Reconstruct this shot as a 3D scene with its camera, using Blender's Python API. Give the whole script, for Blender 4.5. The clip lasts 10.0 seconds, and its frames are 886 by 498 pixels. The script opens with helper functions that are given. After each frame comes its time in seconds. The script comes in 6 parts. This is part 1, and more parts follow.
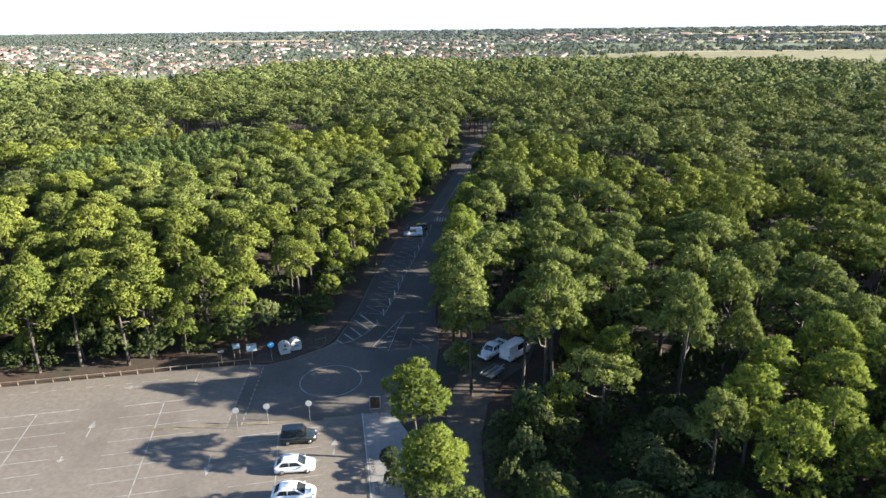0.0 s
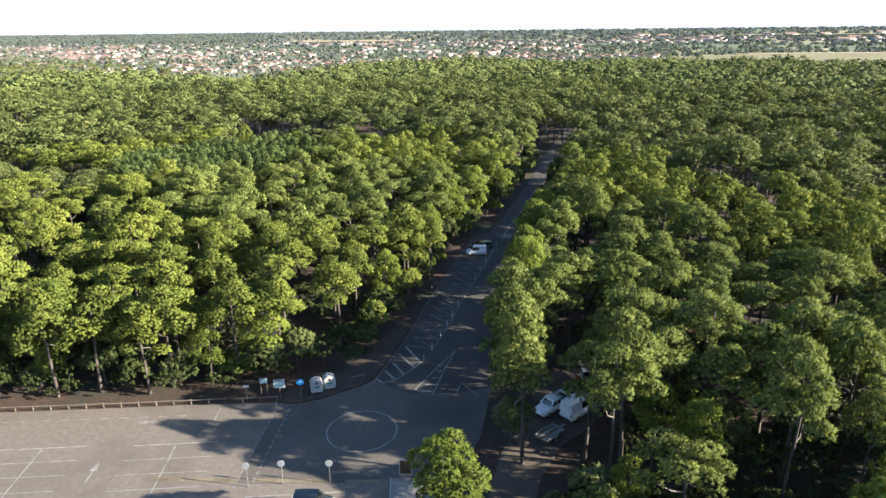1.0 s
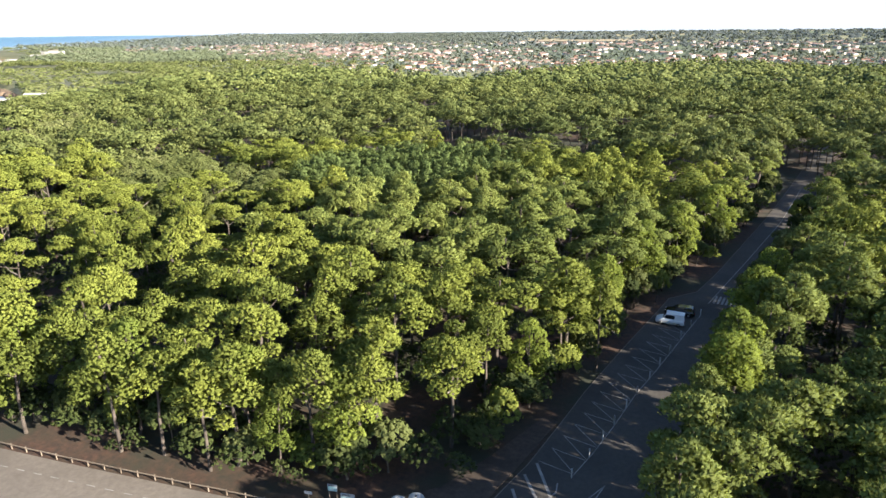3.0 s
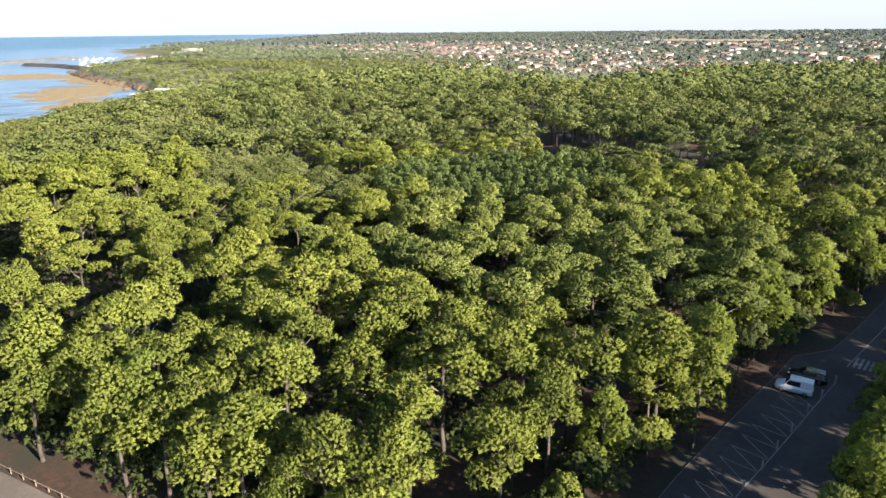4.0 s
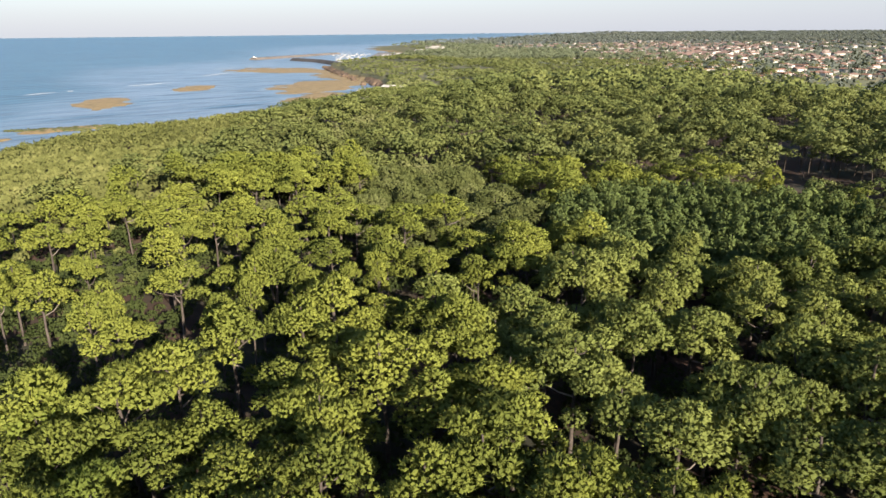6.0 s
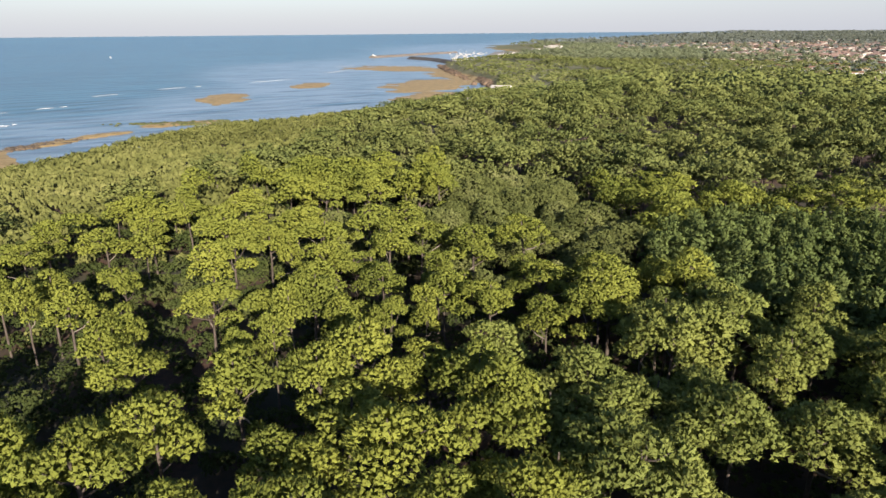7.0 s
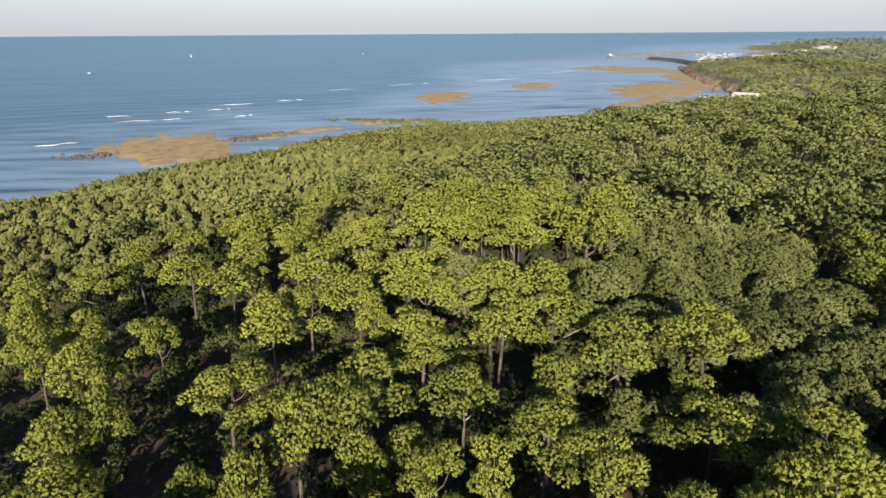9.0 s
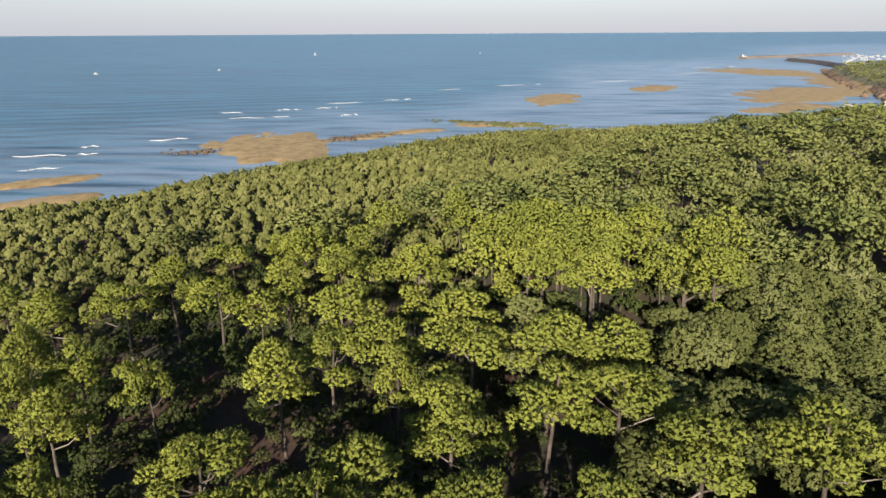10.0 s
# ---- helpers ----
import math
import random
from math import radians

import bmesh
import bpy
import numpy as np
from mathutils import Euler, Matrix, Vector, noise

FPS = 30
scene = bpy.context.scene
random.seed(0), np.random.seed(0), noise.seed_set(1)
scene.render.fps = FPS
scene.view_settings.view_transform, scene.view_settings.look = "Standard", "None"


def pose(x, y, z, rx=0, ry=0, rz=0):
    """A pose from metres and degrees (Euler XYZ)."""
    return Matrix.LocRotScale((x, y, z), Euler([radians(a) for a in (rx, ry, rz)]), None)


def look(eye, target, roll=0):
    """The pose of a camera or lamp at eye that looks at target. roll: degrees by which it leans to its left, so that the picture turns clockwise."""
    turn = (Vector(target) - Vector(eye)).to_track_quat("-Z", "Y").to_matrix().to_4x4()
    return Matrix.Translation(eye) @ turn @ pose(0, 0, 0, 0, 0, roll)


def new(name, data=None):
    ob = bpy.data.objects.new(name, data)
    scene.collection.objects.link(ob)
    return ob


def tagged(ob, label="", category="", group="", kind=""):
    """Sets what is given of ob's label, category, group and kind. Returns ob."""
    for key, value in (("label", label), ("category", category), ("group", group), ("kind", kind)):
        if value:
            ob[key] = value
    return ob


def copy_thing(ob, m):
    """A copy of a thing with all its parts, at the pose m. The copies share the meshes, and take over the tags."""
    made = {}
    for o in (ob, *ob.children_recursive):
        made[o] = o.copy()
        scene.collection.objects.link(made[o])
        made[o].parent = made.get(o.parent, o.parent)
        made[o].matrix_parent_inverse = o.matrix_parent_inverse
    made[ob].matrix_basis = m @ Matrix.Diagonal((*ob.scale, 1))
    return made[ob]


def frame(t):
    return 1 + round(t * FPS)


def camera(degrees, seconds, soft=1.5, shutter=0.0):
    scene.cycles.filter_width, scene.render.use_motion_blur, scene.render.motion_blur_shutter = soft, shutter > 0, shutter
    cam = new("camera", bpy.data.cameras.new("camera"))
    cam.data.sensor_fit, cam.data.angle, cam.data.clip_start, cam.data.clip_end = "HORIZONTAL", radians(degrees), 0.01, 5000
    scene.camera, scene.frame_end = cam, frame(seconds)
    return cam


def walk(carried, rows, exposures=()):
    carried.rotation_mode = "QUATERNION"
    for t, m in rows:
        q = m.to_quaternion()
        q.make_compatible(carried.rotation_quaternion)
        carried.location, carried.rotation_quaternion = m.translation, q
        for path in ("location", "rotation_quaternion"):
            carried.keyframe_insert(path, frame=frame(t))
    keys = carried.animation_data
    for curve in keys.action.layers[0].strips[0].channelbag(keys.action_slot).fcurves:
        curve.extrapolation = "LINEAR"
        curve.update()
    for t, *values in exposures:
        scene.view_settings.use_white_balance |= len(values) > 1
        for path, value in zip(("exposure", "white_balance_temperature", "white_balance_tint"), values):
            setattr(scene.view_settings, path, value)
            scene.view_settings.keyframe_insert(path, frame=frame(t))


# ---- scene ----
cam = camera(68.2, 10.0, soft=1.5)
METRES, EYE, TILT, LEAN, TURN = 150.0, 43.2, -18.7, 0.62, 0.0
ROWS = [
    (0.0, 0.0, 0.0, 0.0, 0.0, 0.0, 0.0),
    (0.5, 0.0101, 0.0408, 0.0132, 3.05, -0.04, -1.04),
    (1.0, 0.0178, 0.0826, 0.0269, 6.94, -0.15, -2.35),
    (1.5, 0.0238, 0.1252, 0.0407, 11.43, -0.39, -3.86),
    (2.0, 0.0277, 0.1683, 0.0545, 16.18, -0.77, -5.43),
    (2.5, 0.0288, 0.2117, 0.0688, 21.01, -1.32, -6.95),
    (4.0, 0.0109, 0.3458, 0.1123, 35.62, -3.74, -11.15),
    (4.5, -0.0031, 0.3899, 0.1262, 40.59, -4.78, -12.39),
    (5.0, -0.0213, 0.4335, 0.1397, 45.61, -5.92, -13.57),
    (5.5, -0.0434, 0.4761, 0.1529, 50.69, -7.18, -14.58),
    (7.0, -0.1325, 0.5965, 0.1908, 66.14, -11.53, -17.01),
    (7.5, -0.1698, 0.6323, 0.202, 71.37, -13.12, -17.57),
    (8.0, -0.2117, 0.666, 0.2125, 76.64, -14.74, -17.97),
    (8.5, -0.2571, 0.6968, 0.2222, 81.93, -16.44, -18.23),
    (9.0, -0.3052, 0.7237, 0.2305, 87.22, -18.13, -18.36),
    (9.5, -0.3555, 0.7468, 0.2379, 92.52, -19.84, -18.31),
    (10.0, -0.4075, 0.7661, 0.2437, 97.83, -21.53, -18.12),
]
walk(cam, [(t, pose(0, 0, EYE, TILT, LEAN, TURN) @ pose(METRES * x, METRES * y, METRES * z, 90 + pitch, roll, yaw)) for t, x, y, z, yaw, pitch, roll in ROWS],
     exposures=[(0.0, 2.42, 6130, 11), (2.5, 2.4, 6220, 12), (5.5, 1.75, 6600, 16), (10.0, 1.45, 6700, 17)])

# ---- world and sun ----
SUN_EL, SUN_AZ = 20.5, -4.0          # degrees; azimuth counted from +x towards +y
world = bpy.data.worlds.new("sky_world")
scene.world = world
world.use_nodes = True
wn = world.node_tree
wn.nodes.clear()
sky = wn.nodes.new("ShaderNodeTexSky")
sky.sky_type = "NISHITA"
sky.sun_disc = False
sky.sun_elevation = radians(SUN_EL)
sky.sun_rotation = radians(90.0 - SUN_AZ)
sky.altitude = 50
sky.air_density, sky.dust_density, sky.ozone_density = 1.0, 0.45, 2.7
bg = wn.nodes.new("ShaderNodeBackground")
bg.inputs["Strength"].default_value = 0.068
wo = wn.nodes.new("ShaderNodeOutputWorld")
# pale summer haze that thickens evenly towards the horizon, all the way round
wg = wn.nodes.new("ShaderNodeTexCoord")
ws = wn.nodes.new("ShaderNodeSeparateXYZ")
wn.links.new(wg.outputs["Generated"], ws.inputs[0])
wm = wn.nodes.new("ShaderNodeMapRange")
wm.interpolation_type = "SMOOTHSTEP"
wm.inputs[1].default_value, wm.inputs[2].default_value = 0.0, 0.17
wm.inputs[3].default_value, wm.inputs[4].default_value = 0.85, 0.0
wn.links.new(ws.outputs[2], wm.inputs[0])
wx = wn.nodes.new("ShaderNodeMix")
wx.data_type = "RGBA"
wx.inputs[7].default_value = (2.74, 3.12, 3.66, 1)
wn.links.new(wm.outputs[0], wx.inputs[0])
wn.links.new(sky.outputs[0], wx.inputs[6])
wn.links.new(wx.outputs[2], bg.inputs[0])
wn.links.new(bg.outputs[0], wo.inputs[0])
sun_data = bpy.data.lights.new("sun", "SUN")
sun_data.energy, sun_data.angle, sun_data.color = 5.0, radians(0.55), (1.0, 0.90, 0.72)
sun = new("sun", sun_data)
sd = Vector((math.cos(radians(SUN_EL)) * math.cos(radians(SUN_AZ)), math.cos(radians(SUN_EL)) * math.sin(radians(SUN_AZ)), math.sin(radians(SUN_EL))))
sun.matrix_world = look(sd * 200, (0, 0, 0))


# ---- materials ----
def nodes_of(m):
    m.use_nodes = True
    nt = m.node_tree
    nt.nodes.clear()
    out = nt.nodes.new("ShaderNodeOutputMaterial")
    return nt, out


def noise_node(nt, vec, scale, detail=3.0, rough=0.6):
    n = nt.nodes.new("ShaderNodeTexNoise")
    n.inputs["Scale"].default_value = scale
    n.inputs["Detail"].default_value = detail
    n.inputs["Roughness"].default_value = rough
    nt.links.new(vec, n.inputs["Vector"])
    return n.outputs["Fac"]


def ramp(nt, fac, stops):
    r = nt.nodes.new("ShaderNodeValToRGB")
    els = r.color_ramp.elements
    while len(els) < len(stops):
        els.new(0.5)
    for e, (p, c) in zip(els, stops):
        e.position = p
        e.color = (*c, 1)
    nt.links.new(fac, r.inputs[0])
    return r.outputs[0]


def mixc(nt, fac, a, b, mode="MIX"):
    m = nt.nodes.new("ShaderNodeMix")
    m.data_type, m.blend_type = "RGBA", mode
    for sock, v in ((m.inputs[0], fac), (m.inputs[6], a), (m.inputs[7], b)):
        if isinstance(v, (int, float)):
            sock.default_value = v
        elif isinstance(v, tuple):
            sock.default_value = (*v, 1)
        else:
            nt.links.new(v, sock)
    return m.outputs[2]


def math_node(nt, op, a, b=0.0):
    m = nt.nodes.new("ShaderNodeMath")
    m.operation = op
    for sock, v in zip(m.inputs, (a, b)):
        if isinstance(v, (int, float)):
            sock.default_value = v
        else:
            nt.links.new(v, sock)
    return m.outputs[0]


def spread(nt, v, lo, hi):
    m = nt.nodes.new("ShaderNodeMapRange")
    m.inputs[1].default_value, m.inputs[2].default_value = lo, hi
    nt.links.new(v, m.inputs[0])
    return m.outputs[0]


def position(nt):
    return nt.nodes.new("ShaderNodeNewGeometry").outputs["Position"]


def surface(name, low, high, scale=1.0, rough=0.8, bump=0.2, big=0.08, stain=0.25, metal=0.0, spec=0.3, coat=0.0, world_space=True):
    """A two-scale surface: fine grain between two colours, broad stains over it, fine relief."""
    m = bpy.data.materials.new(name)
    nt, out = nodes_of(m)
    p = nt.nodes.new("ShaderNodeBsdfPrincipled")
    if world_space:
        vec = position(nt)
    else:
        vec = nt.nodes.new("ShaderNodeTexCoord").outputs["Object"]
    fine = noise_node(nt, vec, scale, 5.0, 0.7)
    broad = noise_node(nt, vec, scale * big, 3.0, 0.6)
    col = ramp(nt, fine, [(0.3, low), (0.7, high)])
    dark = tuple(c * (1 - stain) for c in low)
    col = mixc(nt, spread(nt, broad, 0.45, 0.75), col, dark) if stain > 0 else col
    nt.links.new(col, p.inputs["Base Color"])
    p.inputs["Roughness"].default_value = rough
    p.inputs["Metallic"].default_value = metal
    p.inputs["Specular IOR Level"].default_value = spec
    p.inputs["Coat Weight"].default_value = coat
    if bump:
        b = nt.nodes.new("ShaderNodeBump")
        b.inputs["Strength"].default_value = bump
        b.inputs["Distance"].default_value = 0.05
        nt.links.new(fine, b.inputs["Height"])
        nt.links.new(b.outputs[0], p.inputs["Normal"])
    nt.links.new(p.outputs[0], out.inputs[0])
    return m


def foliage(name, dark, mid, light, tree=0.13, through_light=0.24, rough=0.8):
    """Leaf mass: colour varies from leaf to leaf, from tree to tree and over whole stands."""
    m = bpy.data.materials.new(name)
    nt, out = nodes_of(m)
    g = nt.nodes.new("ShaderNodeNewGeometry")
    leaf = spread(nt, noise_node(nt, g.outputs["Position"], 1.7, 2.0, 0.6), 0.3, 0.7)
    by_tree = noise_node(nt, g.outputs["Position"], tree, 1.0, 0.5)
    stand = noise_node(nt, g.outputs["Position"], tree * 0.14, 2.0, 0.5)
    v = math_node(nt, "ADD", math_node(nt, "MULTIPLY", leaf, 0.16), math_node(nt, "MULTIPLY", spread(nt, by_tree, 0.3, 0.7), 0.46))
    v = math_node(nt, "ADD", v, math_node(nt, "MULTIPLY", spread(nt, stand, 0.35, 0.65), 0.32))
    col = ramp(nt, v, [(0.08, dark), (0.5, mid), (0.95, light)])
    # needles; the shade in the gaps between them is put into the colour
    needles = noise_node(nt, g.outputs["Position"], 10.0, 3.0, 0.8)
    col = mixc(nt, spread(nt, needles, 0.52, 0.32), col, tuple(c * 0.8 for c in dark))
    p = nt.nodes.new("ShaderNodeBsdfPrincipled")
    p.inputs["Roughness"].default_value = rough
    p.inputs["Specular IOR Level"].default_value = 0.12
    p.inputs["Diffuse Roughness"].default_value = 1.0
    nb = nt.nodes.new("ShaderNodeBump")
    nb.inputs["Strength"].default_value, nb.inputs["Distance"].default_value = 0.35, 0.10
    nt.links.new(needles, nb.inputs["Height"])
    nt.links.new(nb.outputs[0], p.inputs["Normal"])
    nt.links.new(col, p.inputs["Base Color"])
    tr = nt.nodes.new("ShaderNodeBsdfTranslucent")
    nt.links.new(mixc(nt, 1.0, col, (1.0, 1.0, 0.6), "MULTIPLY"), tr.inputs[0])
    mx = nt.nodes.new("ShaderNodeMixShader")
    mx.inputs[0].default_value = through_light
    nt.links.new(p.outputs[0], mx.inputs[1])
    nt.links.new(tr.outputs[0], mx.inputs[2])
    nt.links.new(mx.outputs[0], out.inputs[0])
    return m


M_PINE = foliage("pine_needles", (0.090, 0.114, 0.025), (0.168, 0.194, 0.038), (0.232, 0.254, 0.048))
M_OAK = foliage("holm_oak_leaves", (0.048, 0.061, 0.019), (0.112, 0.130, 0.043), (0.225, 0.232, 0.105))
M_SCRUB = foliage("coastal_scrub_leaves", (0.066, 0.076, 0.023), (0.130, 0.141, 0.046), (0.215, 0.220, 0.082), tree=0.3)
# leaf colour darkened to stand in for the shade beneath the trees
M_UNDER_SHADED = foliage("shaded_undergrowth_leaves", (0.020, 0.030, 0.009), (0.044, 0.060, 0.018), (0.085, 0.10, 0.032), tree=0.25, through_light=0.2)
M_LOCUST = foliage("locust_leaves", (0.055, 0.082, 0.026), (0.098, 0.133, 0.042), (0.145, 0.180, 0.058), tree=0.2)
# distant leaves: the air's haze is put into their grey-blue colour
M_FARWOOD_HAZE = foliage("haze_tinted_hedgerow_leaves", (0.088, 0.106, 0.090), (0.106, 0.124, 0.104), (0.124, 0.140, 0.116), tree=0.02)
M_MIDWOOD_HAZE = foliage("haze_tinted_pine_needles", (0.084, 0.104, 0.062), (0.115, 0.136, 0.080), (0.146, 0.164, 0.096), tree=0.03)
# darker copy of the pine needles: weaker side light put into the colour
M_PINE_DIM = foliage("dimmed_pine_needles", (0.086, 0.115, 0.032), (0.159, 0.190, 0.050), (0.220, 0.245, 0.064))
# inland pines: distance haze and dimmer light put into the needle colour
M_PINE_FAR = foliage("haze_toned_pine_needles", (0.070, 0.094, 0.031), (0.128, 0.150, 0.048), (0.178, 0.195, 0.062))
# farthest leaves, with the most haze painted in
M_HAZEWOOD = foliage("haze_tinted_far_leaves", (0.090, 0.106, 0.106), (0.102, 0.119, 0.118), (0.114, 0.131, 0.128), tree=0.01)
# free-standing and rim pines: their fuller light put into a brighter needle colour
M_PINE_LIT = foliage("sunlit_pine_needles", (0.115, 0.152, 0.032), (0.205, 0.252, 0.050), (0.275, 0.315, 0.064), through_light=0.42)
M_BARK = surface("pine_bark", (0.034, 0.027, 0.022), (0.105, 0.088, 0.075), scale=6, rough=0.9, bump=0.6, stain=0.3)
M_DEADWOOD = surface("dead_wood", (0.11, 0.095, 0.08), (0.22, 0.19, 0.165), scale=8, rough=0.9, bump=0.4)
M_ASPHALT = surface("worn_asphalt", (0.103, 0.0885, 0.0735), (0.152, 0.13, 0.109), scale=1.6, rough=0.9, bump=0.15, big=0.05, stain=0.22)
# slightly greyer tarmac, mostly darkened for the trees' cast shade
M_TURN_SHADE = surface("shade_toned_tarmac", (0.072, 0.063, 0.054), (0.108, 0.095, 0.082), scale=1.7, rough=0.9, bump=0.15, big=0.05, stain=0.22)
M_ROAD = surface("road_asphalt", (0.0435, 0.0395, 0.0363), (0.0679, 0.0608, 0.0537), scale=1.8, rough=0.88, bump=0.15, big=0.06, stain=0.25)
M_CONCRETE = surface("pale_concrete", (0.158, 0.15, 0.141), (0.229, 0.217, 0.201), scale=2.2, rough=0.9, bump=0.1, stain=0.2)
M_PAINT = surface("worn_road_paint", (0.134, 0.126, 0.115), (0.316, 0.304, 0.284), scale=3.0, rough=0.8, bump=0.0, big=0.25, stain=0.4)
M_SANDTRACK = surface("packed_sand", (0.0592, 0.0458, 0.0348), (0.103, 0.0829, 0.0632), scale=1.2, rough=0.95, bump=0.3, stain=0.25)

# ---- shape of the land ----
COAST = [(-260, -900), (-220, -300), (-190, -120), (-195, -30), (-215, 5), (-245, 20), (-275, 45), (-305, 65), (-335, 95), (-352, 150),
         (-378, 200), (-408, 245), (-440, 292), (-510, 340), (-590, 381), (-650, 398), (-740, 413), (-830, 440), (-925, 470), (-968, 545), (-1030, 622), (-1200, 768), (-1450, 890),
         (-1600, 940), (-1800, 1010), (-1900, 1250), (-2300, 1900), (-3000, 3100), (-4200, 5200)]
SEA = -7.0


def coast_distance(x, y):
    """Metres inland of the coast (negative: out at sea), for arrays."""
    best = np.full(np.shape(x), 1e9)
    side = np.zeros(np.shape(x))
    for (ax, ay), (bx, by) in zip(COAST, COAST[1:]):
        dx, dy = bx - ax, by - ay
        ln = math.hypot(dx, dy)
        t = np.clip(((x - ax) * dx + (y - ay) * dy) / ln ** 2, 0, 1)
        d = np.hypot(x - ax - t * dx, y - ay - t * dy)
        s = (x - ax) * dy - (y - ay) * dx
        near = d < best
        best = np.where(near, d, best)
        side = np.where(near, s, side)
    return np.where(side > 0, best, -best)


def smooth(v, lo, hi):
    t = np.clip((v - lo) / (hi - lo), 0, 1)
    return t * t * (3 - 2 * t)


def waves(x, y, f, seed):
    """A cheap smooth noise of about one unit."""
    a = np.sin(x * f + seed) * np.cos(y * f * 1.13 + 1.7 * seed) + 0.6 * np.sin(x * f * 2.1 - y * f * 1.7 + 2.3 * seed) + 0.4 * np.cos(x * f * 3.7 + y * f * 4.3 + seed)
    return a / 1.5


# sand banks that the ebb has laid bare: x, y, half lengths, turn
BANKS = [(-338, 8, 46, 34, 23), (-372, 40, 17, 9, 135), (-392, 60, 22, 8, 120), (-264, -43, 28, 8, 134), (-236, -28, 26, 8, 125), (-563, 137, 56, 22, 172), (-665, 227, 48, 20, 150), (-900, 400, 105, 60, 20),
         (-740, 415, 130, 36, 170), (-640, 352, 80, 46, 120), (-585, 318, 60, 28, 120), (-520, 290, 50, 20, 130), (-423, 100, 10, 34, 10)]


def land(x, y):
    d = coast_distance(x, y)
    steep = smooth(y, 270, 330)
    z = -8.2 + 8.1 * (smooth(d, -6, 26) * (1 - steep) + smooth(d, -1, 9) * steep)
    z = z + 4.2 * smooth(d, 5, 55) * (1 - smooth(d, 110, 190)) * (1 - smooth(x, -172, -132))
    z = z + 24 * smooth(np.hypot(x, y), 1300, 4900)
    for bx, by, a, b, turn in BANKS:
        c, s = math.cos(radians(turn)), math.sin(radians(turn))
        u, v = ((x - bx) * c + (y - by) * s) / a, (-(x - bx) * s + (y - by) * c) / b
        r = np.sqrt(u * u + v * v) + 0.26 * waves(x, y, 0.05, bx) + 0.20 * waves(x * 0.6, y * 1.5, 0.14, by)
        z = np.maximum(z, -8.2 + 1.75 * (1 - smooth(r, 0.55, 1.35)))
    return z


def land_at(x, y):
    return float(land(np.array([float(x)]), np.array([float(y)]))[0])


def graded(lo, hi, step, ends, grow=1.22):
    core = list(np.arange(lo, hi + step, step))
    s, v, up = step, core[-1], []
    while v < ends[1]:
        s *= grow
        v += s
        up.append(min(v, ends[1]))
    s, v, down = step, core[0], []
    while v > ends[0]:
        s *= grow
        v -= s
        down.append(max(v, ends[0]))
    return np.array(down[::-1] + core + up)


def raw_mesh(name, verts, faces, material=None, smooth_faces=False, normals=None):
    """A mesh from arrays: verts (n, 3), faces (m, k) all with k corners."""
    me = bpy.data.meshes.new(name)
    verts, faces = np.asarray(verts, np.float32), np.asarray(faces, np.int32)
    n, k = faces.shape
    me.vertices.add(len(verts))
    me.vertices.foreach_set("co", verts.ravel())
    me.loops.add(n * k)
    me.loops.foreach_set("vertex_index", faces.ravel())
    me.polygons.add(n)
    me.polygons.foreach_set("loop_start", np.arange(0, n * k, k, dtype=np.int32))
    me.update(calc_edges=True)
    if smooth_faces:
        me.polygons.foreach_set("use_smooth", np.ones(n, bool))
    if normals is not None:
        me.polygons.foreach_set("use_smooth", np.ones(n, bool))
        at = me.attributes.new("custom_normal", "FLOAT_VECTOR", "POINT")
        at.data.foreach_set("vector", np.asarray(normals, np.float32).ravel())
    if material:
        me.materials.append(material)
    return me


def grid_mesh(name, xs, ys, height, material):
    X, Y = np.meshgrid(xs, ys)
    Z = height(X, Y)
    nx, ny = len(xs), len(ys)
    idx = np.arange(nx * ny).reshape(ny, nx)
    faces = np.stack([idx[:-1, :-1], idx[:-1, 1:], idx[1:, 1:], idx[1:, :-1]], -1).reshape(-1, 4)
    return raw_mesh(name, np.stack([X, Y, Z], -1).reshape(-1, 3), faces, material, True)


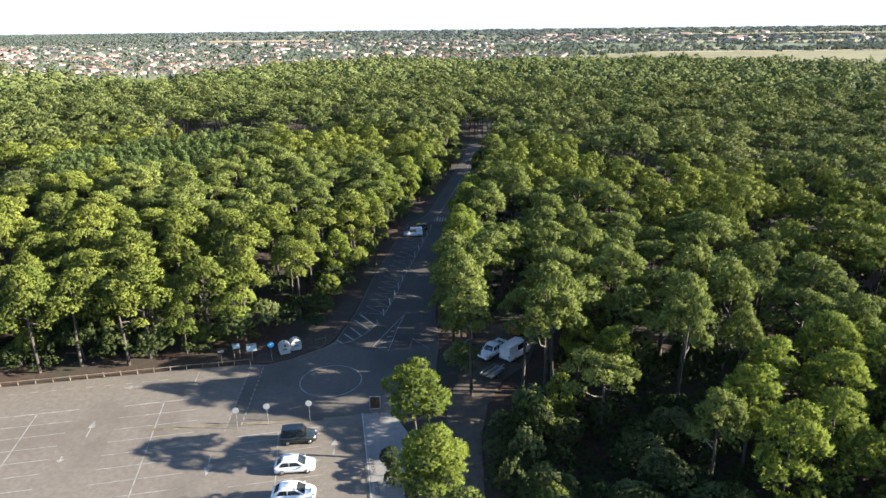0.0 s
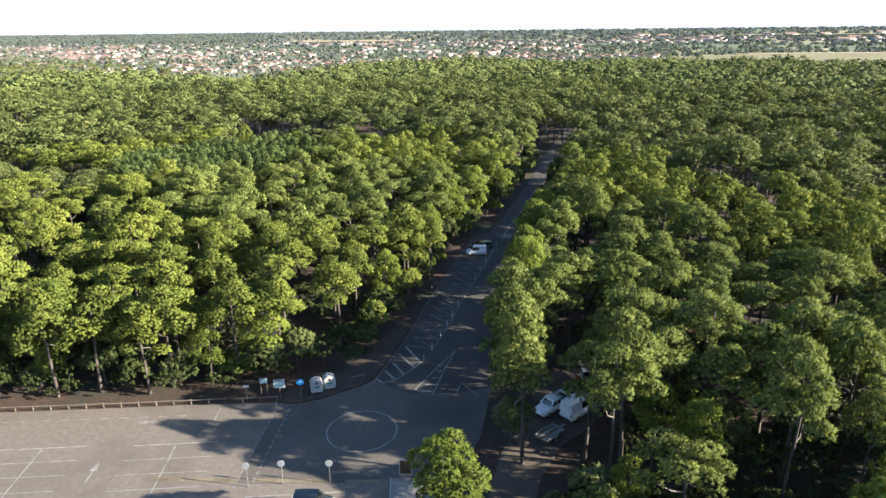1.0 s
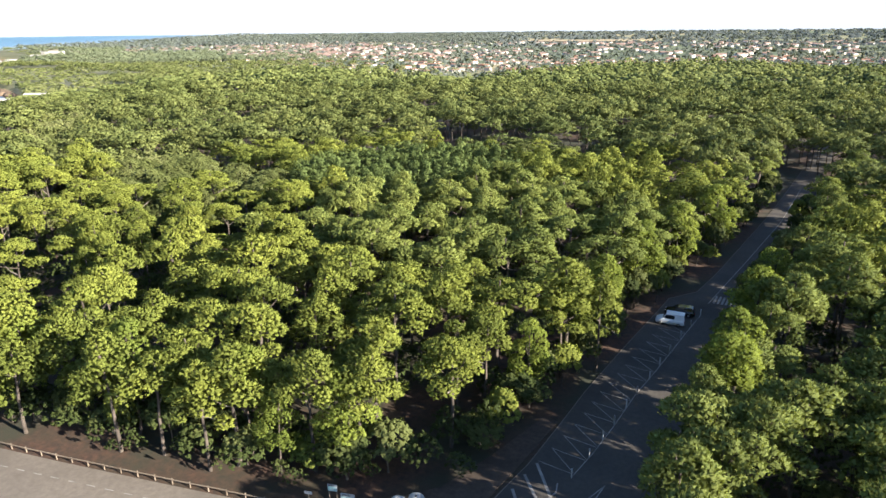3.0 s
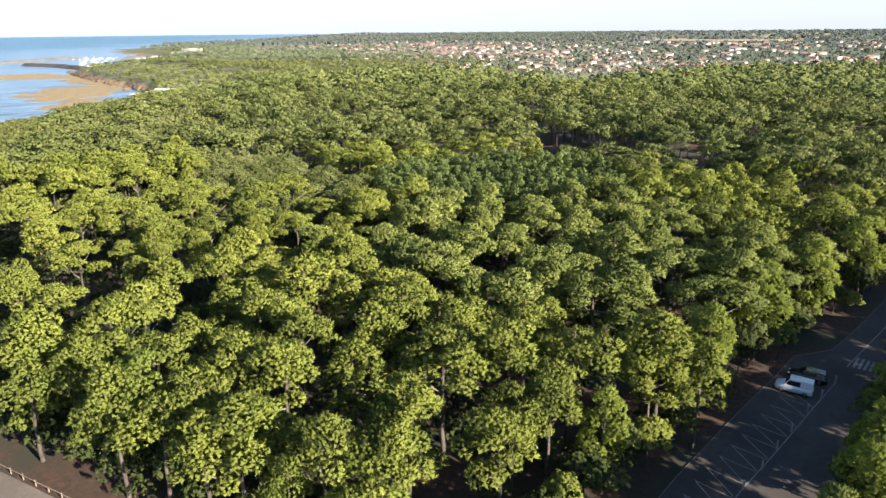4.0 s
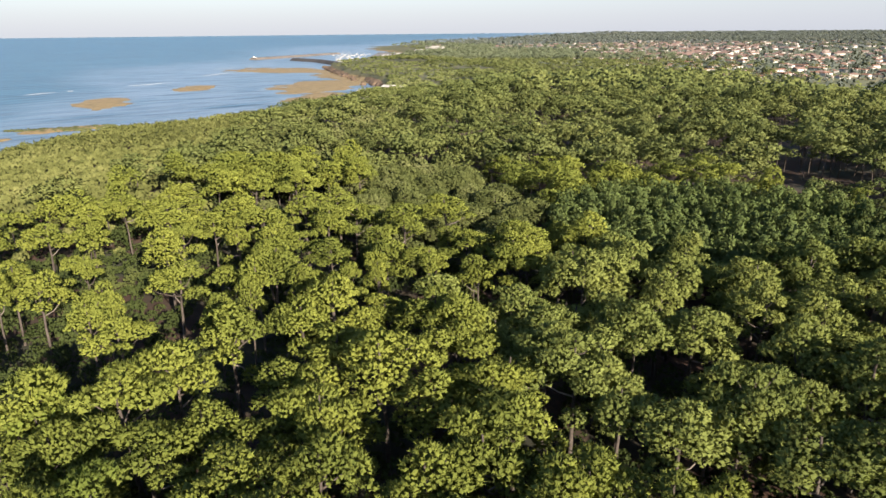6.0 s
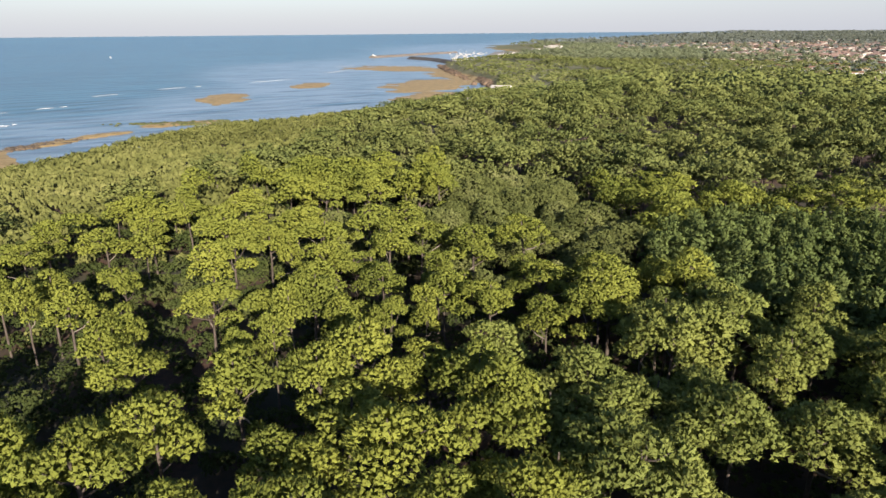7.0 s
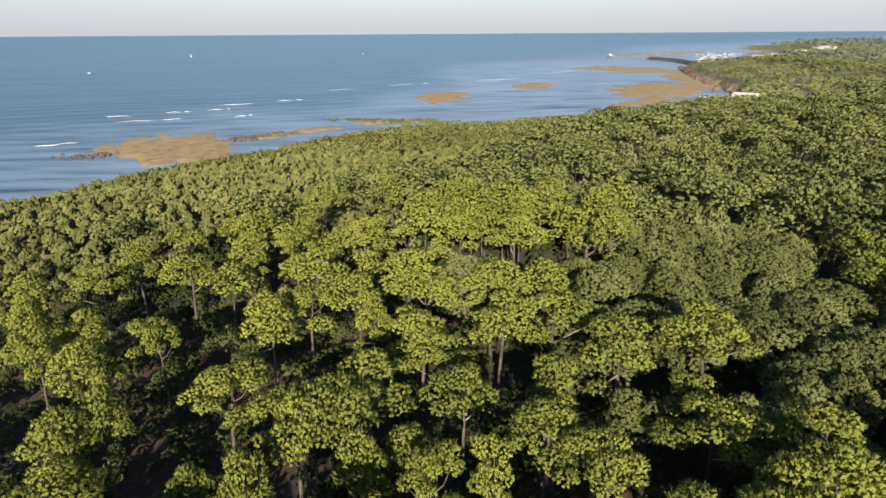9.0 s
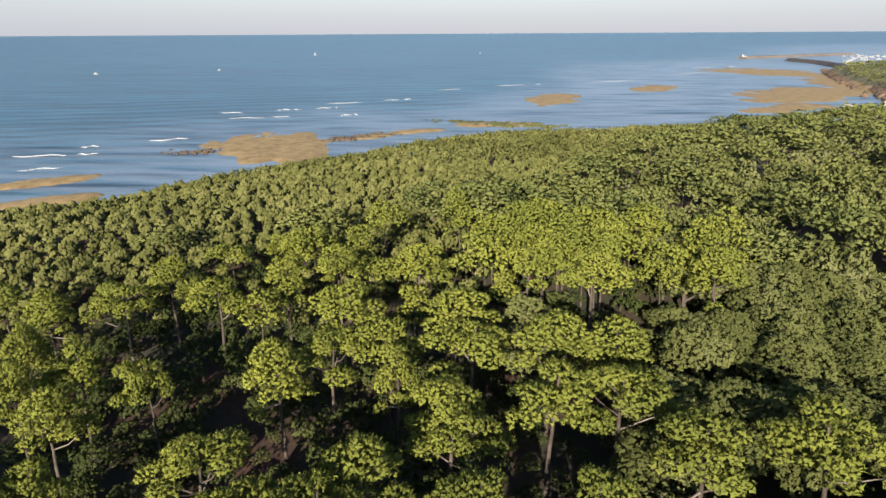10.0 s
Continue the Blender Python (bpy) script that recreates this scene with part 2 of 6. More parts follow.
def ground_material():
    m = bpy.data.materials.new("needle_litter_and_sand")
    nt, out = nodes_of(m)
    p = nt.nodes.new("ShaderNodeBsdfPrincipled")
    pos = position(nt)
    sep = nt.nodes.new("ShaderNodeSeparateXYZ")
    nt.links.new(pos, sep.inputs[0])
    fine, broad = noise_node(nt, pos, 1.4, 6.0, 0.7), noise_node(nt, pos, 0.06, 4.0, 0.6)
    litter = ramp(nt, fine, [(0.3, (0.014, 0.009, 0.006)), (0.72, (0.072, 0.033, 0.018))])
    litter = mixc(nt, spread(nt, broad, 0.42, 0.60), litter, (0.018, 0.021, 0.010))
    # turf of the headland
    turf = ramp(nt, fine, [(0.3, (0.0553, 0.0632, 0.0237)), (0.7, (0.126, 0.118, 0.0553))])
    litter = mixc(nt, math_node(nt, "MULTIPLY", spread(nt, sep.outputs[0], -385.0, -410.0), spread(nt, sep.outputs[1], 285.0, 310.0)), litter, turf)
    sand = ramp(nt, noise_node(nt, pos, 0.16, 8.0, 0.82), [(0.34, (0.085, 0.056, 0.022)), (0.5, (0.205, 0.146, 0.060)), (0.72, (0.310, 0.236, 0.116))])
    nz = nt.nodes.new("ShaderNodeSeparateXYZ")
    nt.links.new(nt.nodes.new("ShaderNodeNewGeometry").outputs["Normal"], nz.inputs[0])
    rock = ramp(nt, noise_node(nt, pos, 0.25, 6.0, 0.7), [(0.3, (0.0553, 0.0355, 0.0277)), (0.7, (0.237, 0.158, 0.111))])
    col = mixc(nt, spread(nt, sep.outputs[2], -3.0, -4.5), litter, sand)
    col = mixc(nt, spread(nt, nz.outputs[2], 0.93, 0.85), col, rock)
    nt.links.new(col, p.inputs["Base Color"])
    p.inputs["Roughness"].default_value = 0.95
    b = nt.nodes.new("ShaderNodeBump")
    b.inputs["Strength"].default_value = 0.5
    b.inputs["Distance"].default_value = 0.1
    nt.links.new(fine, b.inputs["Height"])
    nt.links.new(b.outputs[0], p.inputs["Normal"])
    nt.links.new(p.outputs[0], out.inputs[0])
    return m


def water_material():
    m = bpy.data.materials.new("sea_water")
    nt, out = nodes_of(m)
    p = nt.nodes.new("ShaderNodeBsdfPrincipled")
    pos = position(nt)
    mp = nt.nodes.new("ShaderNodeMapping")
    mp.inputs["Rotation"].default_value = (0, 0, radians(-14))
    mp.inputs["Scale"].default_value = (0.03, 0.0045, 0.03)
    nt.links.new(pos, mp.inputs[0])
    swell = noise_node(nt, mp.outputs[0], 1.0, 4.0, 0.6)
    mq = nt.nodes.new("ShaderNodeMapping")
    mq.inputs["Rotation"].default_value = (0, 0, radians(-8))
    mq.inputs["Scale"].default_value = (0.13, 0.022, 0.1)
    nt.links.new(pos, mq.inputs[0])
    ripple = noise_node(nt, mq.outputs[0], 1.0, 3.0, 0.55)
    chop = noise_node(nt, pos, 0.5, 4.0, 0.6)
    mw = nt.nodes.new("ShaderNodeMapping")
    mw.inputs["Rotation"].default_value = (0, 0, radians(-20))
    nt.links.new(pos, mw.inputs[0])
    wv = nt.nodes.new("ShaderNodeTexWave")
    wv.inputs["Scale"].default_value = 0.014
    wv.inputs["Distortion"].default_value = 7.0
    wv.inputs["Detail"].default_value = 3.0
    wv.inputs["Detail Scale"].default_value = 0.6
    nt.links.new(mw.outputs[0], wv.inputs["Vector"])
    both = math_node(nt, "ADD", math_node(nt, "MULTIPLY", swell, 0.42), math_node(nt, "MULTIPLY", ripple, 0.42))
    both = math_node(nt, "ADD", both, math_node(nt, "MULTIPLY", wv.outputs["Fac"], 0.16))
    # light and shade of the swell put into colour: dark troughs, paler crests
    col = ramp(nt, both, [(0.41, (0.0008, 0.018, 0.036)), (0.5, (0.003, 0.052, 0.088)), (0.6, (0.020, 0.096, 0.145))])
    # pale shallow water over the flats, the sky's reflection put into its colour
    at = nt.nodes.new("ShaderNodeAttribute")
    at.attribute_name = "shallow"
    col = mixc(nt, math_node(nt, "MULTIPLY", at.outputs["Fac"], spread(nt, ripple, 0.3, 0.6)), col, (0.135, 0.18, 0.235))
    nt.links.new(col, p.inputs["Base Color"])
    p.inputs["Roughness"].default_value = 0.3
    p.inputs["Specular IOR Level"].default_value = 0.13
    b = nt.nodes.new("ShaderNodeBump")
    b.inputs["Strength"].default_value = 0.9
    b.inputs["Distance"].default_value = 1.6
    nt.links.new(math_node(nt, "ADD", both, math_node(nt, "MULTIPLY", chop, 0.10)), b.inputs["Height"])
    nt.links.new(b.outputs[0], p.inputs["Normal"])
    nt.links.new(p.outputs[0], out.inputs[0])
    return m


ground_x = np.union1d(graded(-1060, 700, 9, (-4850, 4850)), np.arange(-440, -215, 3.7))
ground_y = np.union1d(graded(-160, 900, 9, (-900, 4850)), np.arange(-80, 80, 3.7))
ground = new("ground", grid_mesh("ground", ground_x, ground_y, land, ground_material()))
tagged(ground, "brown needle-strewn forest ground running down to tan tidal sand", "ground", kind="structure")
sea_x, sea_y = graded(-900, -180, 14, (-4850, 100), 1.18), graded(-120, 560, 14, (-4850, 4850), 1.18)
sea = new("sea", grid_mesh("sea", sea_x, sea_y, lambda x, y: SEA + 31 * smooth(np.hypot(x, y), 1500, 4900), water_material()))
gx, gy = np.meshgrid(sea_x, sea_y)
# where the pale sky reflection is painted in: stronger towards the shore
shelf = sea.data.attributes.new("shallow", "FLOAT", "POINT")
shelf.data.foreach_set("value", smooth(coast_distance(gx, gy) + 35 * waves(gx, gy, 0.02, 4.0) + 190 * smooth(gy, 20, 200), -250, -30).astype(np.float32).ravel())
tagged(sea, "blue-green sea with low swell off the tidal flats", "sea", kind="structure")


# ---- part helpers ----
def thing(name, label, category, m=Matrix(), group="", kind=""):
    ob = new(name)
    ob.empty_display_size = 0.2
    ob.matrix_world = m
    return tagged(ob, label, category, group, kind)


def part(name, bm, material, parent, label=""):
    me = bpy.data.meshes.new(name)
    bm.to_mesh(me)
    bm.free()
    me.materials.append(material)
    ob = new(name, me)
    ob.parent = parent
    return tagged(ob, label)


def mesh_part(name, me, parent, label="", m=None):
    ob = new(name, me)
    ob.parent = parent
    if m is not None:
        ob.matrix_local = m
    return tagged(ob, label)


def slab(points, top, thick):
    """A flat plate with the given outline."""
    bm = bmesh.new()
    vs = [bm.verts.new((x, y, top)) for x, y in points]
    f = bm.faces.new(vs)
    f.normal_update()
    if f.normal.z < 0:
        bmesh.ops.reverse_faces(bm, faces=[f])
    ex = bmesh.ops.extrude_face_region(bm, geom=[f])
    low = [v for v in ex["geom"] if isinstance(v, bmesh.types.BMVert)]
    for v in vs:
        v.co.z = top
    for v in low:
        v.co.z = top
    # the extruded copy is the top; the first outline goes down
    for v in vs:
        v.co.z = top - thick
    bmesh.ops.recalc_face_normals(bm, faces=bm.faces)
    return bm


def stripe(points, width, top=0.012, thick=0.012):
    """A painted line along a polyline."""
    bm = bmesh.new()
    rows = []
    n = len(points)
    for i, (x, y) in enumerate(points):
        ax, ay = points[max(i - 1, 0)]
        bx, by = points[min(i + 1, n - 1)]
        l = math.hypot(bx - ax, by - ay)
        nx, ny = -(by - ay) / l * width / 2, (bx - ax) / l * width / 2
        rows.append((bm.verts.new((x + nx, y + ny, top)), bm.verts.new((x - nx, y - ny, top))))
    for (a, b), (c, d) in zip(rows, rows[1:]):
        f = bm.faces.new((a, b, d, c))
    bmesh.ops.recalc_face_normals(bm, faces=bm.faces)
    for f in bm.faces:
        f.normal_update()
        if f.normal.z < 0:
            f.normal_flip()
    return bm


# ---- car park and road ----
ROAD_LEFT = [(-13.1, 86.9), (-10.9, 91.6), (-9.4, 97.3), (-8.5, 104), (-7.3, 115), (-5.1, 132), (-3.4, 144), (2.0, 170.5), (7.9, 207), (12.4, 243), (20, 300), (34, 400)]


def road_side(y):
    """x of the road's left edge at y."""
    return float(np.interp(y, [p[1] for p in ROAD_LEFT], [p[0] for p in ROAD_LEFT]))


car_park_outline = [(-80, 20), (-80, 70.0), (-57.5, 73.9), (-45.2, 76.2), (-34.4, 78.3), (-26.6, 79.4), (-24.5, 79.3), (-21.7, 80.6), (-19.5, 82.6), (-17.4, 84.3), (-16.2, 86.0),
                    (-14.6, 95), (-13.8, 104), (-13.2, 112), (-11.4, 127), (-9.6, 140), (-8.8, 147), (-5.0, 152), (-3.0, 162), (3.8, 207), (8.3, 243), (15, 300), (29, 400),
                    (35.5, 400), (21.5, 300), (14.0, 243), (9.5, 207), (4.6, 170.5), (2.2, 150), (0.2, 130), (-1.2, 112), (-1.8, 95), (-1.0, 86), (-1.5, 76), (-3.4, 67.2), (-10, 67), (-7.4, 52.4), (-5, 40), (-2, 20)]
car_park = thing("car_park", "worn grey asphalt car park and forest road with faded white lines", "car park", kind="structure")
part("asphalt", slab(car_park_outline, 0.0, 0.3), M_ASPHALT, car_park)
# newer, darker road tarmac; the turning place's tone mostly paints in tree shade
road_top = [(-16.0, 86.1), (-14.9, 93.0), (-14.5, 95), (-13.7, 104),
            (-13.1, 112), (-11.3, 127), (-9.5, 140), (-8.7, 146.9), (-4.9, 151.9), (-2.9, 162), (3.9, 206.9), (8.4, 242.9), (15.1, 300), (29.1, 399.9), (35.4, 399.9), (21.4, 300), (13.9, 243), (9.4, 207), (4.5, 170.5), (2.1, 150), (0.1, 130), (-1.3, 112), (-1.9, 95), (-1.1, 86),
            (-5.0, 84.0), (-11.0, 83.4), (-15.6, 85.4)]
turning = [(-26.3, 77.6), (-24.5, 79.1), (-21.7, 80.4), (-19.5, 82.4), (-17.4, 84.1), (-15.62, 85.38), (-11.0, 83.38), (-5.0, 83.98), (-1.1, 85.98), (-1.6, 76), (-3.5, 67.4), (-10.1, 67.2), (-12, 66.2), (-24, 64.6), (-25.2, 64.5)]
# dark sheet that stands in for tree shadow over the turning place
part("turning_place", slab(turning, 0.005, 0.005), M_TURN_SHADE, car_park, "tarmac of the turning place, darkened for the tree shade on it")
part("road_surface", slab(road_top, 0.006, 0.006), M_ROAD, car_park, "darker tarmac of the road")


def mark(points, width=0.12, top=0.011):
    bm = stripe(points, width, top)
    return part("marking", bm, M_PAINT, car_park)


def arc(cx, cy, r, a0, a1, n=40):
    return [(cx + r * math.cos(radians(a0 + (a1 - a0) * i / n)), cy + r * math.sin(radians(a0 + (a1 - a0) * i / n))) for i in range(n + 1)]


mark(arc(-15.0, 74.9, 3.95, 0, 360, 56), 0.16, 0.013)
# parking modules: a centre line with bays on both sides
ux, uy = 0.196, -0.981            # down the centre line
vx, vy = 0.981, 0.196             # across it


def module(cx, cy, length, first, left=True, right=True):
    mark([(cx, cy), (cx + ux * length, cy + uy * length)], 0.14)
    n = int((length - first) / 2.45) + 1
    for i in range(n + 1):
        d = 0.0 if i == 0 else first + (i - 1) * 2.45
        a = -4.6 if left else 0.0
        b = 4.6 if right else 0.0
        w = 0.16 if i == 0 else 0.10
        x0, y0 = cx + ux * d, cy + uy * d
        if left:
            mark([(x0 - vx * 4.6, y0 - vy * 4.6), (x0 - vx * 0.12, y0 - vy * 0.12)], w)
        if right:
            mark([(x0 + vx * 0.12, y0 + vy * 0.12), (x0 + vx * 4.6, y0 + vy * 4.6)], w)


module(-34.7, 70.15, 42, 2.6)
module(-48.9, 67.7, 40, 2.5)
module(-63.4, 65.3, 38, 2.5)
module(-19.1, 63.6, 34, 1.3)


def arrow(x, y, along, length=2.6):
    c, s = math.cos(radians(along)), math.sin(radians(along))

    def at(u, v):
        return (x + c * u - s * v, y + s * u + c * v)
    mark([at(0, 0), at(length * 0.6, 0)], 0.16)
    bm = bmesh.new()
    f = bm.faces.new([bm.verts.new((*at(u, v), 0.011)) for u, v in ((length * 0.55, 0.42), (length * 0.55, -0.42), (length, 0))])
    f.normal_update()
    if f.normal.z < 0:
        f.normal_flip()
    part("marking", bm, M_PAINT, car_park)


arrow(-25.4, 59.4, -79, 3.6)
arrow(-40.6, 62.9, 101, 3.4)
arrow(-41.4, 59.5, -79, 1.2)
arrow(-12.2, 59.3, 95, 3.0)
arrow(-39.0, 73.9, 189, 2.4)
# dashed walkway over the car park, dashed edge by the fence
for (ax, ay), (bx, by) in (((-26.3, 77.8), (-25.3, 63.4)), ((-24.7, 78.5), (-23.7, 64.5))):
    for i in range(13):
        t0, t1 = i / 13, (i + 0.55) / 13
        mark([(ax + (bx - ax) * t0, ay + (by - ay) * t0), (ax + (bx - ax) * t1, ay + (by - ay) * t1)], 0.13, 0.015)
for i in range(24):
    t0 = -88 + i * 2.2
    mark([(t0, 82.6 + t0 * 0.185 - 0.35), (t0 + 1.0, 82.8 + t0 * 0.185 - 0.35)], 0.10)
mark([(-33.0, 77.5), (-32.6, 74.7)], 0.12)
# edge line of the road, hatched corner, island, bays
mark([(-15.0, 85.35), (-13.5, 86.3), (-12.4, 88.1), (-11.3, 90.2), (-10.6, 92.2), (-10.9, 93.6)], 0.14, 0.014)
for a, b in (((-16.0, 86.5), (-15.1, 85.5)), ((-15.2, 88.5), (-13.6, 86.6)), ((-14.6, 90.8), (-12.6, 87.8)), ((-14.3, 93.4), (-11.5, 89.8)), ((-13.8, 95.7), (-10.8, 91.2))):
    mark([a, b], 0.30)
mark([(-10.5, 84.3), (-8.4, 90.4), (-6.6, 95.3)], 0.12, 0.014)
mark([(-10.5, 84.3), (-8.2, 82.9), (-7.4, 90.1), (-6.6, 95.3)], 0.12, 0.014)
for a, b in (((-9.7, 84.1), (-8.4, 84.0)), ((-9.4, 85.6), (-8.1, 85.8)), ((-8.8, 87.3), (-7.9, 87.6)), ((-8.3, 89.1), (-7.7, 89.4))):
    mark([a, b], 0.34)
mark([(-5.2, 84.1), (-4.9, 86.6), (-2.5, 83.7)], 0.12, 0.014)
edge = [(-9.9, 95.2), (-9.0, 100), (-8.2, 106), (-7.4, 114), (-6.4, 120), (-5.3, 127.5), (-4.4, 134), (-3.2, 142)]
mark(edge, 0.10, 0.014)
for i in range(15):
    t = 95.6 + i * 2.75
    x1 = float(np.interp(t, [p[1] for p in edge], [p[0] for p in edge]))
    mark([(x1 - 0.1, t), (x1 - 3.9, t + 0.5)], 0.09)
    x2 = float(np.interp(t + 2.75, [p[1] for p in edge], [p[0] for p in edge]))
    mark([(x1 - 0.1, t + 0.2), (x2 - 3.7, t + 3.1)], 0.09)
for i in range(7):
    x1 = -1.9 + i * 0.62
    mark([(x1, 148.0), (x1 + 0.25, 151.4)], 0.36, 0.014)
mark([(-2.6, 147.6), (1.6, 172), (7.0, 205), (11.2, 243)], 0.12, 0.014)

pavement = thing("pavement", "pale concrete footway with a raised kerb beside the asphalt", "pavement", kind="structure")
part("footway", slab([(-9.9, 66.95), (-6.4, 67.15), (-4.4, 63.1), (-4.3, 54.1), (-3.6, 46), (-2.8, 36), (-5.0, 36), (-7.3, 52.4)], 0.10, 0.35), M_CONCRETE, pavement)
part("kerb", stripe([(-10.02, 67.05), (-7.42, 52.4), (-5.12, 36)], 0.16, 0.125), surface("kerb_stone", (0.237, 0.229, 0.213), (0.348, 0.34, 0.316), scale=4), pavement)
M_BLACKPAINT = surface("black_letter_paint", (0.0158, 0.0158, 0.0158), (0.0395, 0.0395, 0.0395), scale=4, bump=0)


def lettering(words, size, m, material, parent, name="lettering"):
    """Flat letters of the built-in font, as a mesh."""
    cu = bpy.data.curves.new(name, "FONT")
    cu.body, cu.size, cu.align_x, cu.align_y = words, size, "CENTER", "CENTER"
    tmp = bpy.data.objects.new("tmp", cu)
    scene.collection.objects.link(tmp)
    me = bpy.data.meshes.new_from_object(tmp.evaluated_get(bpy.context.evaluated_depsgraph_get()))
    bpy.data.objects.remove(tmp)
    bpy.data.curves.remove(cu)
    me.materials.clear()
    me.materials.append(material)
    ob = new(name, me)
    ob.parent = parent
    ob.matrix_local = m
    return ob


lettering("PARKING", 0.60, pose(-7.72, 57.0, 0.106, 0, 0, -79), M_BLACKPAINT, pavement)
lettering("MOTOS", 0.60, pose(-7.02, 53.7, 0.106, 0, 0, -79), M_BLACKPAINT, pavement)
track = thing("sand_track", "packed pale sand track leading into the wood", "track", kind="structure")
part("track_surface", slab([(-0.6, 30), (-0.4, 60), (0.0, 67), (0.9, 73), (2.6, 77), (4.0, 80), (4.5, 90), (12.5, 93), (14, 88), (11.0, 79), (7.2, 74.5), (5.0, 69), (3.8, 62), (3.2, 30)], -0.03, 0.2), M_SANDTRACK, track)
verge = thing("verge", "bare brown earth verge with litter beside the road", "verge", kind="structure")
part("verge_surface", slab([(-26.4, 79.9), (-24.5, 79.7), (-21.8, 81.1), (-19.6, 83.0), (-17.5, 84.7), (-16.5, 86.3), (-15.2, 95), (-14.2, 104), (-16, 104), (-18.5, 95), (-21, 88), (-26.6, 82)], -0.02, 0.2),
     surface("bare_earth", (0.0355, 0.0269, 0.0205), (0.0751, 0.0553, 0.0427), scale=1.5, rough=0.95, bump=0.4), verge)

litter_strip = thing("leaf_litter_strip", "dry tan leaf litter swept along the kerb by the signs", "leaf litter", kind="structure")
for points in ([(-34.0, 64.2), (-30.0, 64.6), (-25.5, 65.0)], [(-24.0, 65.2), (-20.5, 65.5), (-16.0, 65.9)], [(-14.5, 66.1), (-11.0, 66.5)]):
    part("litter", stripe(points, 0.55, 0.014), surface("dry_litter", (0.0948, 0.079, 0.0553), (0.205, 0.166, 0.107), scale=4.0, rough=0.95, bump=0.3, stain=0.4), litter_strip)

# ---- trees ----
def unit(v):
    return v / (np.linalg.norm(v, axis=-1, keepdims=True) + 1e-9)


def dome(sides, rings):
    """A lumpy egg, open below: directions (v, 3) and faces (f, 3)."""
    dirs, faces = [(0.0, 0.0, 1.0)], []
    for r in range(rings):
        polar = radians((62, 112)[r] if rings == 2 else 88)
        for i in range(sides):
            a = 6.2832 * (i + 0.5 * r) / sides
            dirs.append((math.sin(polar) * math.cos(a), math.sin(polar) * math.sin(a), math.cos(polar)))
    for i in range(sides):
        j = (i + 1) % sides
        faces.append((0, 1 + i, 1 + j))
        if rings == 2:
            faces += [(1 + i, 1 + sides + i, 1 + j), (1 + j, 1 + sides + i, 1 + sides + j)]
    return np.array(dirs), np.array(faces)


def clump_soup(rng, centres, radii, out, shape, sprays, size, spiky=0.0, own=0.6, stretch=1.2):
    """Leaf masses: each tuft a lumpy egg that points up and out, with small leaf sprays or bundles of needles standing out of it.
    own: how far a tuft shades with its own round rather than with that of its bough. Returns corners with normals (n, 3, 6)."""
    k = len(centres)
    axis = unit(out * 0.55 + np.array([0, 0, 0.7]) + rng.normal(size=out.shape) * 0.16)
    u = unit(np.cross(axis, rng.normal(size=axis.shape)))
    v = np.cross(axis, u)
    dirs, faces = dome(*shape)
    d = dirs[None, :, 0, None] * u[:, None] + dirs[None, :, 1, None] * v[:, None] + dirs[None, :, 2, None] * stretch * axis[:, None]
    p = centres[:, None] + d * (radii[:, None] * (0.7 if sprays else 1.0) * rng.uniform(0.68, 1.25, (k, len(dirs))))[..., None]
    n = unit(unit(d) * own + out[:, None] * (1 - own))
    soup = np.concatenate([p, n], axis=2)[:, faces].reshape(-1, 3, 6)
    if not sprays:
        return soup
    d = unit(unit(rng.normal(size=(k, sprays, 3))) + axis[:, None] * 0.7)
    p = centres[:, None] + d * radii[:, None, None] * rng.uniform(0.65, 1.1, (k, sprays, 1))
    s = size * rng.uniform(0.65, 1.25, (k, sprays, 1))
    n = unit(d + rng.normal(size=d.shape) * 0.4)
    a = unit(np.cross(n, rng.normal(size=d.shape)))
    b = np.cross(n, a)
    leaf = np.stack([p + a * s, p - a * s * 0.5 + b * s * 0.8, p - a * s * 0.5 - b * s * 0.8], axis=2)
    ax = unit(d * 0.7 + axis[:, None] * 0.8 + rng.normal(size=d.shape) * 0.2)
    w = unit(np.cross(ax, rng.normal(size=d.shape)))
    star = np.stack([p + ax * s * 1.35, p - ax * s * 1.1 + w * s * 0.3, p - ax * s * 1.1 - w * s * 0.3], axis=2)
    turned = np.sum(np.cross(star[:, :, 1] - star[:, :, 0], star[:, :, 2] - star[:, :, 0]) * d, axis=2) < 0
    star = np.where(turned[:, :, None, None], star[:, :, ::-1], star)
    tri = np.where((rng.uniform(size=(k, sprays)) < spiky)[:, :, None, None], star, leaf)
    soft = unit(d * own + out[:, None] * (1 - own))
    soft = np.repeat(soft[:, :, None, :], 3, axis=2)
    return np.concatenate([soup, np.concatenate([tri, soft], axis=3).reshape(-1, 3, 6)])


def apart(rng, c, count):
    """Picks places that keep clear of one another."""
    got = [int(rng.integers(len(c)))]
    near = np.linalg.norm(c - c[got[0]], axis=1)
    for _ in range(min(count, len(c)) - 1):
        i = int(np.argmax(near))
        got.append(i)
        near = np.minimum(near, np.linalg.norm(c - c[i], axis=1))
    return np.array(got)


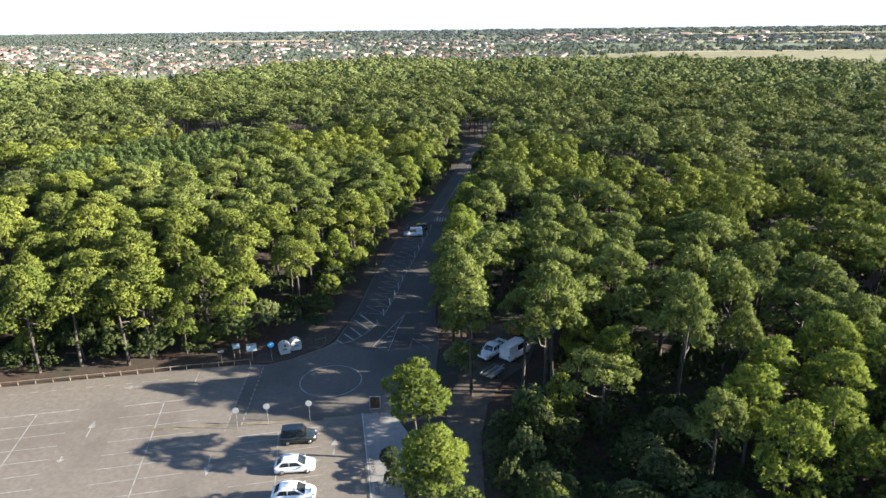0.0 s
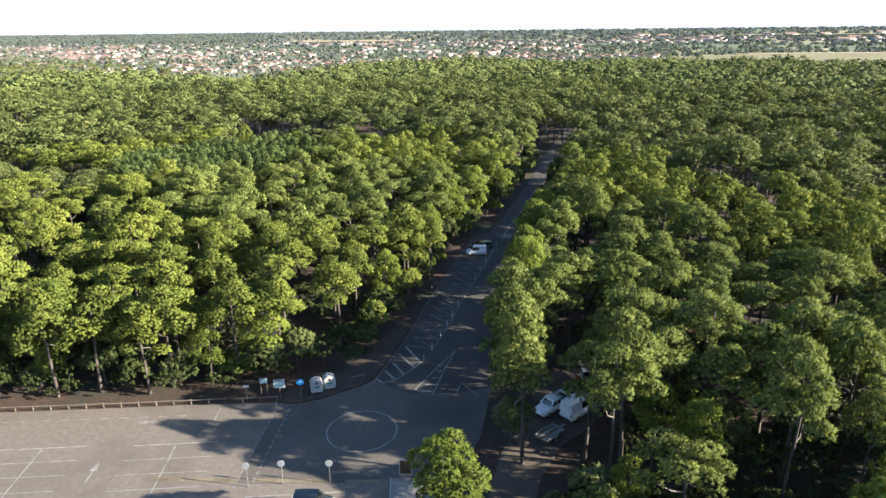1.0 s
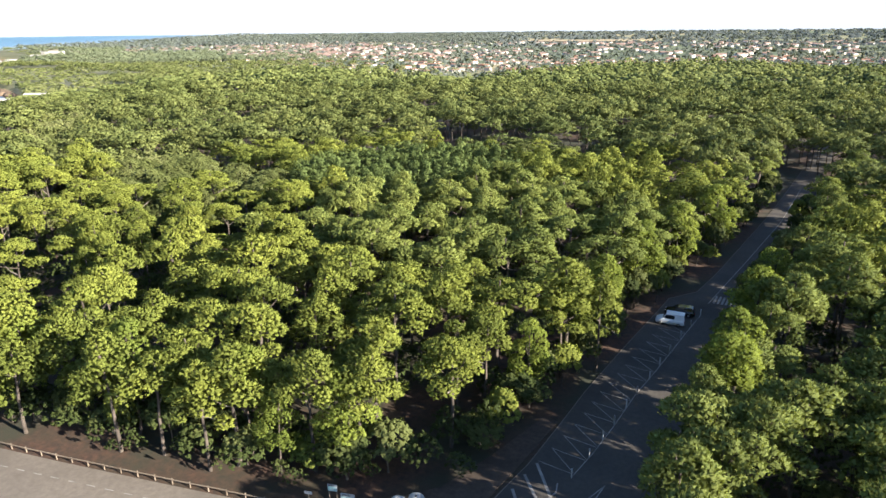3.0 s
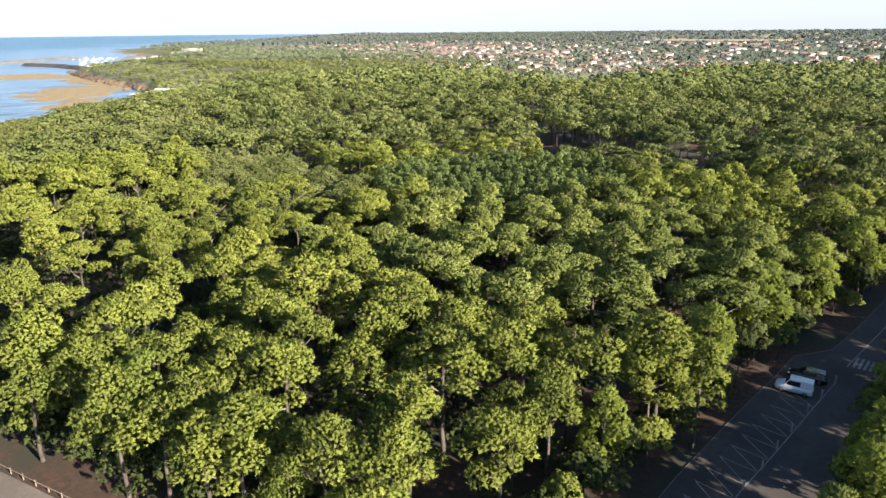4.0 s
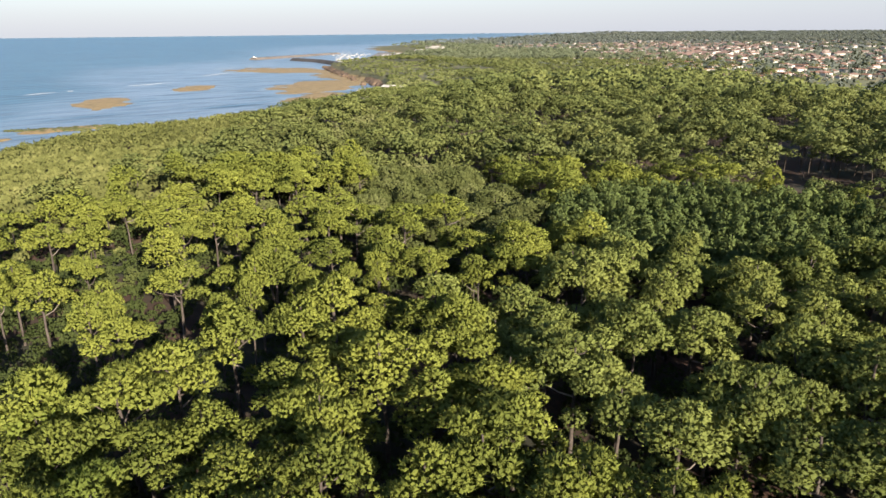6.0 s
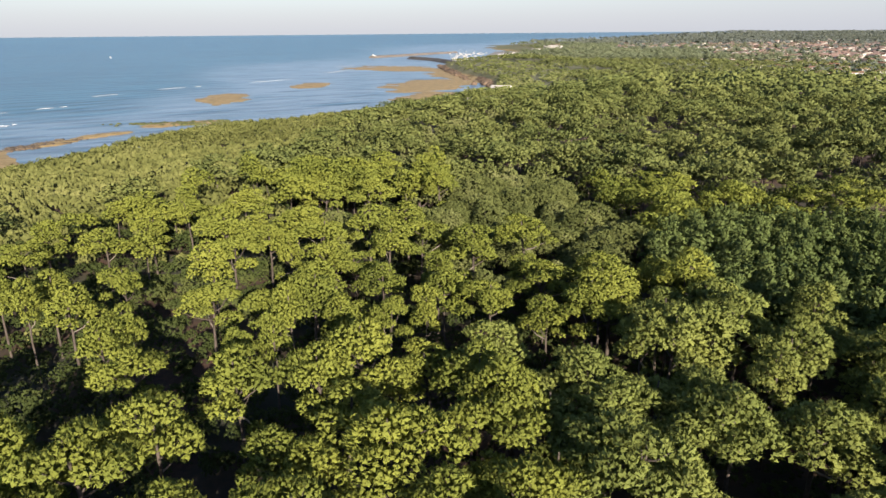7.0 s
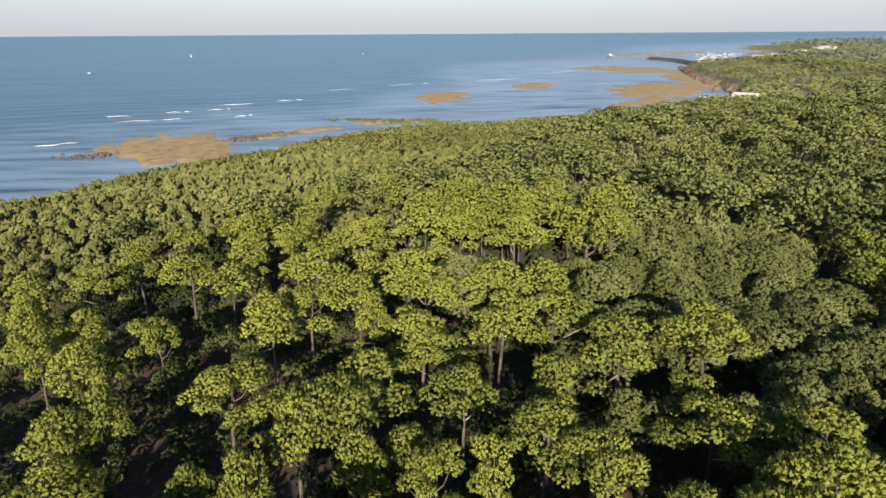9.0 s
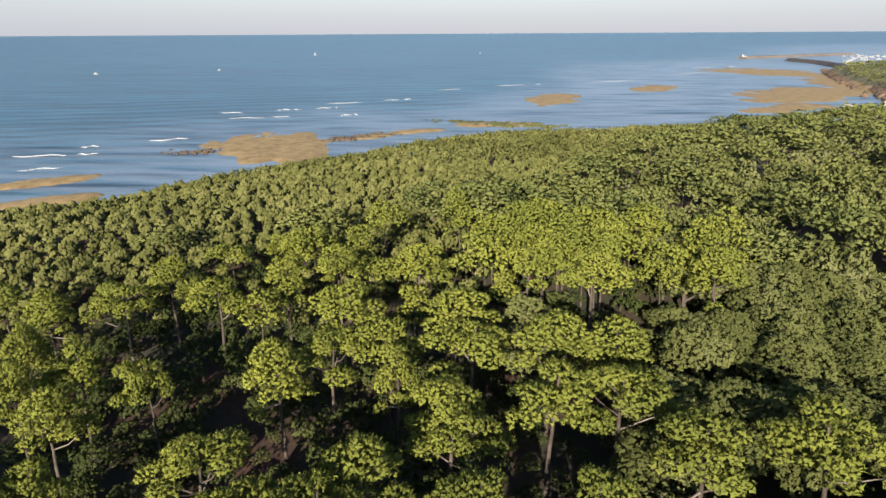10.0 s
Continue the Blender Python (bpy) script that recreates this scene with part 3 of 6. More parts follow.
def lobed(rng, base, size, flat, count, tuft, low=-0.3):
    """Tufts over the upper outside of rounded boughs: their centres, radii and the way that they face."""
    lobes, tries = len(base), count * 8
    pick = rng.choice(lobes, tries, p=size ** 2 / np.sum(size ** 2))
    d = rng.normal(size=(tries, 3))
    d /= np.linalg.norm(d, axis=1, keepdims=True)
    d[:, 2] = np.where(d[:, 2] < low, -d[:, 2], d[:, 2])
    squash = np.array([1, 1, flat])
    c = base[pick] + d * size[pick][:, None] * squash * rng.uniform(0.82, 1.04, (tries, 1))
    # keep what lies on the outside of the crown
    far = np.linalg.norm((c[:, None, :] - base[None]) / squash, axis=2) / size[None]
    far[np.arange(tries), pick] = 9
    free = np.flatnonzero(far.min(axis=1) > 0.84)
    free = free[:max(int(count * 2.6), 8)]
    got = free[apart(rng, c[free], count)]
    return c[got], rng.uniform(0.75, 1.25, len(got)) * tuft, d[got]


def boughs(rng, kind, v):
    """Boughs of one crown, with the tree's foot at z = 0: their centres, half widths, and how flat they are."""
    flat = 0.8
    if kind == "pine":
        # broad low domes, tall ragged heads and open flat tops by turns
        style = v % 4
        lobes = (17, 22, 14, 19)[style]
        deep, high_top = ((3.0, 13.3), (5.2, 13.7), (1.7, 13.0), (4.0, 13.5))[style]
        u = (np.arange(lobes) + 0.3) / lobes
        ang = rng.uniform(0, 6.283) + np.arange(lobes) * 2.4 + rng.uniform(-0.5, 0.5, lobes)
        rad = np.sqrt(u) * (2.7, 2.25, 3.0, 2.5)[style] * rng.uniform(0.8, 1.18, lobes)
        size = rng.uniform(0.75, 1.35, lobes) * (1.0, 0.92, 1.08, 0.98)[style]
        high = high_top - deep * u ** 1.3 - rng.uniform(0, 1.1, lobes)
        # some boughs hang below the rest
        high = np.where(rng.uniform(size=lobes) < 0.22, high - rng.uniform(0.8, 2.2, lobes), high)
        off = rng.uniform(-0.5, 0.5, 2)
        base = np.stack([np.cos(ang) * rad + off[0], np.sin(ang) * rad + off[1], high], 1)
        flat = (0.66, 0.82, 0.46, 0.74)[style]
    elif kind == "young":
        lobes = 34
        u = rng.permutation(np.linspace(0, 1, lobes))
        ang = np.arange(lobes) * 2.4 + rng.uniform(-0.4, 0.4, lobes)
        high = 13.0 - u * (8.2 if v > 1 else 5.2)
        rad = np.clip((14.2 - high) / 4.2, 0.12, 1.0) * 2.45 * rng.uniform(0.75, 1.1, lobes) * np.clip((high - (3.2 if v > 1 else 6.4)) / 2.4, 0.5, 1.0)
        size = rng.uniform(0.75, 1.15, lobes)
        base = np.stack([np.cos(ang) * rad, np.sin(ang) * rad, high], 1)
        flat = 0.85
    elif kind == "oak":
        lobes = 26
        d = rng.normal(size=(lobes, 3))
        d /= np.linalg.norm(d, axis=1, keepdims=True)
        d[:, 2] = np.abs(d[:, 2]) * 1.25 - 0.4
        base = d * np.array([2.35, 2.35, 2.5]) * rng.uniform(0.75, 1.08, (lobes, 1)) + np.array([0, 0, 4.7])
        size = rng.uniform(0.7, 1.2, lobes)
        flat = 0.9
    elif kind == "scrub":
        lobes = 9
        d = rng.normal(size=(lobes, 3))
        d /= np.linalg.norm(d, axis=1, keepdims=True)
        d[:, 2] = np.abs(d[:, 2]) * 1.2 - 0.2
        base = d * np.array([1.05, 1.05, 1.1]) * rng.uniform(0.7, 1.1, (lobes, 1)) + np.array([0, 0, 2.0])
        size = rng.uniform(0.6, 0.95, lobes)
        flat = 0.9
    else:  # locust: feathery upright tops
        lobes = 12
        z = rng.uniform(0, 1, lobes)
        ang = np.arange(lobes) * 2.4
        rad = (1 - z) ** 0.7 * 1.5 * np.sqrt(rng.uniform(0.1, 1, lobes))
        base = np.stack([np.cos(ang) * rad, np.sin(ang) * rad, 5.6 + z * 4.5], 1)
        size = rng.uniform(0.5, 0.85, lobes)
    return base, size, flat


LOD = {  # tufts, size of a tuft, sides and rings of its core, sprays on each, their size
    "pine": [(430, 0.29, (3, 1), 12, 0.16), (190, 0.38, (3, 1), 8, 0.22), (110, 0.46, (3, 1), 5, 0.33), (70, 0.56, (3, 1), 3, 0.47), (20, 0.9, (3, 1), 0, 0)],
    "young": [(600, 0.29, (3, 1), 12, 0.155)],
    "oak": [(330, 0.30, (3, 1), 12, 0.125), (180, 0.40, (4, 1), 7, 0.18), (110, 0.48, (3, 1), 4, 0.28), (56, 0.62, (3, 1), 3, 0.42), (16, 0.9, (3, 1), 0, 0)],
    "scrub": [(80, 0.34, (4, 1), 10, 0.14), (36, 0.42, (5, 2), 5, 0.15), (28, 0.5, (4, 2), 3, 0.2), (15, 0.62, (3, 1), 3, 0.34), (6, 0.9, (3, 1), 0, 0)],
    "locust": [(110, 0.32, (4, 1), 8, 0.2), (80, 0.36, (3, 1), 6, 0.24), (50, 0.42, (3, 1), 3, 0.34), (24, 0.55, (3, 1), 2, 0.45), (6, 0.9, (3, 1), 0, 0)],
}
LEAF = {"pine": M_PINE, "young": M_PINE_LIT, "oak": M_OAK, "scrub": M_SCRUB, "locust": M_LOCUST}
MIDDLE = {"pine": 10.4, "young": 8.0, "oak": 4.6, "scrub": 1.6, "locust": 6.5}


def rounded(soup, middle, much):
    """Turns the leaves' normals a little outwards from the middle of the crown."""
    out = soup[..., :3].mean(axis=1, keepdims=True) - np.array([0, 0, middle])
    out = out / (np.linalg.norm(out, axis=2, keepdims=True) + 1e-6)
    n = soup[..., 3:] * (1 - much) + out * much
    soup[..., 3:] = n / (np.linalg.norm(n, axis=2, keepdims=True) + 1e-6)
    return soup


shapes = np.random.default_rng(11)
SPIKY = {"pine": 0.8, "young": 0.8, "oak": 0.0, "scrub": 0.0, "locust": 0.6}
ROUND = {"pine": 0.12, "young": 0.15, "oak": 0.2, "scrub": 0.55, "locust": 0.12}
BOUGHS = {kind: [boughs(shapes, kind, v) for v in range(8)] for kind in LOD}
CROWNS = {}
for kind in LOD:
    for lod, (tufts, tuft, shape, sprays, size) in enumerate(LOD[kind]):
        CROWNS[kind, lod] = [rounded(clump_soup(shapes, *lobed(shapes, *BOUGHS[kind][v], tufts, tuft), shape, sprays, size, SPIKY[kind], 0.46 - 0.05 * lod), MIDDLE[kind], ROUND[kind] + 0.04 * lod) for v in range(8)]


def poly_mask(x, y, outline):
    inside = np.zeros(np.shape(x), bool)
    n = len(outline)
    for i in range(n):
        (ax, ay), (bx, by) = outline[i], outline[(i + 1) % n]
        cross = ((ay > y) != (by > y)) & (x < (bx - ax) * (y - ay) / (by - ay + 1e-12) + ax)
        inside ^= cross
    return inside


# open ground: car park and road, track and vehicles, clearings
OPEN = [
    [(-80, 10), (-80, 72.6), (-57, 76.5), (-45, 79), (-34, 81.5), (-27, 84.5), (-20, 90), (-19, 95), (-17, 104), (-15.5, 114), (-14.5, 132), (-13.5, 147), (-8.6, 160), (-5.4, 172), (0.6, 207), (5.4, 243), (9, 262),
     (20, 262), (18, 243), (13.5, 207), (9.2, 172), (7.4, 150), (6.2, 130), (4.0, 114), (0.5, 98), (0.5, 88), (-0.5, 80), (-1, 72), (-1, 60), (-2, 10)],
    [(-2, 40), (-2, 78), (0.5, 82), (2, 92), (14, 95), (17, 88), (15, 78), (11.5, 70), (7.5, 66), (5.0, 60), (4, 40)],
]
GLADES = [(-116.6, 90.1), (-110.6, 95.7), (-106, 100.1), (-122.1, 85.5), (-105.3, 104.3), (-109.7, 104.4), (-71.5, 83.9), (-77.6, 87.2), (-84, 90.9), (-21.3, 120.3), (-24.2, 121.1), (-130.9, 94.3), (-106.2, 107.9), (-81.6, 80.9), (-84.7, 82.9), (-114.9, 89.3), (-105.7, 98.2), (-71.8, 131), (-64.9, 112.6), (-83.5, 148)]
CLEARINGS = [(gx, gy, 4.4) for gx, gy in GLADES] + [(-126, 97, 4.5), (-137, 78, 4), (-122, 90, 4), (-122, 250, 14), (-100, 250, 14), (-80, 248, 13), (-60, 250, 13), (62, 108, 9), (54, 84, 6), (50, 165, 8), (90, 184, 9), (-150, 330, 16), (-210, 260, 14), (30, 330, 12), (120, 300, 14)]


def scatter(rng, spacing, box):
    """Jittered rows of places over a box."""
    xs, ys = np.arange(box[0], box[1], spacing), np.arange(box[2], box[3], spacing * 0.87)
    X, Y = np.meshgrid(xs, ys)
    X = X + (np.arange(len(ys)) % 2)[:, None] * spacing / 2
    X = X + rng.uniform(-0.36, 0.36, X.shape) * spacing
    Y = Y + rng.uniform(-0.36, 0.36, Y.shape) * spacing
    return X.ravel(), Y.ravel()


PATH_LINE = [(0, 0), (3.6, 20), (4.3, 33), (1.6, 54), (-6.5, 75), (-20, 94), (-39, 110), (-61, 121)]


def line_distance(x, y, line):
    best = np.full(np.shape(x), 1e9)
    for (ax, ay), (bx, by) in zip(line, line[1:]):
        dx, dy = bx - ax, by - ay
        t = np.clip(((x - ax) * dx + (y - ay) * dy) / (dx * dx + dy * dy), 0, 1)
        best = np.minimum(best, np.hypot(x - ax - t * dx, y - ay - t * dy))
    return best


FIELD = [(110, 660), (150, 960), (330, 1120), (760, 1100), (900, 820), (720, 560), (360, 560), (240, 620)]
TOWN = [(-760, 760), (-480, 640), (-300, 560), (-190, 560), (-130, 740), (40, 900), (420, 1200), (800, 1500), (700, 2300), (-200, 2300), (-1300, 2100), (-1500, 1300)]
FOREST_END = [(-2200, 1300), (-900, 860), (-730, 715), (-440, 600), (-345, 545), (-297, 519), (-229, 488), (-195, 500), (-180, 570), (-150, 688), (-84, 697), (-15, 734), (36, 690), (102, 690), (180, 700), (233, 676), (279, 652), (308, 602), (345, 556), (700, 520)]
SCRUB = [(-112, -60), (-130, 46), (-138, 56), (-145, 67), (-152, 79), (-156, 92), (-160, 108), (-176, 122), (-203, 137), (-258, 162), (-345, 200), (-370, 60), (-230, -60)]
LOCUSTS = [(-98, 161), (-108, 172), (-112, 190), (-104, 203), (-82, 218), (-60, 206), (-48, 183), (-66, 166), (-79, 157)]
OAKS = [(-128, 132, 17), (-133, 150, 14), (-112, 145, 12), (-100, 155, 10), (-145, 165, 16), (-120, 165, 12), (-84, 228, 12), (-55, 222, 14), (-104, 131, 6), (-115, 137, 9),
        (12, 62, 12), (22, 56, 12), (14, 48, 10), (-26, 94, 4), (-17, 106, 4)]


def open_mask(x, y):
    m = np.zeros(np.shape(x), bool)
    for o in OPEN:
        m |= poly_mask(x, y, o)
    for cx, cy, r in CLEARINGS:
        m |= np.hypot(x - cx, y - cy) < r
    return m


rng = np.random.default_rng(5)
STANDS = {}                                     # (kind, level of detail) -> places


def kinds_at(x, y, rng):
    """Which kind of tree grows where: 0 pine, 1 oak, 2 scrub, 3 locust."""
    d = coast_distance(x, y)
    k = np.zeros(np.shape(x), int)
    wob = 9 * waves(x, y, 0.09, 3.0) + rng.normal(size=np.shape(x)) * 5
    k[poly_mask(x + wob, y + wob, SCRUB)] = 2
    k[(d < 30 + wob) & (y < 175)] = 2
    for ox, oy, r in OAKS:
        k[np.hypot(x - ox, y - oy) < r * (1 + 0.25 * waves(x, y, 0.2, ox))] = 1
    oakish = waves(x, y, 0.06, 8.0) + rng.normal(size=np.shape(x)) * 0.25 > 0.85
    k[(k == 0) & oakish & (np.hypot(x, y) > 150)] = 1
    k[(k == 0) & (x < -165) & (y > 105) & (waves(x, y, 0.07, 1.0) + rng.normal(size=np.shape(x)) * 0.5 > 0.05)] = 1
    k[poly_mask(x, y, LOCUSTS)] = 3
    return k


x, y = scatter(rng, 5.9, (-700, 700, 30, 780))
ok = ~open_mask(x, y) & (coast_distance(x, y) > 12) & (y < np.interp(x, [p[0] for p in FOREST_END], [p[1] for p in FOREST_END])) & ((x < 0.72 * y + 40) | (y < 60) & (x < 90)) & ~((x < -388) & (y > 288)) & (np.hypot(x + 415, y - 284) > 16)
keep = waves(x, y, 0.31, 5.0) + rng.normal(size=len(x)) * 0.45 < 0.78
# glades and felled strips in the old wood inland
keep &= ~((waves(x, y * 1.6, 0.05, 9.0) > 0.93) & (np.hypot(x + 40, y - 100) > 110))
ok &= keep
x, y = x[ok], y[ok]
far_off = line_distance(x, y, PATH_LINE)
thin = rng.uniform(size=len(x)) < np.where(far_off < 110, 1.0, np.where(far_off < 380, 0.76, 0.62))
x, y, far_off = x[thin], y[thin], far_off[thin]
# the trees that stand out: x, y, half the crown's width
PINES_WEST = [(-91.8, 104.6, 3.1), (-87.7, 109.6, 2.6), (-86.4, 114.8, 2.3), (-85.2, 101.4, 2.2), (-84.8, 97.3, 2.2), (-86, 119.2, 2.2), (-87.8, 128.6, 3.2), (-132, 112.7, 5), (-107.7, 75, 2.6)]
PINES_COAST = [(-126.7, 63.8, 3.7), (-130.3, 71.4, 3.7), (-137.6, 73.6, 3.4), (-133.5, 82.3, 3.7), (-139.4, 89, 3.7), (-142.3, 95.5, 3.2), (-147, 105.6, 4.5), (-129.3, 100.6, 4.5), (-114.5, 97.4, 3.7), (-120.4, 100.6, 3.6), (-111.8, 114.3, 4.1), (-122.5, 106.7, 3.6), (-115.9, 108.7, 2.7), (-123.5, 115.3, 4.5), (-123.1, 123.5, 4.5), (-112.9, 123.3, 4.1), (-123.9, 130.7, 4.5), (-114.7, 129.6, 4.3), (-145.2, 120.7, 4.5), (-144, 129.6, 4.5), (-145.9, 145.7, 4.5), (-111.5, 85.9, 2.5), (-105.3, 79.9, 3.4), (-113.8, 76.8, 3), (-114.3, 70.9, 2.8), (-100.5, 95.9, 3.7), (-100.7, 109.2, 4), (-99, 118.1, 3.3), (-106, 134.8, 4.5), (-107.1, 144.6, 4.5), (-163, 138.2, 4.5), (-96, 86.5, 2.5)]
PINES_EAST = [(-54.5, 77.8, 3.4), (-60.8, 85.7, 4.1), (-72.2, 78.5, 4.2), (-63.7, 79.2, 3.4), (-76.7, 96.9, 4.2), (-48.3, 83.5, 3.2), (-92.2, 84.5, 3), (-68.8, 105, 4.2), (-54, 107.8, 4.2), (-52.5, 90.1, 4.2), (-45, 89.8, 4), (-33.7, 84.5, 3.4), (-30.8, 91.9, 4), (-24.4, 110.3, 4.4), (-23, 94.4, 3.7), (-39, 122.9, 4.4), (-13.3, 117.6, 3.2), (-17.7, 136.7, 4.6), (1.8, 90.9, 4.4), (9.3, 98, 4.1), (18.1, 78.1, 3.9), (24.4, 85.3, 4.4), (21.5, 72.5, 3.6), (27.9, 76.7, 4.6), (43.6, 84.7, 3.5), (43.4, 72.6, 4.2), (45.9, 67.6, 3.2), (33.3, 66.4, 2.6), (14.2, 79.4, 3.4), (17.4, 86.2, 3.6), (15.8, 108.7, 4.2), (8.1, 125.4, 4.2), (22.6, 108.5, 4.4)]
PINES_SHADE = [(22.5, 79.0, 3.6), (28.0, 70.0, 3.4), (31.5, 79.5, 3.6), (14.6, 91.5, 3.4), (20.0, 93.0, 3.6), (35.0, 74.0, 3.5), (26.0, 64.5, 3.0)]
PINES_TRACK = [(3.0, 71.0, 3.5), (9.6, 72.6, 3.2), (2.7, 77.4, 3.4), (13.4, 77.5, 3.4), (3.6, 86.8, 3.8), (14.4, 84.5, 3.6), (5.5, 92.0, 3.8), (11.5, 67.5, 3.4), (1.0, 82.5, 4.0), (16.4, 74.2, 3.8), (13.0, 71.4, 3.6)]
PINES_ROAD = [(1.8, 88.5, 2.6), (0.9, 100.4, 3.4), (5.2, 97.0, 3.4), (5.2, 108.0, 2.9), (6.0, 118.0, 3.0), (9.4, 127.0, 3.4), (9.6, 136.0, 2.8), (10.6, 144.0, 3.4), (10.4, 158.0, 2.9), (13.6, 168.0, 3.8), (14.0, 180.0, 3.2), (15.6, 192.0, 3.4), (17.6, 204.0, 3.6), (19.0, 216.0, 3.4), (22.0, 228.0, 4.0), (22.6, 240.0, 3.8), (-10.4, 166.0, 3.8), (-7.4, 180.0, 3.6), (-5.0, 191.0, 4.0), (-2.6, 206.0, 3.8), (0.4, 220.0, 4.2), (2.8, 236.0, 4.2)]
PINES_LOW = [(29.1, 54.3, 3.4), (41.6, 64.1, 3.6), (34.6, 49.7, 3.5), (29.0, 46.6, 2.9), (45.7, 60.8, 3.0), (38.4, 57.0, 3.3), (33.6, 60.4, 3.0), (48.0, 70.0, 3.4), (39.5, 47.0, 3.2)]
PINES_THIN = [(16.7, 60.7, 3.4), (24.6, 51.0, 2.8)]
OAKS_TRACK = [(1.9, 74.6, 2.6), (6.4, 63.4, 1.7), (5.6, 58.4, 1.8)]
OAKS_WEST = [(-96.1, 144.2, 5.0), (-131.6, 140.4, 4.4), (-118.9, 142.4, 4.8), (-114.6, 155.7, 5.0), (-105.7, 155.1, 4.7), (-104.1, 127.8, 2.3), (-130.9, 150.7, 5.0), (-140.9, 161.7, 5.0), (-127.7, 165.1, 5.0), (-85.4, 134.9, 2.5), (-100.7, 156.6, 3.3),
             (12.3, 59.9, 2.2), (0.9, 80.5, 2.0), (2.2, 87.0, 2.6), (9.5, 50.5, 3.0), (8.0, 45.0, 2.6), (16.7, 48.3, 3.0), (21.0, 52.5, 3.0), (24.5, 47.5, 3.0), (19.5, 56.5, 2.6), (24.0, 60.5, 2.8)]
known = np.array(PINES_WEST + PINES_COAST + PINES_EAST + PINES_SHADE + PINES_TRACK + PINES_ROAD + PINES_LOW + PINES_THIN + OAKS_TRACK + OAKS_WEST)
clear = np.ones(len(x), bool)
for kx, ky, kr in known:
    clear &= np.hypot(x - kx, y - ky) > kr * 0.75 + 1.7
clear &= ~((x < -78) & (y < 130) & (x > -150) & (rng.uniform(size=len(x)) < 0.75))
clear &= ~((x < -92) & (x > -130) & (y < 97))
clear &= ~((x > 5) & (x < 27) & (y < 69))
clear &= ~((x > 26) & (x < 50) & (y < 72) & (rng.uniform(size=len(x)) < 0.75))
x, y, far_off = x[clear], y[clear], far_off[clear]
k = kinds_at(x, y, rng)
places = {"pine": [], "oak": [], "scrub": [], "locust": []}
for name_k, i in (("pine", 0), ("oak", 1), ("locust", 3)):
    sel = k == i
    places[name_k] = np.stack([x[sel], y[sel], far_off[sel]], 1)
x, y = scatter(rng, 2.9, (-700, -90, -60, 500))
ok = (kinds_at(x, y, rng) == 2) & (coast_distance(x, y) > 9) & ~open_mask(x, y)
x, y = x[ok], y[ok]
places["scrub"] = np.stack([x, y, line_distance(x, y, PATH_LINE)], 1)
# the locusts stand close
x, y = scatter(rng, 2.9, (-116, -40, 150, 222))
ok = poly_mask(x, y, LOCUSTS)
places["locust"] = np.stack([x[ok], y[ok], line_distance(x[ok], y[ok], PATH_LINE)], 1)
# oaks and bushy pines fill the seam between the oak stand and the pines by the coast
x, y = scatter(rng, 5.2, (-175, -128, 138, 186))
seam = np.hypot((x + 150) / 20, (y - 160) / 20) < 1
for kx, ky, kr in known:
    seam &= np.hypot(x - kx, y - ky) > kr * 0.6 + 1.2
x, y = x[seam], y[seam]
places["oak"] = np.concatenate([places["oak"], np.stack([x, y, line_distance(x, y, PATH_LINE)], 1)])
x, y = scatter(rng, 4.6, (-190, -150, 104, 146))
seam = np.hypot((x + 168) / 17, (y - 126) / 17) < 1
for kx, ky, kr in known:
    seam &= np.hypot(x - kx, y - ky) > kr * 0.6 + 1.2
x, y = x[seam], y[seam]
places["pine"] = np.concatenate([places["pine"], np.stack([x, y, line_distance(x, y, PATH_LINE)], 1)])
HEIGHT = {"pine": (0.72, 1.15), "oak": (0.95, 1.4), "scrub": (0.9, 1.3), "locust": (0.85, 1.15)}


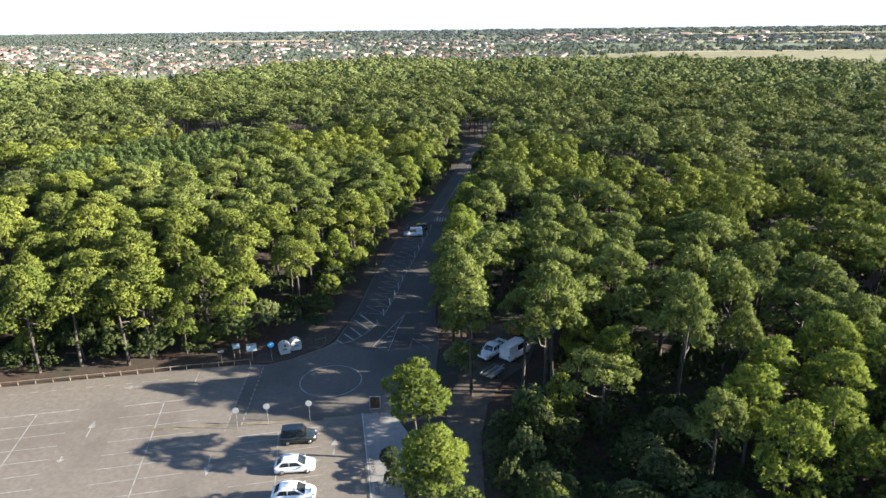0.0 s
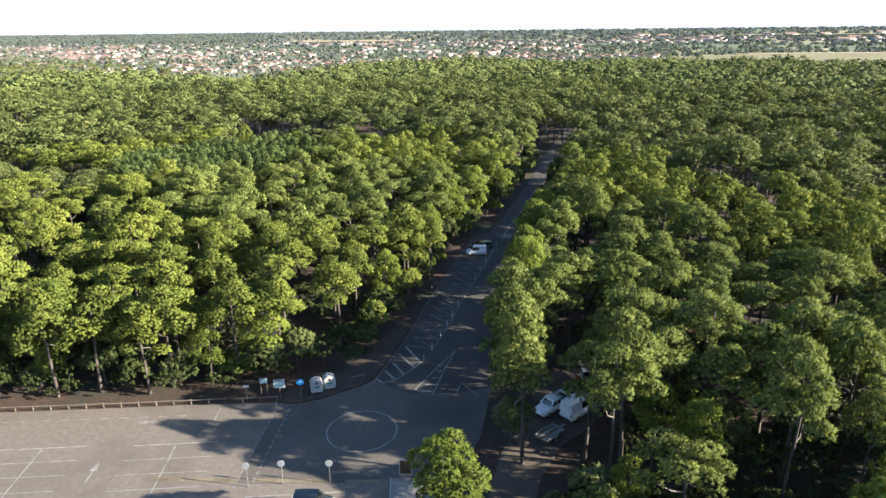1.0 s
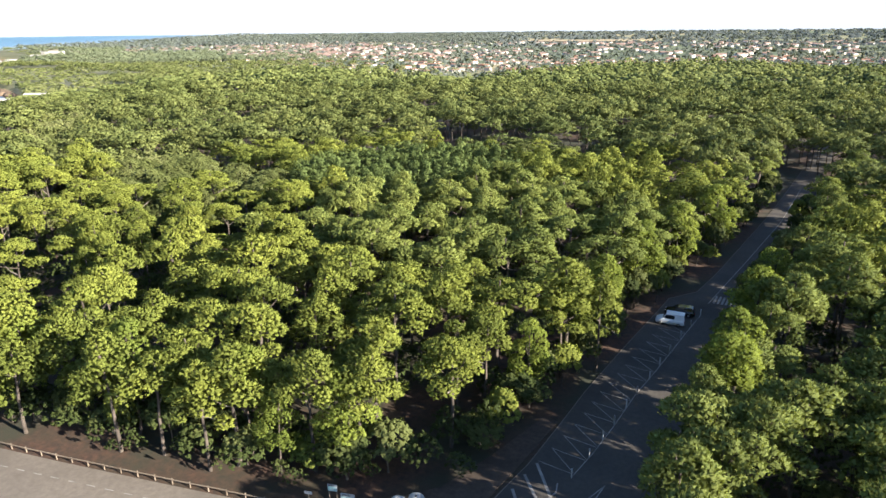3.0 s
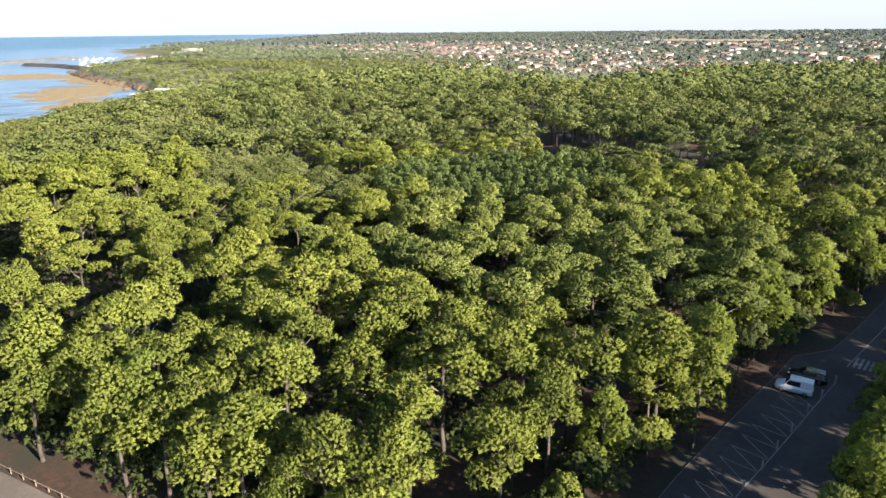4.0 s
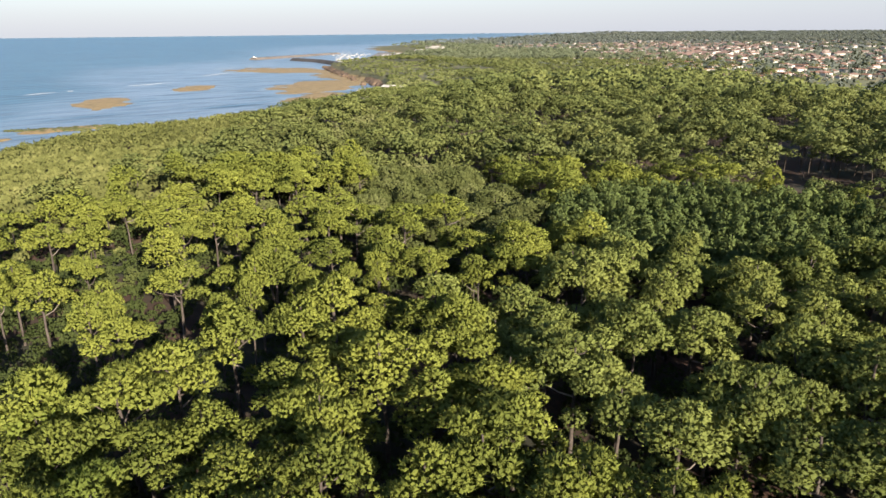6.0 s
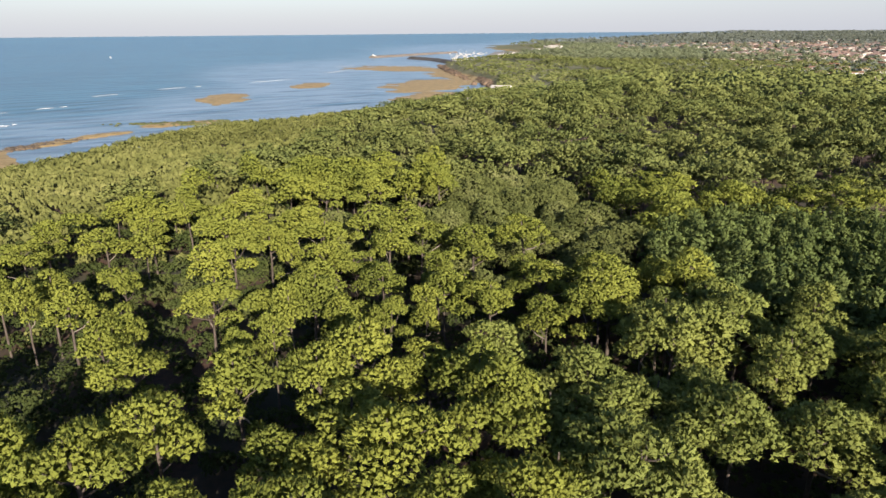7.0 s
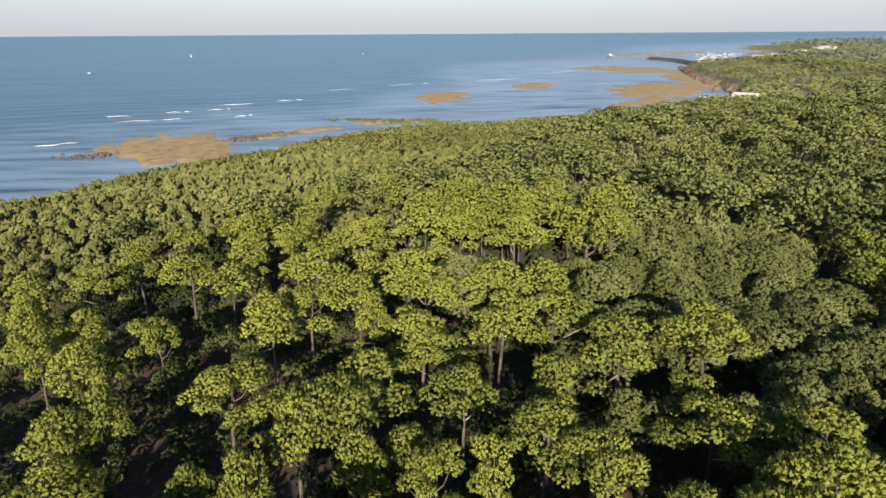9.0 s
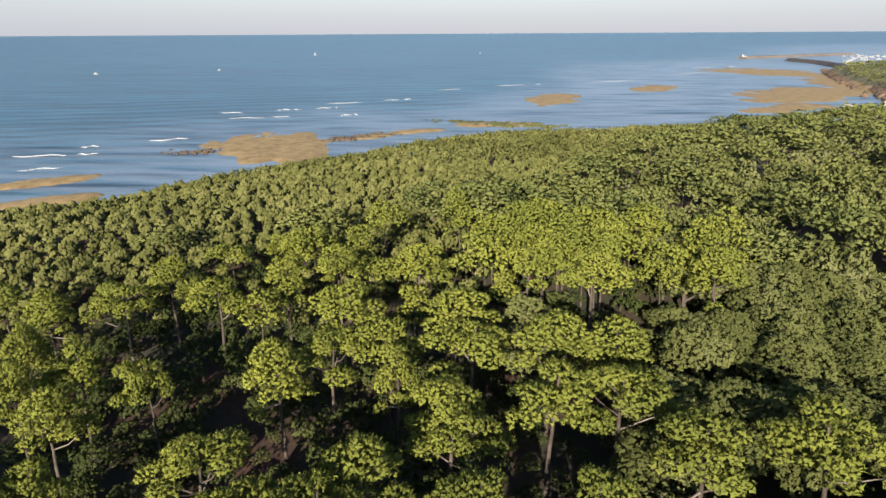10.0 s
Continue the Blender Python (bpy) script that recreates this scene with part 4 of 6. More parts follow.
def plant(kind, lod, spots, name, label, category, shrink=1.0, narrow=1.0):
    """One joined stand of trees."""
    if len(spots) == 0:
        return
    tris = []
    r = np.random.default_rng(100 + lod)
    which = r.integers(0, 8, len(spots))
    old = kind == "pine" and lod >= 2          # the old wood inland: broad flat-topped crowns
    if old:
        which = which // 2 * 2
    turn, size, wide = r.uniform(0, 6.283, len(spots)), r.uniform(*HEIGHT[kind], len(spots)), r.uniform(0.85, 1.3, len(spots)) * (1.28 if old else 1.0)
    z = land(spots[:, 0], spots[:, 1])
    size = size * (1 + (0.17 if old else 0.10) * waves(spots[:, 0], spots[:, 1], 0.055, 2.0))
    if kind in ("pine", "oak"):
        size = size * (0.42 + 0.58 * smooth(coast_distance(spots[:, 0], spots[:, 1]), 20, 160))
    for v in range(8):
        sel = which == v
        base = CROWNS[kind, lod][v]
        c, s = np.cos(turn[sel])[:, None, None], np.sin(turn[sel])[:, None, None]
        sz, wd = shrink * size[sel][:, None, None], wide[sel][:, None, None] * shrink * narrow
        X = (base[None, :, :, 0] * c - base[None, :, :, 1] * s) * wd + spots[sel, 0][:, None, None]
        Y = (base[None, :, :, 0] * s + base[None, :, :, 1] * c) * wd + spots[sel, 1][:, None, None]
        Z = base[None, :, :, 2] * sz + z[sel][:, None, None]
        NX = base[None, :, :, 3] * c - base[None, :, :, 4] * s
        NY = base[None, :, :, 3] * s + base[None, :, :, 4] * c
        tris.append(np.stack([X, Y, Z, NX, NY, np.broadcast_to(base[None, :, :, 5], NX.shape)], -1).reshape(-1, 6))
    t = np.concatenate(tris)
    # inland stands get the needle colour with haze painted in
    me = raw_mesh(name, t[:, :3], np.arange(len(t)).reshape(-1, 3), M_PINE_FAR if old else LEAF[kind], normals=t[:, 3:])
    tagged(new(name, me), label, category, kind="stuff")


NAMES = {"pine": ("pine_wood", "dense wood of green maritime pines", "pine wood"), "oak": ("oak_wood", "grey-green holm oaks among the pines", "oak wood"),
         "scrub": ("coastal_scrub", "dense pale olive-green wind-shorn coastal scrub", "scrub"), "locust": ("locust_stand", "feathery blue-green locust trees in a dense stand", "tree stand")}


# ---- single trees near the way ----
def tube(rings):
    """A tapered round limb along (x, y, z, radius) stations, as raw mesh arrays."""
    verts, faces, n = [], [], 6
    pts = [Vector(r[:3]) for r in rings]
    for i, (p, r) in enumerate(zip(pts, rings)):
        d = (pts[min(i + 1, len(pts) - 1)] - pts[max(i - 1, 0)]).normalized()
        u = d.cross(Vector((0.3, 1, 0.2))).normalized()
        v = d.cross(u)
        for k in range(n):
            a = 6.2832 * k / n
            verts.append(p + u * math.cos(a) * r[3] + v * math.sin(a) * r[3])
    for i in range(len(rings) - 1):
        for k in range(n):
            a, b = i * n + k, i * n + (k + 1) % n
            faces.append((a, b, b + n, a + n))
    return np.array([tuple(v) for v in verts]), np.array(faces)


def tree_model(kind, v, name, label, category, group, leaves=None):
    """One tree: trunk, limbs, crown."""
    r = random.Random(40 + v)
    t = thing(name, label, category, group=group)
    lean = (r.uniform(-0.5, 0.5), r.uniform(-0.5, 0.5))
    if kind == "pine":
        top, thick, first = 13.0, 0.2, 8.2
    elif kind == "young":
        top, thick, first = 12.0, 0.16, 4.6
    elif kind == "oak":
        top, thick, first = 6.0, 0.2, 2.0
    else:
        top, thick, first = 8.5, 0.12, 4.5
    rings = [(lean[0] * (z / top) ** 2 * 1.4 + r.uniform(-0.06, 0.06), lean[1] * (z / top) ** 2 * 1.4 + r.uniform(-0.06, 0.06), z, thick * (1 - 0.72 * z / top) + 0.02) for z in np.linspace(-0.15, top, 8)]
    mesh_part("trunk", raw_mesh("trunk", *tube(rings), M_BARK, True), t)
    # limbs run from the trunk into the boughs, the lowest of a pine bare and dead
    base = BOUGHS[kind][v][0]
    order = np.argsort(base[:, 2])
    chosen = [order[0], order[len(order) // 5], order[2 * len(order) // 5], order[3 * len(order) // 5], order[4 * len(order) // 5]] if kind == "pine" else [order[0], order[len(order) // 2], order[-2]]
    for i, b in enumerate(chosen):
        ex, ey, ez = base[b]
        z = max(first - 1.0, ez - r.uniform(1.2, 2.4))
        f = min(z / top, 1.0) ** 2 * 1.4
        x0, y0 = lean[0] * f, lean[1] * f
        wide = thick * 0.5
        st = [(x0, y0, z, wide)]
        for q in (0.4, 0.75, 1.12):
            st.append((x0 + (ex - x0) * q + r.uniform(-0.15, 0.15), y0 + (ey - y0) * q + r.uniform(-0.15, 0.15), z + (ez - z) * q ** 1.5 + r.uniform(-0.1, 0.15), wide * (1 - 0.78 * min(q, 1))))
        mesh_part("limb", raw_mesh("limb", *tube(st), M_DEADWOOD if kind == "pine" and i == 0 else M_BARK, True), t)
    tri = CROWNS[kind, 0][v]
    mesh_part("crown", raw_mesh("crown", tri[..., :3].reshape(-1, 3), np.arange(len(tri) * 3).reshape(-1, 3), leaves or LEAF[kind], normals=tri[..., 3:].reshape(-1, 3)), t)
    return t


def planted(model, x, y, turn, high, wide, first):
    m = Matrix.Translation((x, y, land_at(x, y))) @ Matrix.Rotation(turn, 4, "Z") @ Matrix.Diagonal((wide, wide, high, 1))
    if first:
        model.matrix_world = m
        return model
    made = copy_thing(model, m)
    made.matrix_basis = m
    return made


SINGLE = {"pine": 230, "oak": 95, "locust": 0, "scrub": 0}
TREE_TAGS = {"pine": ("pine_tree", "tall green maritime pine with a bare grey-brown trunk", "pine tree", "pines of the wood"),
             "oak": ("holm_oak", "dense grey-green holm oak among the pines", "oak tree", "oaks of the wood")}
tree_rng = random.Random(77)
rest = {}
for kind in ("pine", "oak"):
    p = places[kind]
    p = p[np.argsort(p[:, 2])]
    models = [tree_model(kind, v, *TREE_TAGS[kind]) for v in range(8)]
    dim_models = [tree_model(kind, v, "pine_tree", "tall maritime pine with darkened green needles and a bare grey trunk", "pine tree", "pines of the wood", M_PINE_DIM) for v in range(8)] if kind == "pine" else models
    used, i = set(), 0

    def next_tree(px, py, high, wide):
        # pines that stand side-lit take the needles with dimmer light painted in
        m = (dim_models if kind == "pine" and (px > 0.5 or (px > -78 and py > 120)) else models)[i % 8]
        planted(m, px, py, tree_rng.uniform(0, 6.28), high, wide, m.name not in used)
        used.add(m.name)

    for group, high in ((PINES_WEST, 1.0), (PINES_COAST, 0.96), (PINES_EAST, 1.0), (PINES_SHADE, 1.15), (PINES_TRACK, 1.08), (PINES_ROAD, 0.9), (PINES_THIN, 0.85)) if kind == "pine" else ((OAKS_WEST, 1.25), (OAKS_TRACK, 0.72)):
        for px, py, pr in group:
            s = high * tree_rng.uniform(0.93, 1.07) * ((0.48 if kind == "oak" else 1.0) if py < 66 and px > 0 else 1.0)
            next_tree(px, py, s, pr / 3.3)
            i += 1
    for px, py, _ in p[:SINGLE[kind]]:
        s = tree_rng.uniform(*HEIGHT[kind]) * (0.95 if py < 70 and 5 < px < 42 else 1.0)
        next_tree(px, py, s, tree_rng.uniform(0.98, 1.38) * (0.4 + 0.6 * s))
        i += 1
    rest[kind] = p[SINGLE[kind]:]
rest["scrub"], rest["locust"] = places["scrub"], places["locust"]
trunk_v, trunk_f = [], []
for kind in ("pine", "oak", "scrub", "locust"):
    p = rest[kind]
    for lod, (lo, hi) in enumerate(((-1, 105), (105, 185), (185, 320), (320, 1e9))):
        spots = p[(p[:, 2] > lo) & (p[:, 2] <= hi)]
        plant(kind, lod + 1, spots, *NAMES[kind], *((0.92, 0.76) if kind == "scrub" else ()))
        if kind in ("pine", "oak") and lod < 3:
            for x0, y0, _ in spots:
                z0 = land_at(x0, y0) if x0 < -90 else -0.1
                th = (8.2 if kind == "pine" else 4.5) * (0.42 + 0.58 * float(smooth(np.array(coast_distance(np.array([x0]), np.array([y0]))), 20, 160)[0]))
                v, f = tube([(x0, y0, z0, 0.17), (x0 + tree_rng.uniform(-0.4, 0.4), y0 + tree_rng.uniform(-0.4, 0.4), z0 + th * 0.6, 0.12), (x0, y0, z0 + th, 0.06)])
                trunk_f.append(f + len(trunk_v) * 18)
                trunk_v.append(v)
tagged(new("tree_trunks", raw_mesh("tree_trunks", np.concatenate(trunk_v), np.concatenate(trunk_f), M_BARK, True)), "bare grey-brown trunks of the denser wood", "tree trunks", kind="stuff")

# undergrowth on the floor of the wood
x, y = scatter(rng, 4.2, (-170, 120, 36, 260))
ok = ~(poly_mask(x, y, OPEN[0]) | poly_mask(x, y, OPEN[1])) & (line_distance(x, y, PATH_LINE) < 125) & (rng.uniform(size=len(x)) < np.where(x < -75, 0.6, 0.75)) & (kinds_at(x, y, rng) != 2)
under = np.stack([x[ok], y[ok], x[ok]], 1)
# canopy shade is painted into these leaves, so gaps stay dark
LEAF["under"], HEIGHT["under"] = M_UNDER_SHADED, (0.6, 1.5)
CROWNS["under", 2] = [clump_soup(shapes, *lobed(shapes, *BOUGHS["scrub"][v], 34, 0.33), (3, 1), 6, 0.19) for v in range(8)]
plant("under", 2, under, "undergrowth", "undergrowth beneath the pines, shade put into its dark green", "undergrowth")
# a thicket of bushes east of the track and in the glades of the west
x, y = scatter(rng, 2.5, (6, 58, 38, 68))
ok = ~poly_mask(x, y, OPEN[1]) & (x > 5.6)
x2, y2 = scatter(rng, 2.6, (-170, -78, 48, 156))
ok2 = (rng.uniform(size=len(x2)) < np.where(y2 < 86, 0.85, 0.62)) & (coast_distance(x2, y2) > 60)
x3, y3 = scatter(rng, 2.4, (-92, -24, 72, 90))
ok3 = ~poly_mask(x3, y3, OPEN[0]) & (rng.uniform(size=len(x3)) < 0.6)
thick = np.concatenate([np.stack([x[ok], y[ok], x[ok]], 1), np.stack([x2[ok2], y2[ok2], x2[ok2]], 1), np.stack([x3[ok3], y3[ok3], x3[ok3]], 1)])
plant("under", 2, thick, "thicket", "dense thicket under and between the trees, shade put into its dark green", "thicket", 0.62)

# leafy bushes along the rim of the wood
rim = []
for (ax, ay), (bx, by) in (((-80, 73.5), (-57, 77.6)), ((-57, 77.6), (-33, 82.6)), ((-33, 82.6), (-24, 88.5)), ((-20, 93), (-17, 106)), ((-17, 106), (-13.5, 134)), ((-13.5, 134), (-4, 172)), ((-4, 172), (6, 243)),
                           ((2.4, 90), (1.8, 112)), ((1.8, 112), (4.2, 150)), ((4.2, 150), (12.5, 207)), ((10.0, 63), (8.5, 45)), ((16, 74), (32, 70)), ((16, 92), (12, 98))):
    n = int(math.hypot(bx - ax, by - ay) / (4.2 if bx < -20 else 2.8))
    for i in range(n):
        t = (i + tree_rng.random()) / n
        rim.append((ax + (bx - ax) * t + tree_rng.uniform(-1.6, 0.8), ay + (by - ay) * t + tree_rng.uniform(0.2, 3.0), 0))
bush_models = []
for v in range(4):
    t = thing("bush", "leafy green bush at the rim of the wood", "bush", group="bushes along the wood")
    tri = clump_soup(shapes, *lobed(shapes, *BOUGHS["scrub"][v], 80, 0.34), (4, 1), 11, 0.14)
    mesh_part("leaves", raw_mesh("leaves", tri[..., :3].reshape(-1, 3), np.arange(len(tri) * 3).reshape(-1, 3), (M_OAK, M_PINE, M_UNDER_SHADED, M_OAK)[v], normals=tri[..., 3:].reshape(-1, 3)), t)
    mesh_part("stem", raw_mesh("stem", *tube([(0, 0, -0.1, 0.09), (0.1, 0, 1.2, 0.06), (0.3, 0.2, 2.6, 0.03)]), M_BARK, True), t)
    bush_models.append(t)
for i, (bx, by, _) in enumerate(rim):
    planted(bush_models[i % 4], bx, by, tree_rng.uniform(0, 6.28), tree_rng.uniform(0.8, 1.9), tree_rng.uniform(0.9, 1.6), i < 4)
# two young pines that stand free by the footway
youngs = [tree_model("young", v, "young_pine", "bushy bright green pine with foliage down to head height", "pine tree", "bushy pines at the rim of the wood") for v in range(5)]
RIM_PINES = [(-70, 79.0, 0.95), (-63, 80.2, 0.85), (-55.5, 81.2, 1.0), (-48, 82.8, 0.8), (-41, 83.4, 0.95), (-36.5, 82.6, 0.7), (-30.5, 86.0, 0.85), (-18.6, 106, 0.8), (-17, 117, 1.0), (-15.4, 128, 0.9), (-13.4, 143, 1.0), (-9.5, 158, 1.0), (-5, 176, 1.0),
             (2.6, 97.5, 0.8), (2.8, 106, 1.0), (3.2, 116, 0.9), (4.4, 128, 1.0), (6.0, 142, 0.9), (16, 71, 0.75), (19, 67, 0.8), (12.5, 63, 0.55)]
planted(youngs[0], -3.2, 58.4, 1.0, 11.6 / 14.2, 1.06, True)
planted(youngs[1], -1.3, 48.6, 2.2, 10.2 / 14.2, 1.14, True)
for bx, by, q in ((-6.1, 57.4, 0.55), (-5.6, 55.6, 0.62), (-5.2, 53.8, 0.55)):
    planted(bush_models[2], bx, by, by, q, 0.62, False)
for i, (bx, by, q) in enumerate(RIM_PINES):
    planted(youngs[(i + 2) % 5], bx, by, i * 1.7, q, q * tree_rng.uniform(0.9, 1.2), i < 3)
for i, (bx, by, q) in enumerate(PINES_LOW):
    planted(youngs[i % 5], bx, by, i * 2.3, tree_rng.uniform(0.86, 1.04), q / 3.2, False)

# ---- farmland, fields and town beyond the wood ----
def farmland_material():
    m = bpy.data.materials.new("patchwork_grassland")
    nt, out = nodes_of(m)
    p = nt.nodes.new("ShaderNodeBsdfPrincipled")
    pos = position(nt)
    mp = nt.nodes.new("ShaderNodeMapping")
    mp.inputs["Scale"].default_value = (0.004, 0.0025, 0.0)
    nt.links.new(pos, mp.inputs[0])
    vo = nt.nodes.new("ShaderNodeTexVoronoi")
    vo.inputs["Scale"].default_value = 1.0
    nt.links.new(mp.outputs[0], vo.inputs["Vector"])
    sep = nt.nodes.new("ShaderNodeSeparateColor")
    nt.links.new(vo.outputs["Color"], sep.inputs[0])
    col = ramp(nt, sep.outputs[0], [(0.0, (0.0474, 0.0672, 0.0237)), (0.45, (0.079, 0.0988, 0.0355)), (0.7, (0.174, 0.158, 0.0711)), (0.95, (0.284, 0.229, 0.118))])
    col = mixc(nt, spread(nt, noise_node(nt, pos, 0.03, 5.0, 0.7), 0.3, 0.8), col, (0.0553, 0.0711, 0.0277))
    nt.links.new(col, p.inputs["Base Color"])
    p.inputs["Roughness"].default_value = 0.95
    nt.links.new(p.outputs[0], out.inputs[0])
    return m


fx, fy = graded(-1500, 1500, 60, (-4800, 4800), 1.15), graded(560, 2000, 60, (560, 4800), 1.15)


def farm_height(x, y):
    edge = np.interp(x, [p[0] for p in FOREST_END], [p[1] for p in FOREST_END])
    return land(x, y) + np.where((y > edge - 40) & (coast_distance(x, y) > 25), 0.35, -3.0)


farmland = new("farmland", grid_mesh("farmland", fx, fy, farm_height, farmland_material()))
tagged(farmland, "green and straw-coloured patchwork farmland to the horizon", "farmland", kind="structure")
M_DRYGRASS = surface("dry_grass", (0.111, 0.103, 0.0435), (0.174, 0.154, 0.0751), scale=0.08, rough=0.95, bump=0.0, big=0.2, stain=0.15)
M_STUBBLE = surface("pale_stubble", (0.229, 0.174, 0.0988), (0.3, 0.245, 0.15), scale=0.1, rough=0.95, bump=0.0, stain=0.1)


def field(outline, material, label):
    f = thing("field", label, "field", kind="structure")
    part("field_surface", slab(outline, max(land_at(*q) for q in outline) + 0.9, 2.0), material, f)


field(FIELD, M_DRYGRASS, "large dry yellow-green meadow beyond the wood")
field([(300, 1125), (760, 1110), (770, 1150), (300, 1165)], M_STUBBLE, "narrow strip of pale bare soil")
field([(420, 700), (640, 690), (620, 735), (440, 745)], M_STUBBLE, "small pale stubble field by the wood")
field([(-800, 2100), (-430, 2050), (-400, 2350), (-820, 2400)], M_STUBBLE, "pale stubble field behind the town")
field([(900, 1150), (1500, 1100), (1550, 1300), (950, 1330)], M_DRYGRASS, "dry green meadow among hedgerows")
field([(-60, 800), (120, 830), (140, 900), (-40, 880)], M_DRYGRASS, "small dry meadow at the edge of town")
field([(700, 2400), (1500, 2300), (1550, 2550), (750, 2700)], M_DRYGRASS, "dry green meadow far off")

M_ROOF = surface("terracotta_tiles", (0.158, 0.0751, 0.0474), (0.261, 0.142, 0.0948), scale=1.5, rough=0.9, bump=0.2, stain=0.2)
M_ROOF2 = surface("faded_tiles", (0.19, 0.118, 0.0909), (0.284, 0.198, 0.158), scale=1.5, rough=0.9, bump=0.2, stain=0.2)
M_RENDER = surface("white_render", (0.332, 0.316, 0.292), (0.458, 0.442, 0.411), scale=0.6, rough=0.9, bump=0.0, stain=0.08)
M_PANE = surface("dark_window_glass", (0.0158, 0.0198, 0.0237), (0.0395, 0.0474, 0.0553), scale=0.5, rough=0.15, bump=0.0, spec=0.6)


def box_bm(x0, x1, y0, y1, z0, z1, bm=None):
    bm = bm or bmesh.new()
    bmesh.ops.create_cube(bm, size=1.0, matrix=Matrix.Translation(((x0 + x1) / 2, (y0 + y1) / 2, (z0 + z1) / 2)) @ Matrix.Diagonal((x1 - x0, y1 - y0, z1 - z0, 1)))
    return bm


def roof_bm(w, d, z, rise, over=0.5, hip=0.0):
    bm = bmesh.new()
    a, b = w / 2 + over, d / 2 + over
    lows = [bm.verts.new(v) for v in ((-a, -b, z), (a, -b, z), (a, b, z), (-a, b, z))]
    r0, r1 = bm.verts.new((-a + hip, 0, z + rise)), bm.verts.new((a - hip, 0, z + rise))
    for f in ((lows[0], lows[1], r1, r0), (lows[2], lows[3], r0, r1), (lows[1], lows[2], r1), (lows[3], lows[0], r0), tuple(lows[::-1])):
        bm.faces.new(f)
    return bm


def house_model(w, d, h, roof_mat, hip, name="house", label="white rendered house with a terracotta tile roof"):
    t = thing(name, label, "house", group="houses of the town")
    part("wall", box_bm(-w / 2, w / 2, -d / 2, d / 2, -1.0, h), M_RENDER, t)
    part("roof", roof_bm(w, d, h, 0.19 * d, 0.5, hip), roof_mat, t)
    for i in range(3):
        u = -w / 2 + (i + 0.5) * w / 3
        part("window", box_bm(u - 0.6, u + 0.6, -d / 2 - 0.05, -d / 2 + 0.1, h * 0.3, h * 0.3 + 1.3), M_PANE, t)
    part("door", box_bm(w / 2 - 0.1, w / 2 + 0.05, -0.5, 0.5, 0, 2.1), M_PANE, t)
    return t


house_models = [house_model(11, 8.5, 3.4, M_ROOF, 0), house_model(13, 9, 3.2, M_ROOF2, 2.5), house_model(9, 8, 5.6, M_ROOF, 2.0), house_model(15, 8, 3.3, M_ROOF, 0), house_model(10, 9, 3.1, M_ROOF2, 0)]
town_rng = random.Random(9)
spots, tries = [], 0
while len(spots) < 340 and tries < 20000:
    tries += 1
    hx, hy = town_rng.uniform(-760, 200), town_rng.uniform(545, 1150)
    if not poly_mask(np.array([hx]), np.array([hy]), TOWN)[0] or (hx > -130 and hy < 830) or hy < float(np.interp(hx, [p[0] for p in FOREST_END], [p[1] for p in FOREST_END])) + 45:
        continue
    if math.sin(hx * 0.011 + 1) * math.sin(hy * 0.013) + town_rng.random() * 1.1 < 0.15:
        continue
    if all((hx - a) ** 2 + (hy - b) ** 2 > 15 ** 2 for a, b in spots):
        spots.append((hx, hy))
for i, (hx, hy) in enumerate(spots):
    m = pose(hx, hy, land_at(hx, hy) + 0.4, 0, 0, town_rng.choice((0, 90, 180, 270)) + town_rng.uniform(-30, 30)) @ Matrix.Diagonal((*([town_rng.uniform(0.8, 1.12)] * 2), town_rng.uniform(0.68, 0.9), 1))
    if i < 5:
        house_models[i].matrix_world = m
    else:
        copy_thing(house_models[i % 5], m)
# the farther town, as one mass of houses
wall_v, wall_f, roof_v, roof_f = [], [], [], []
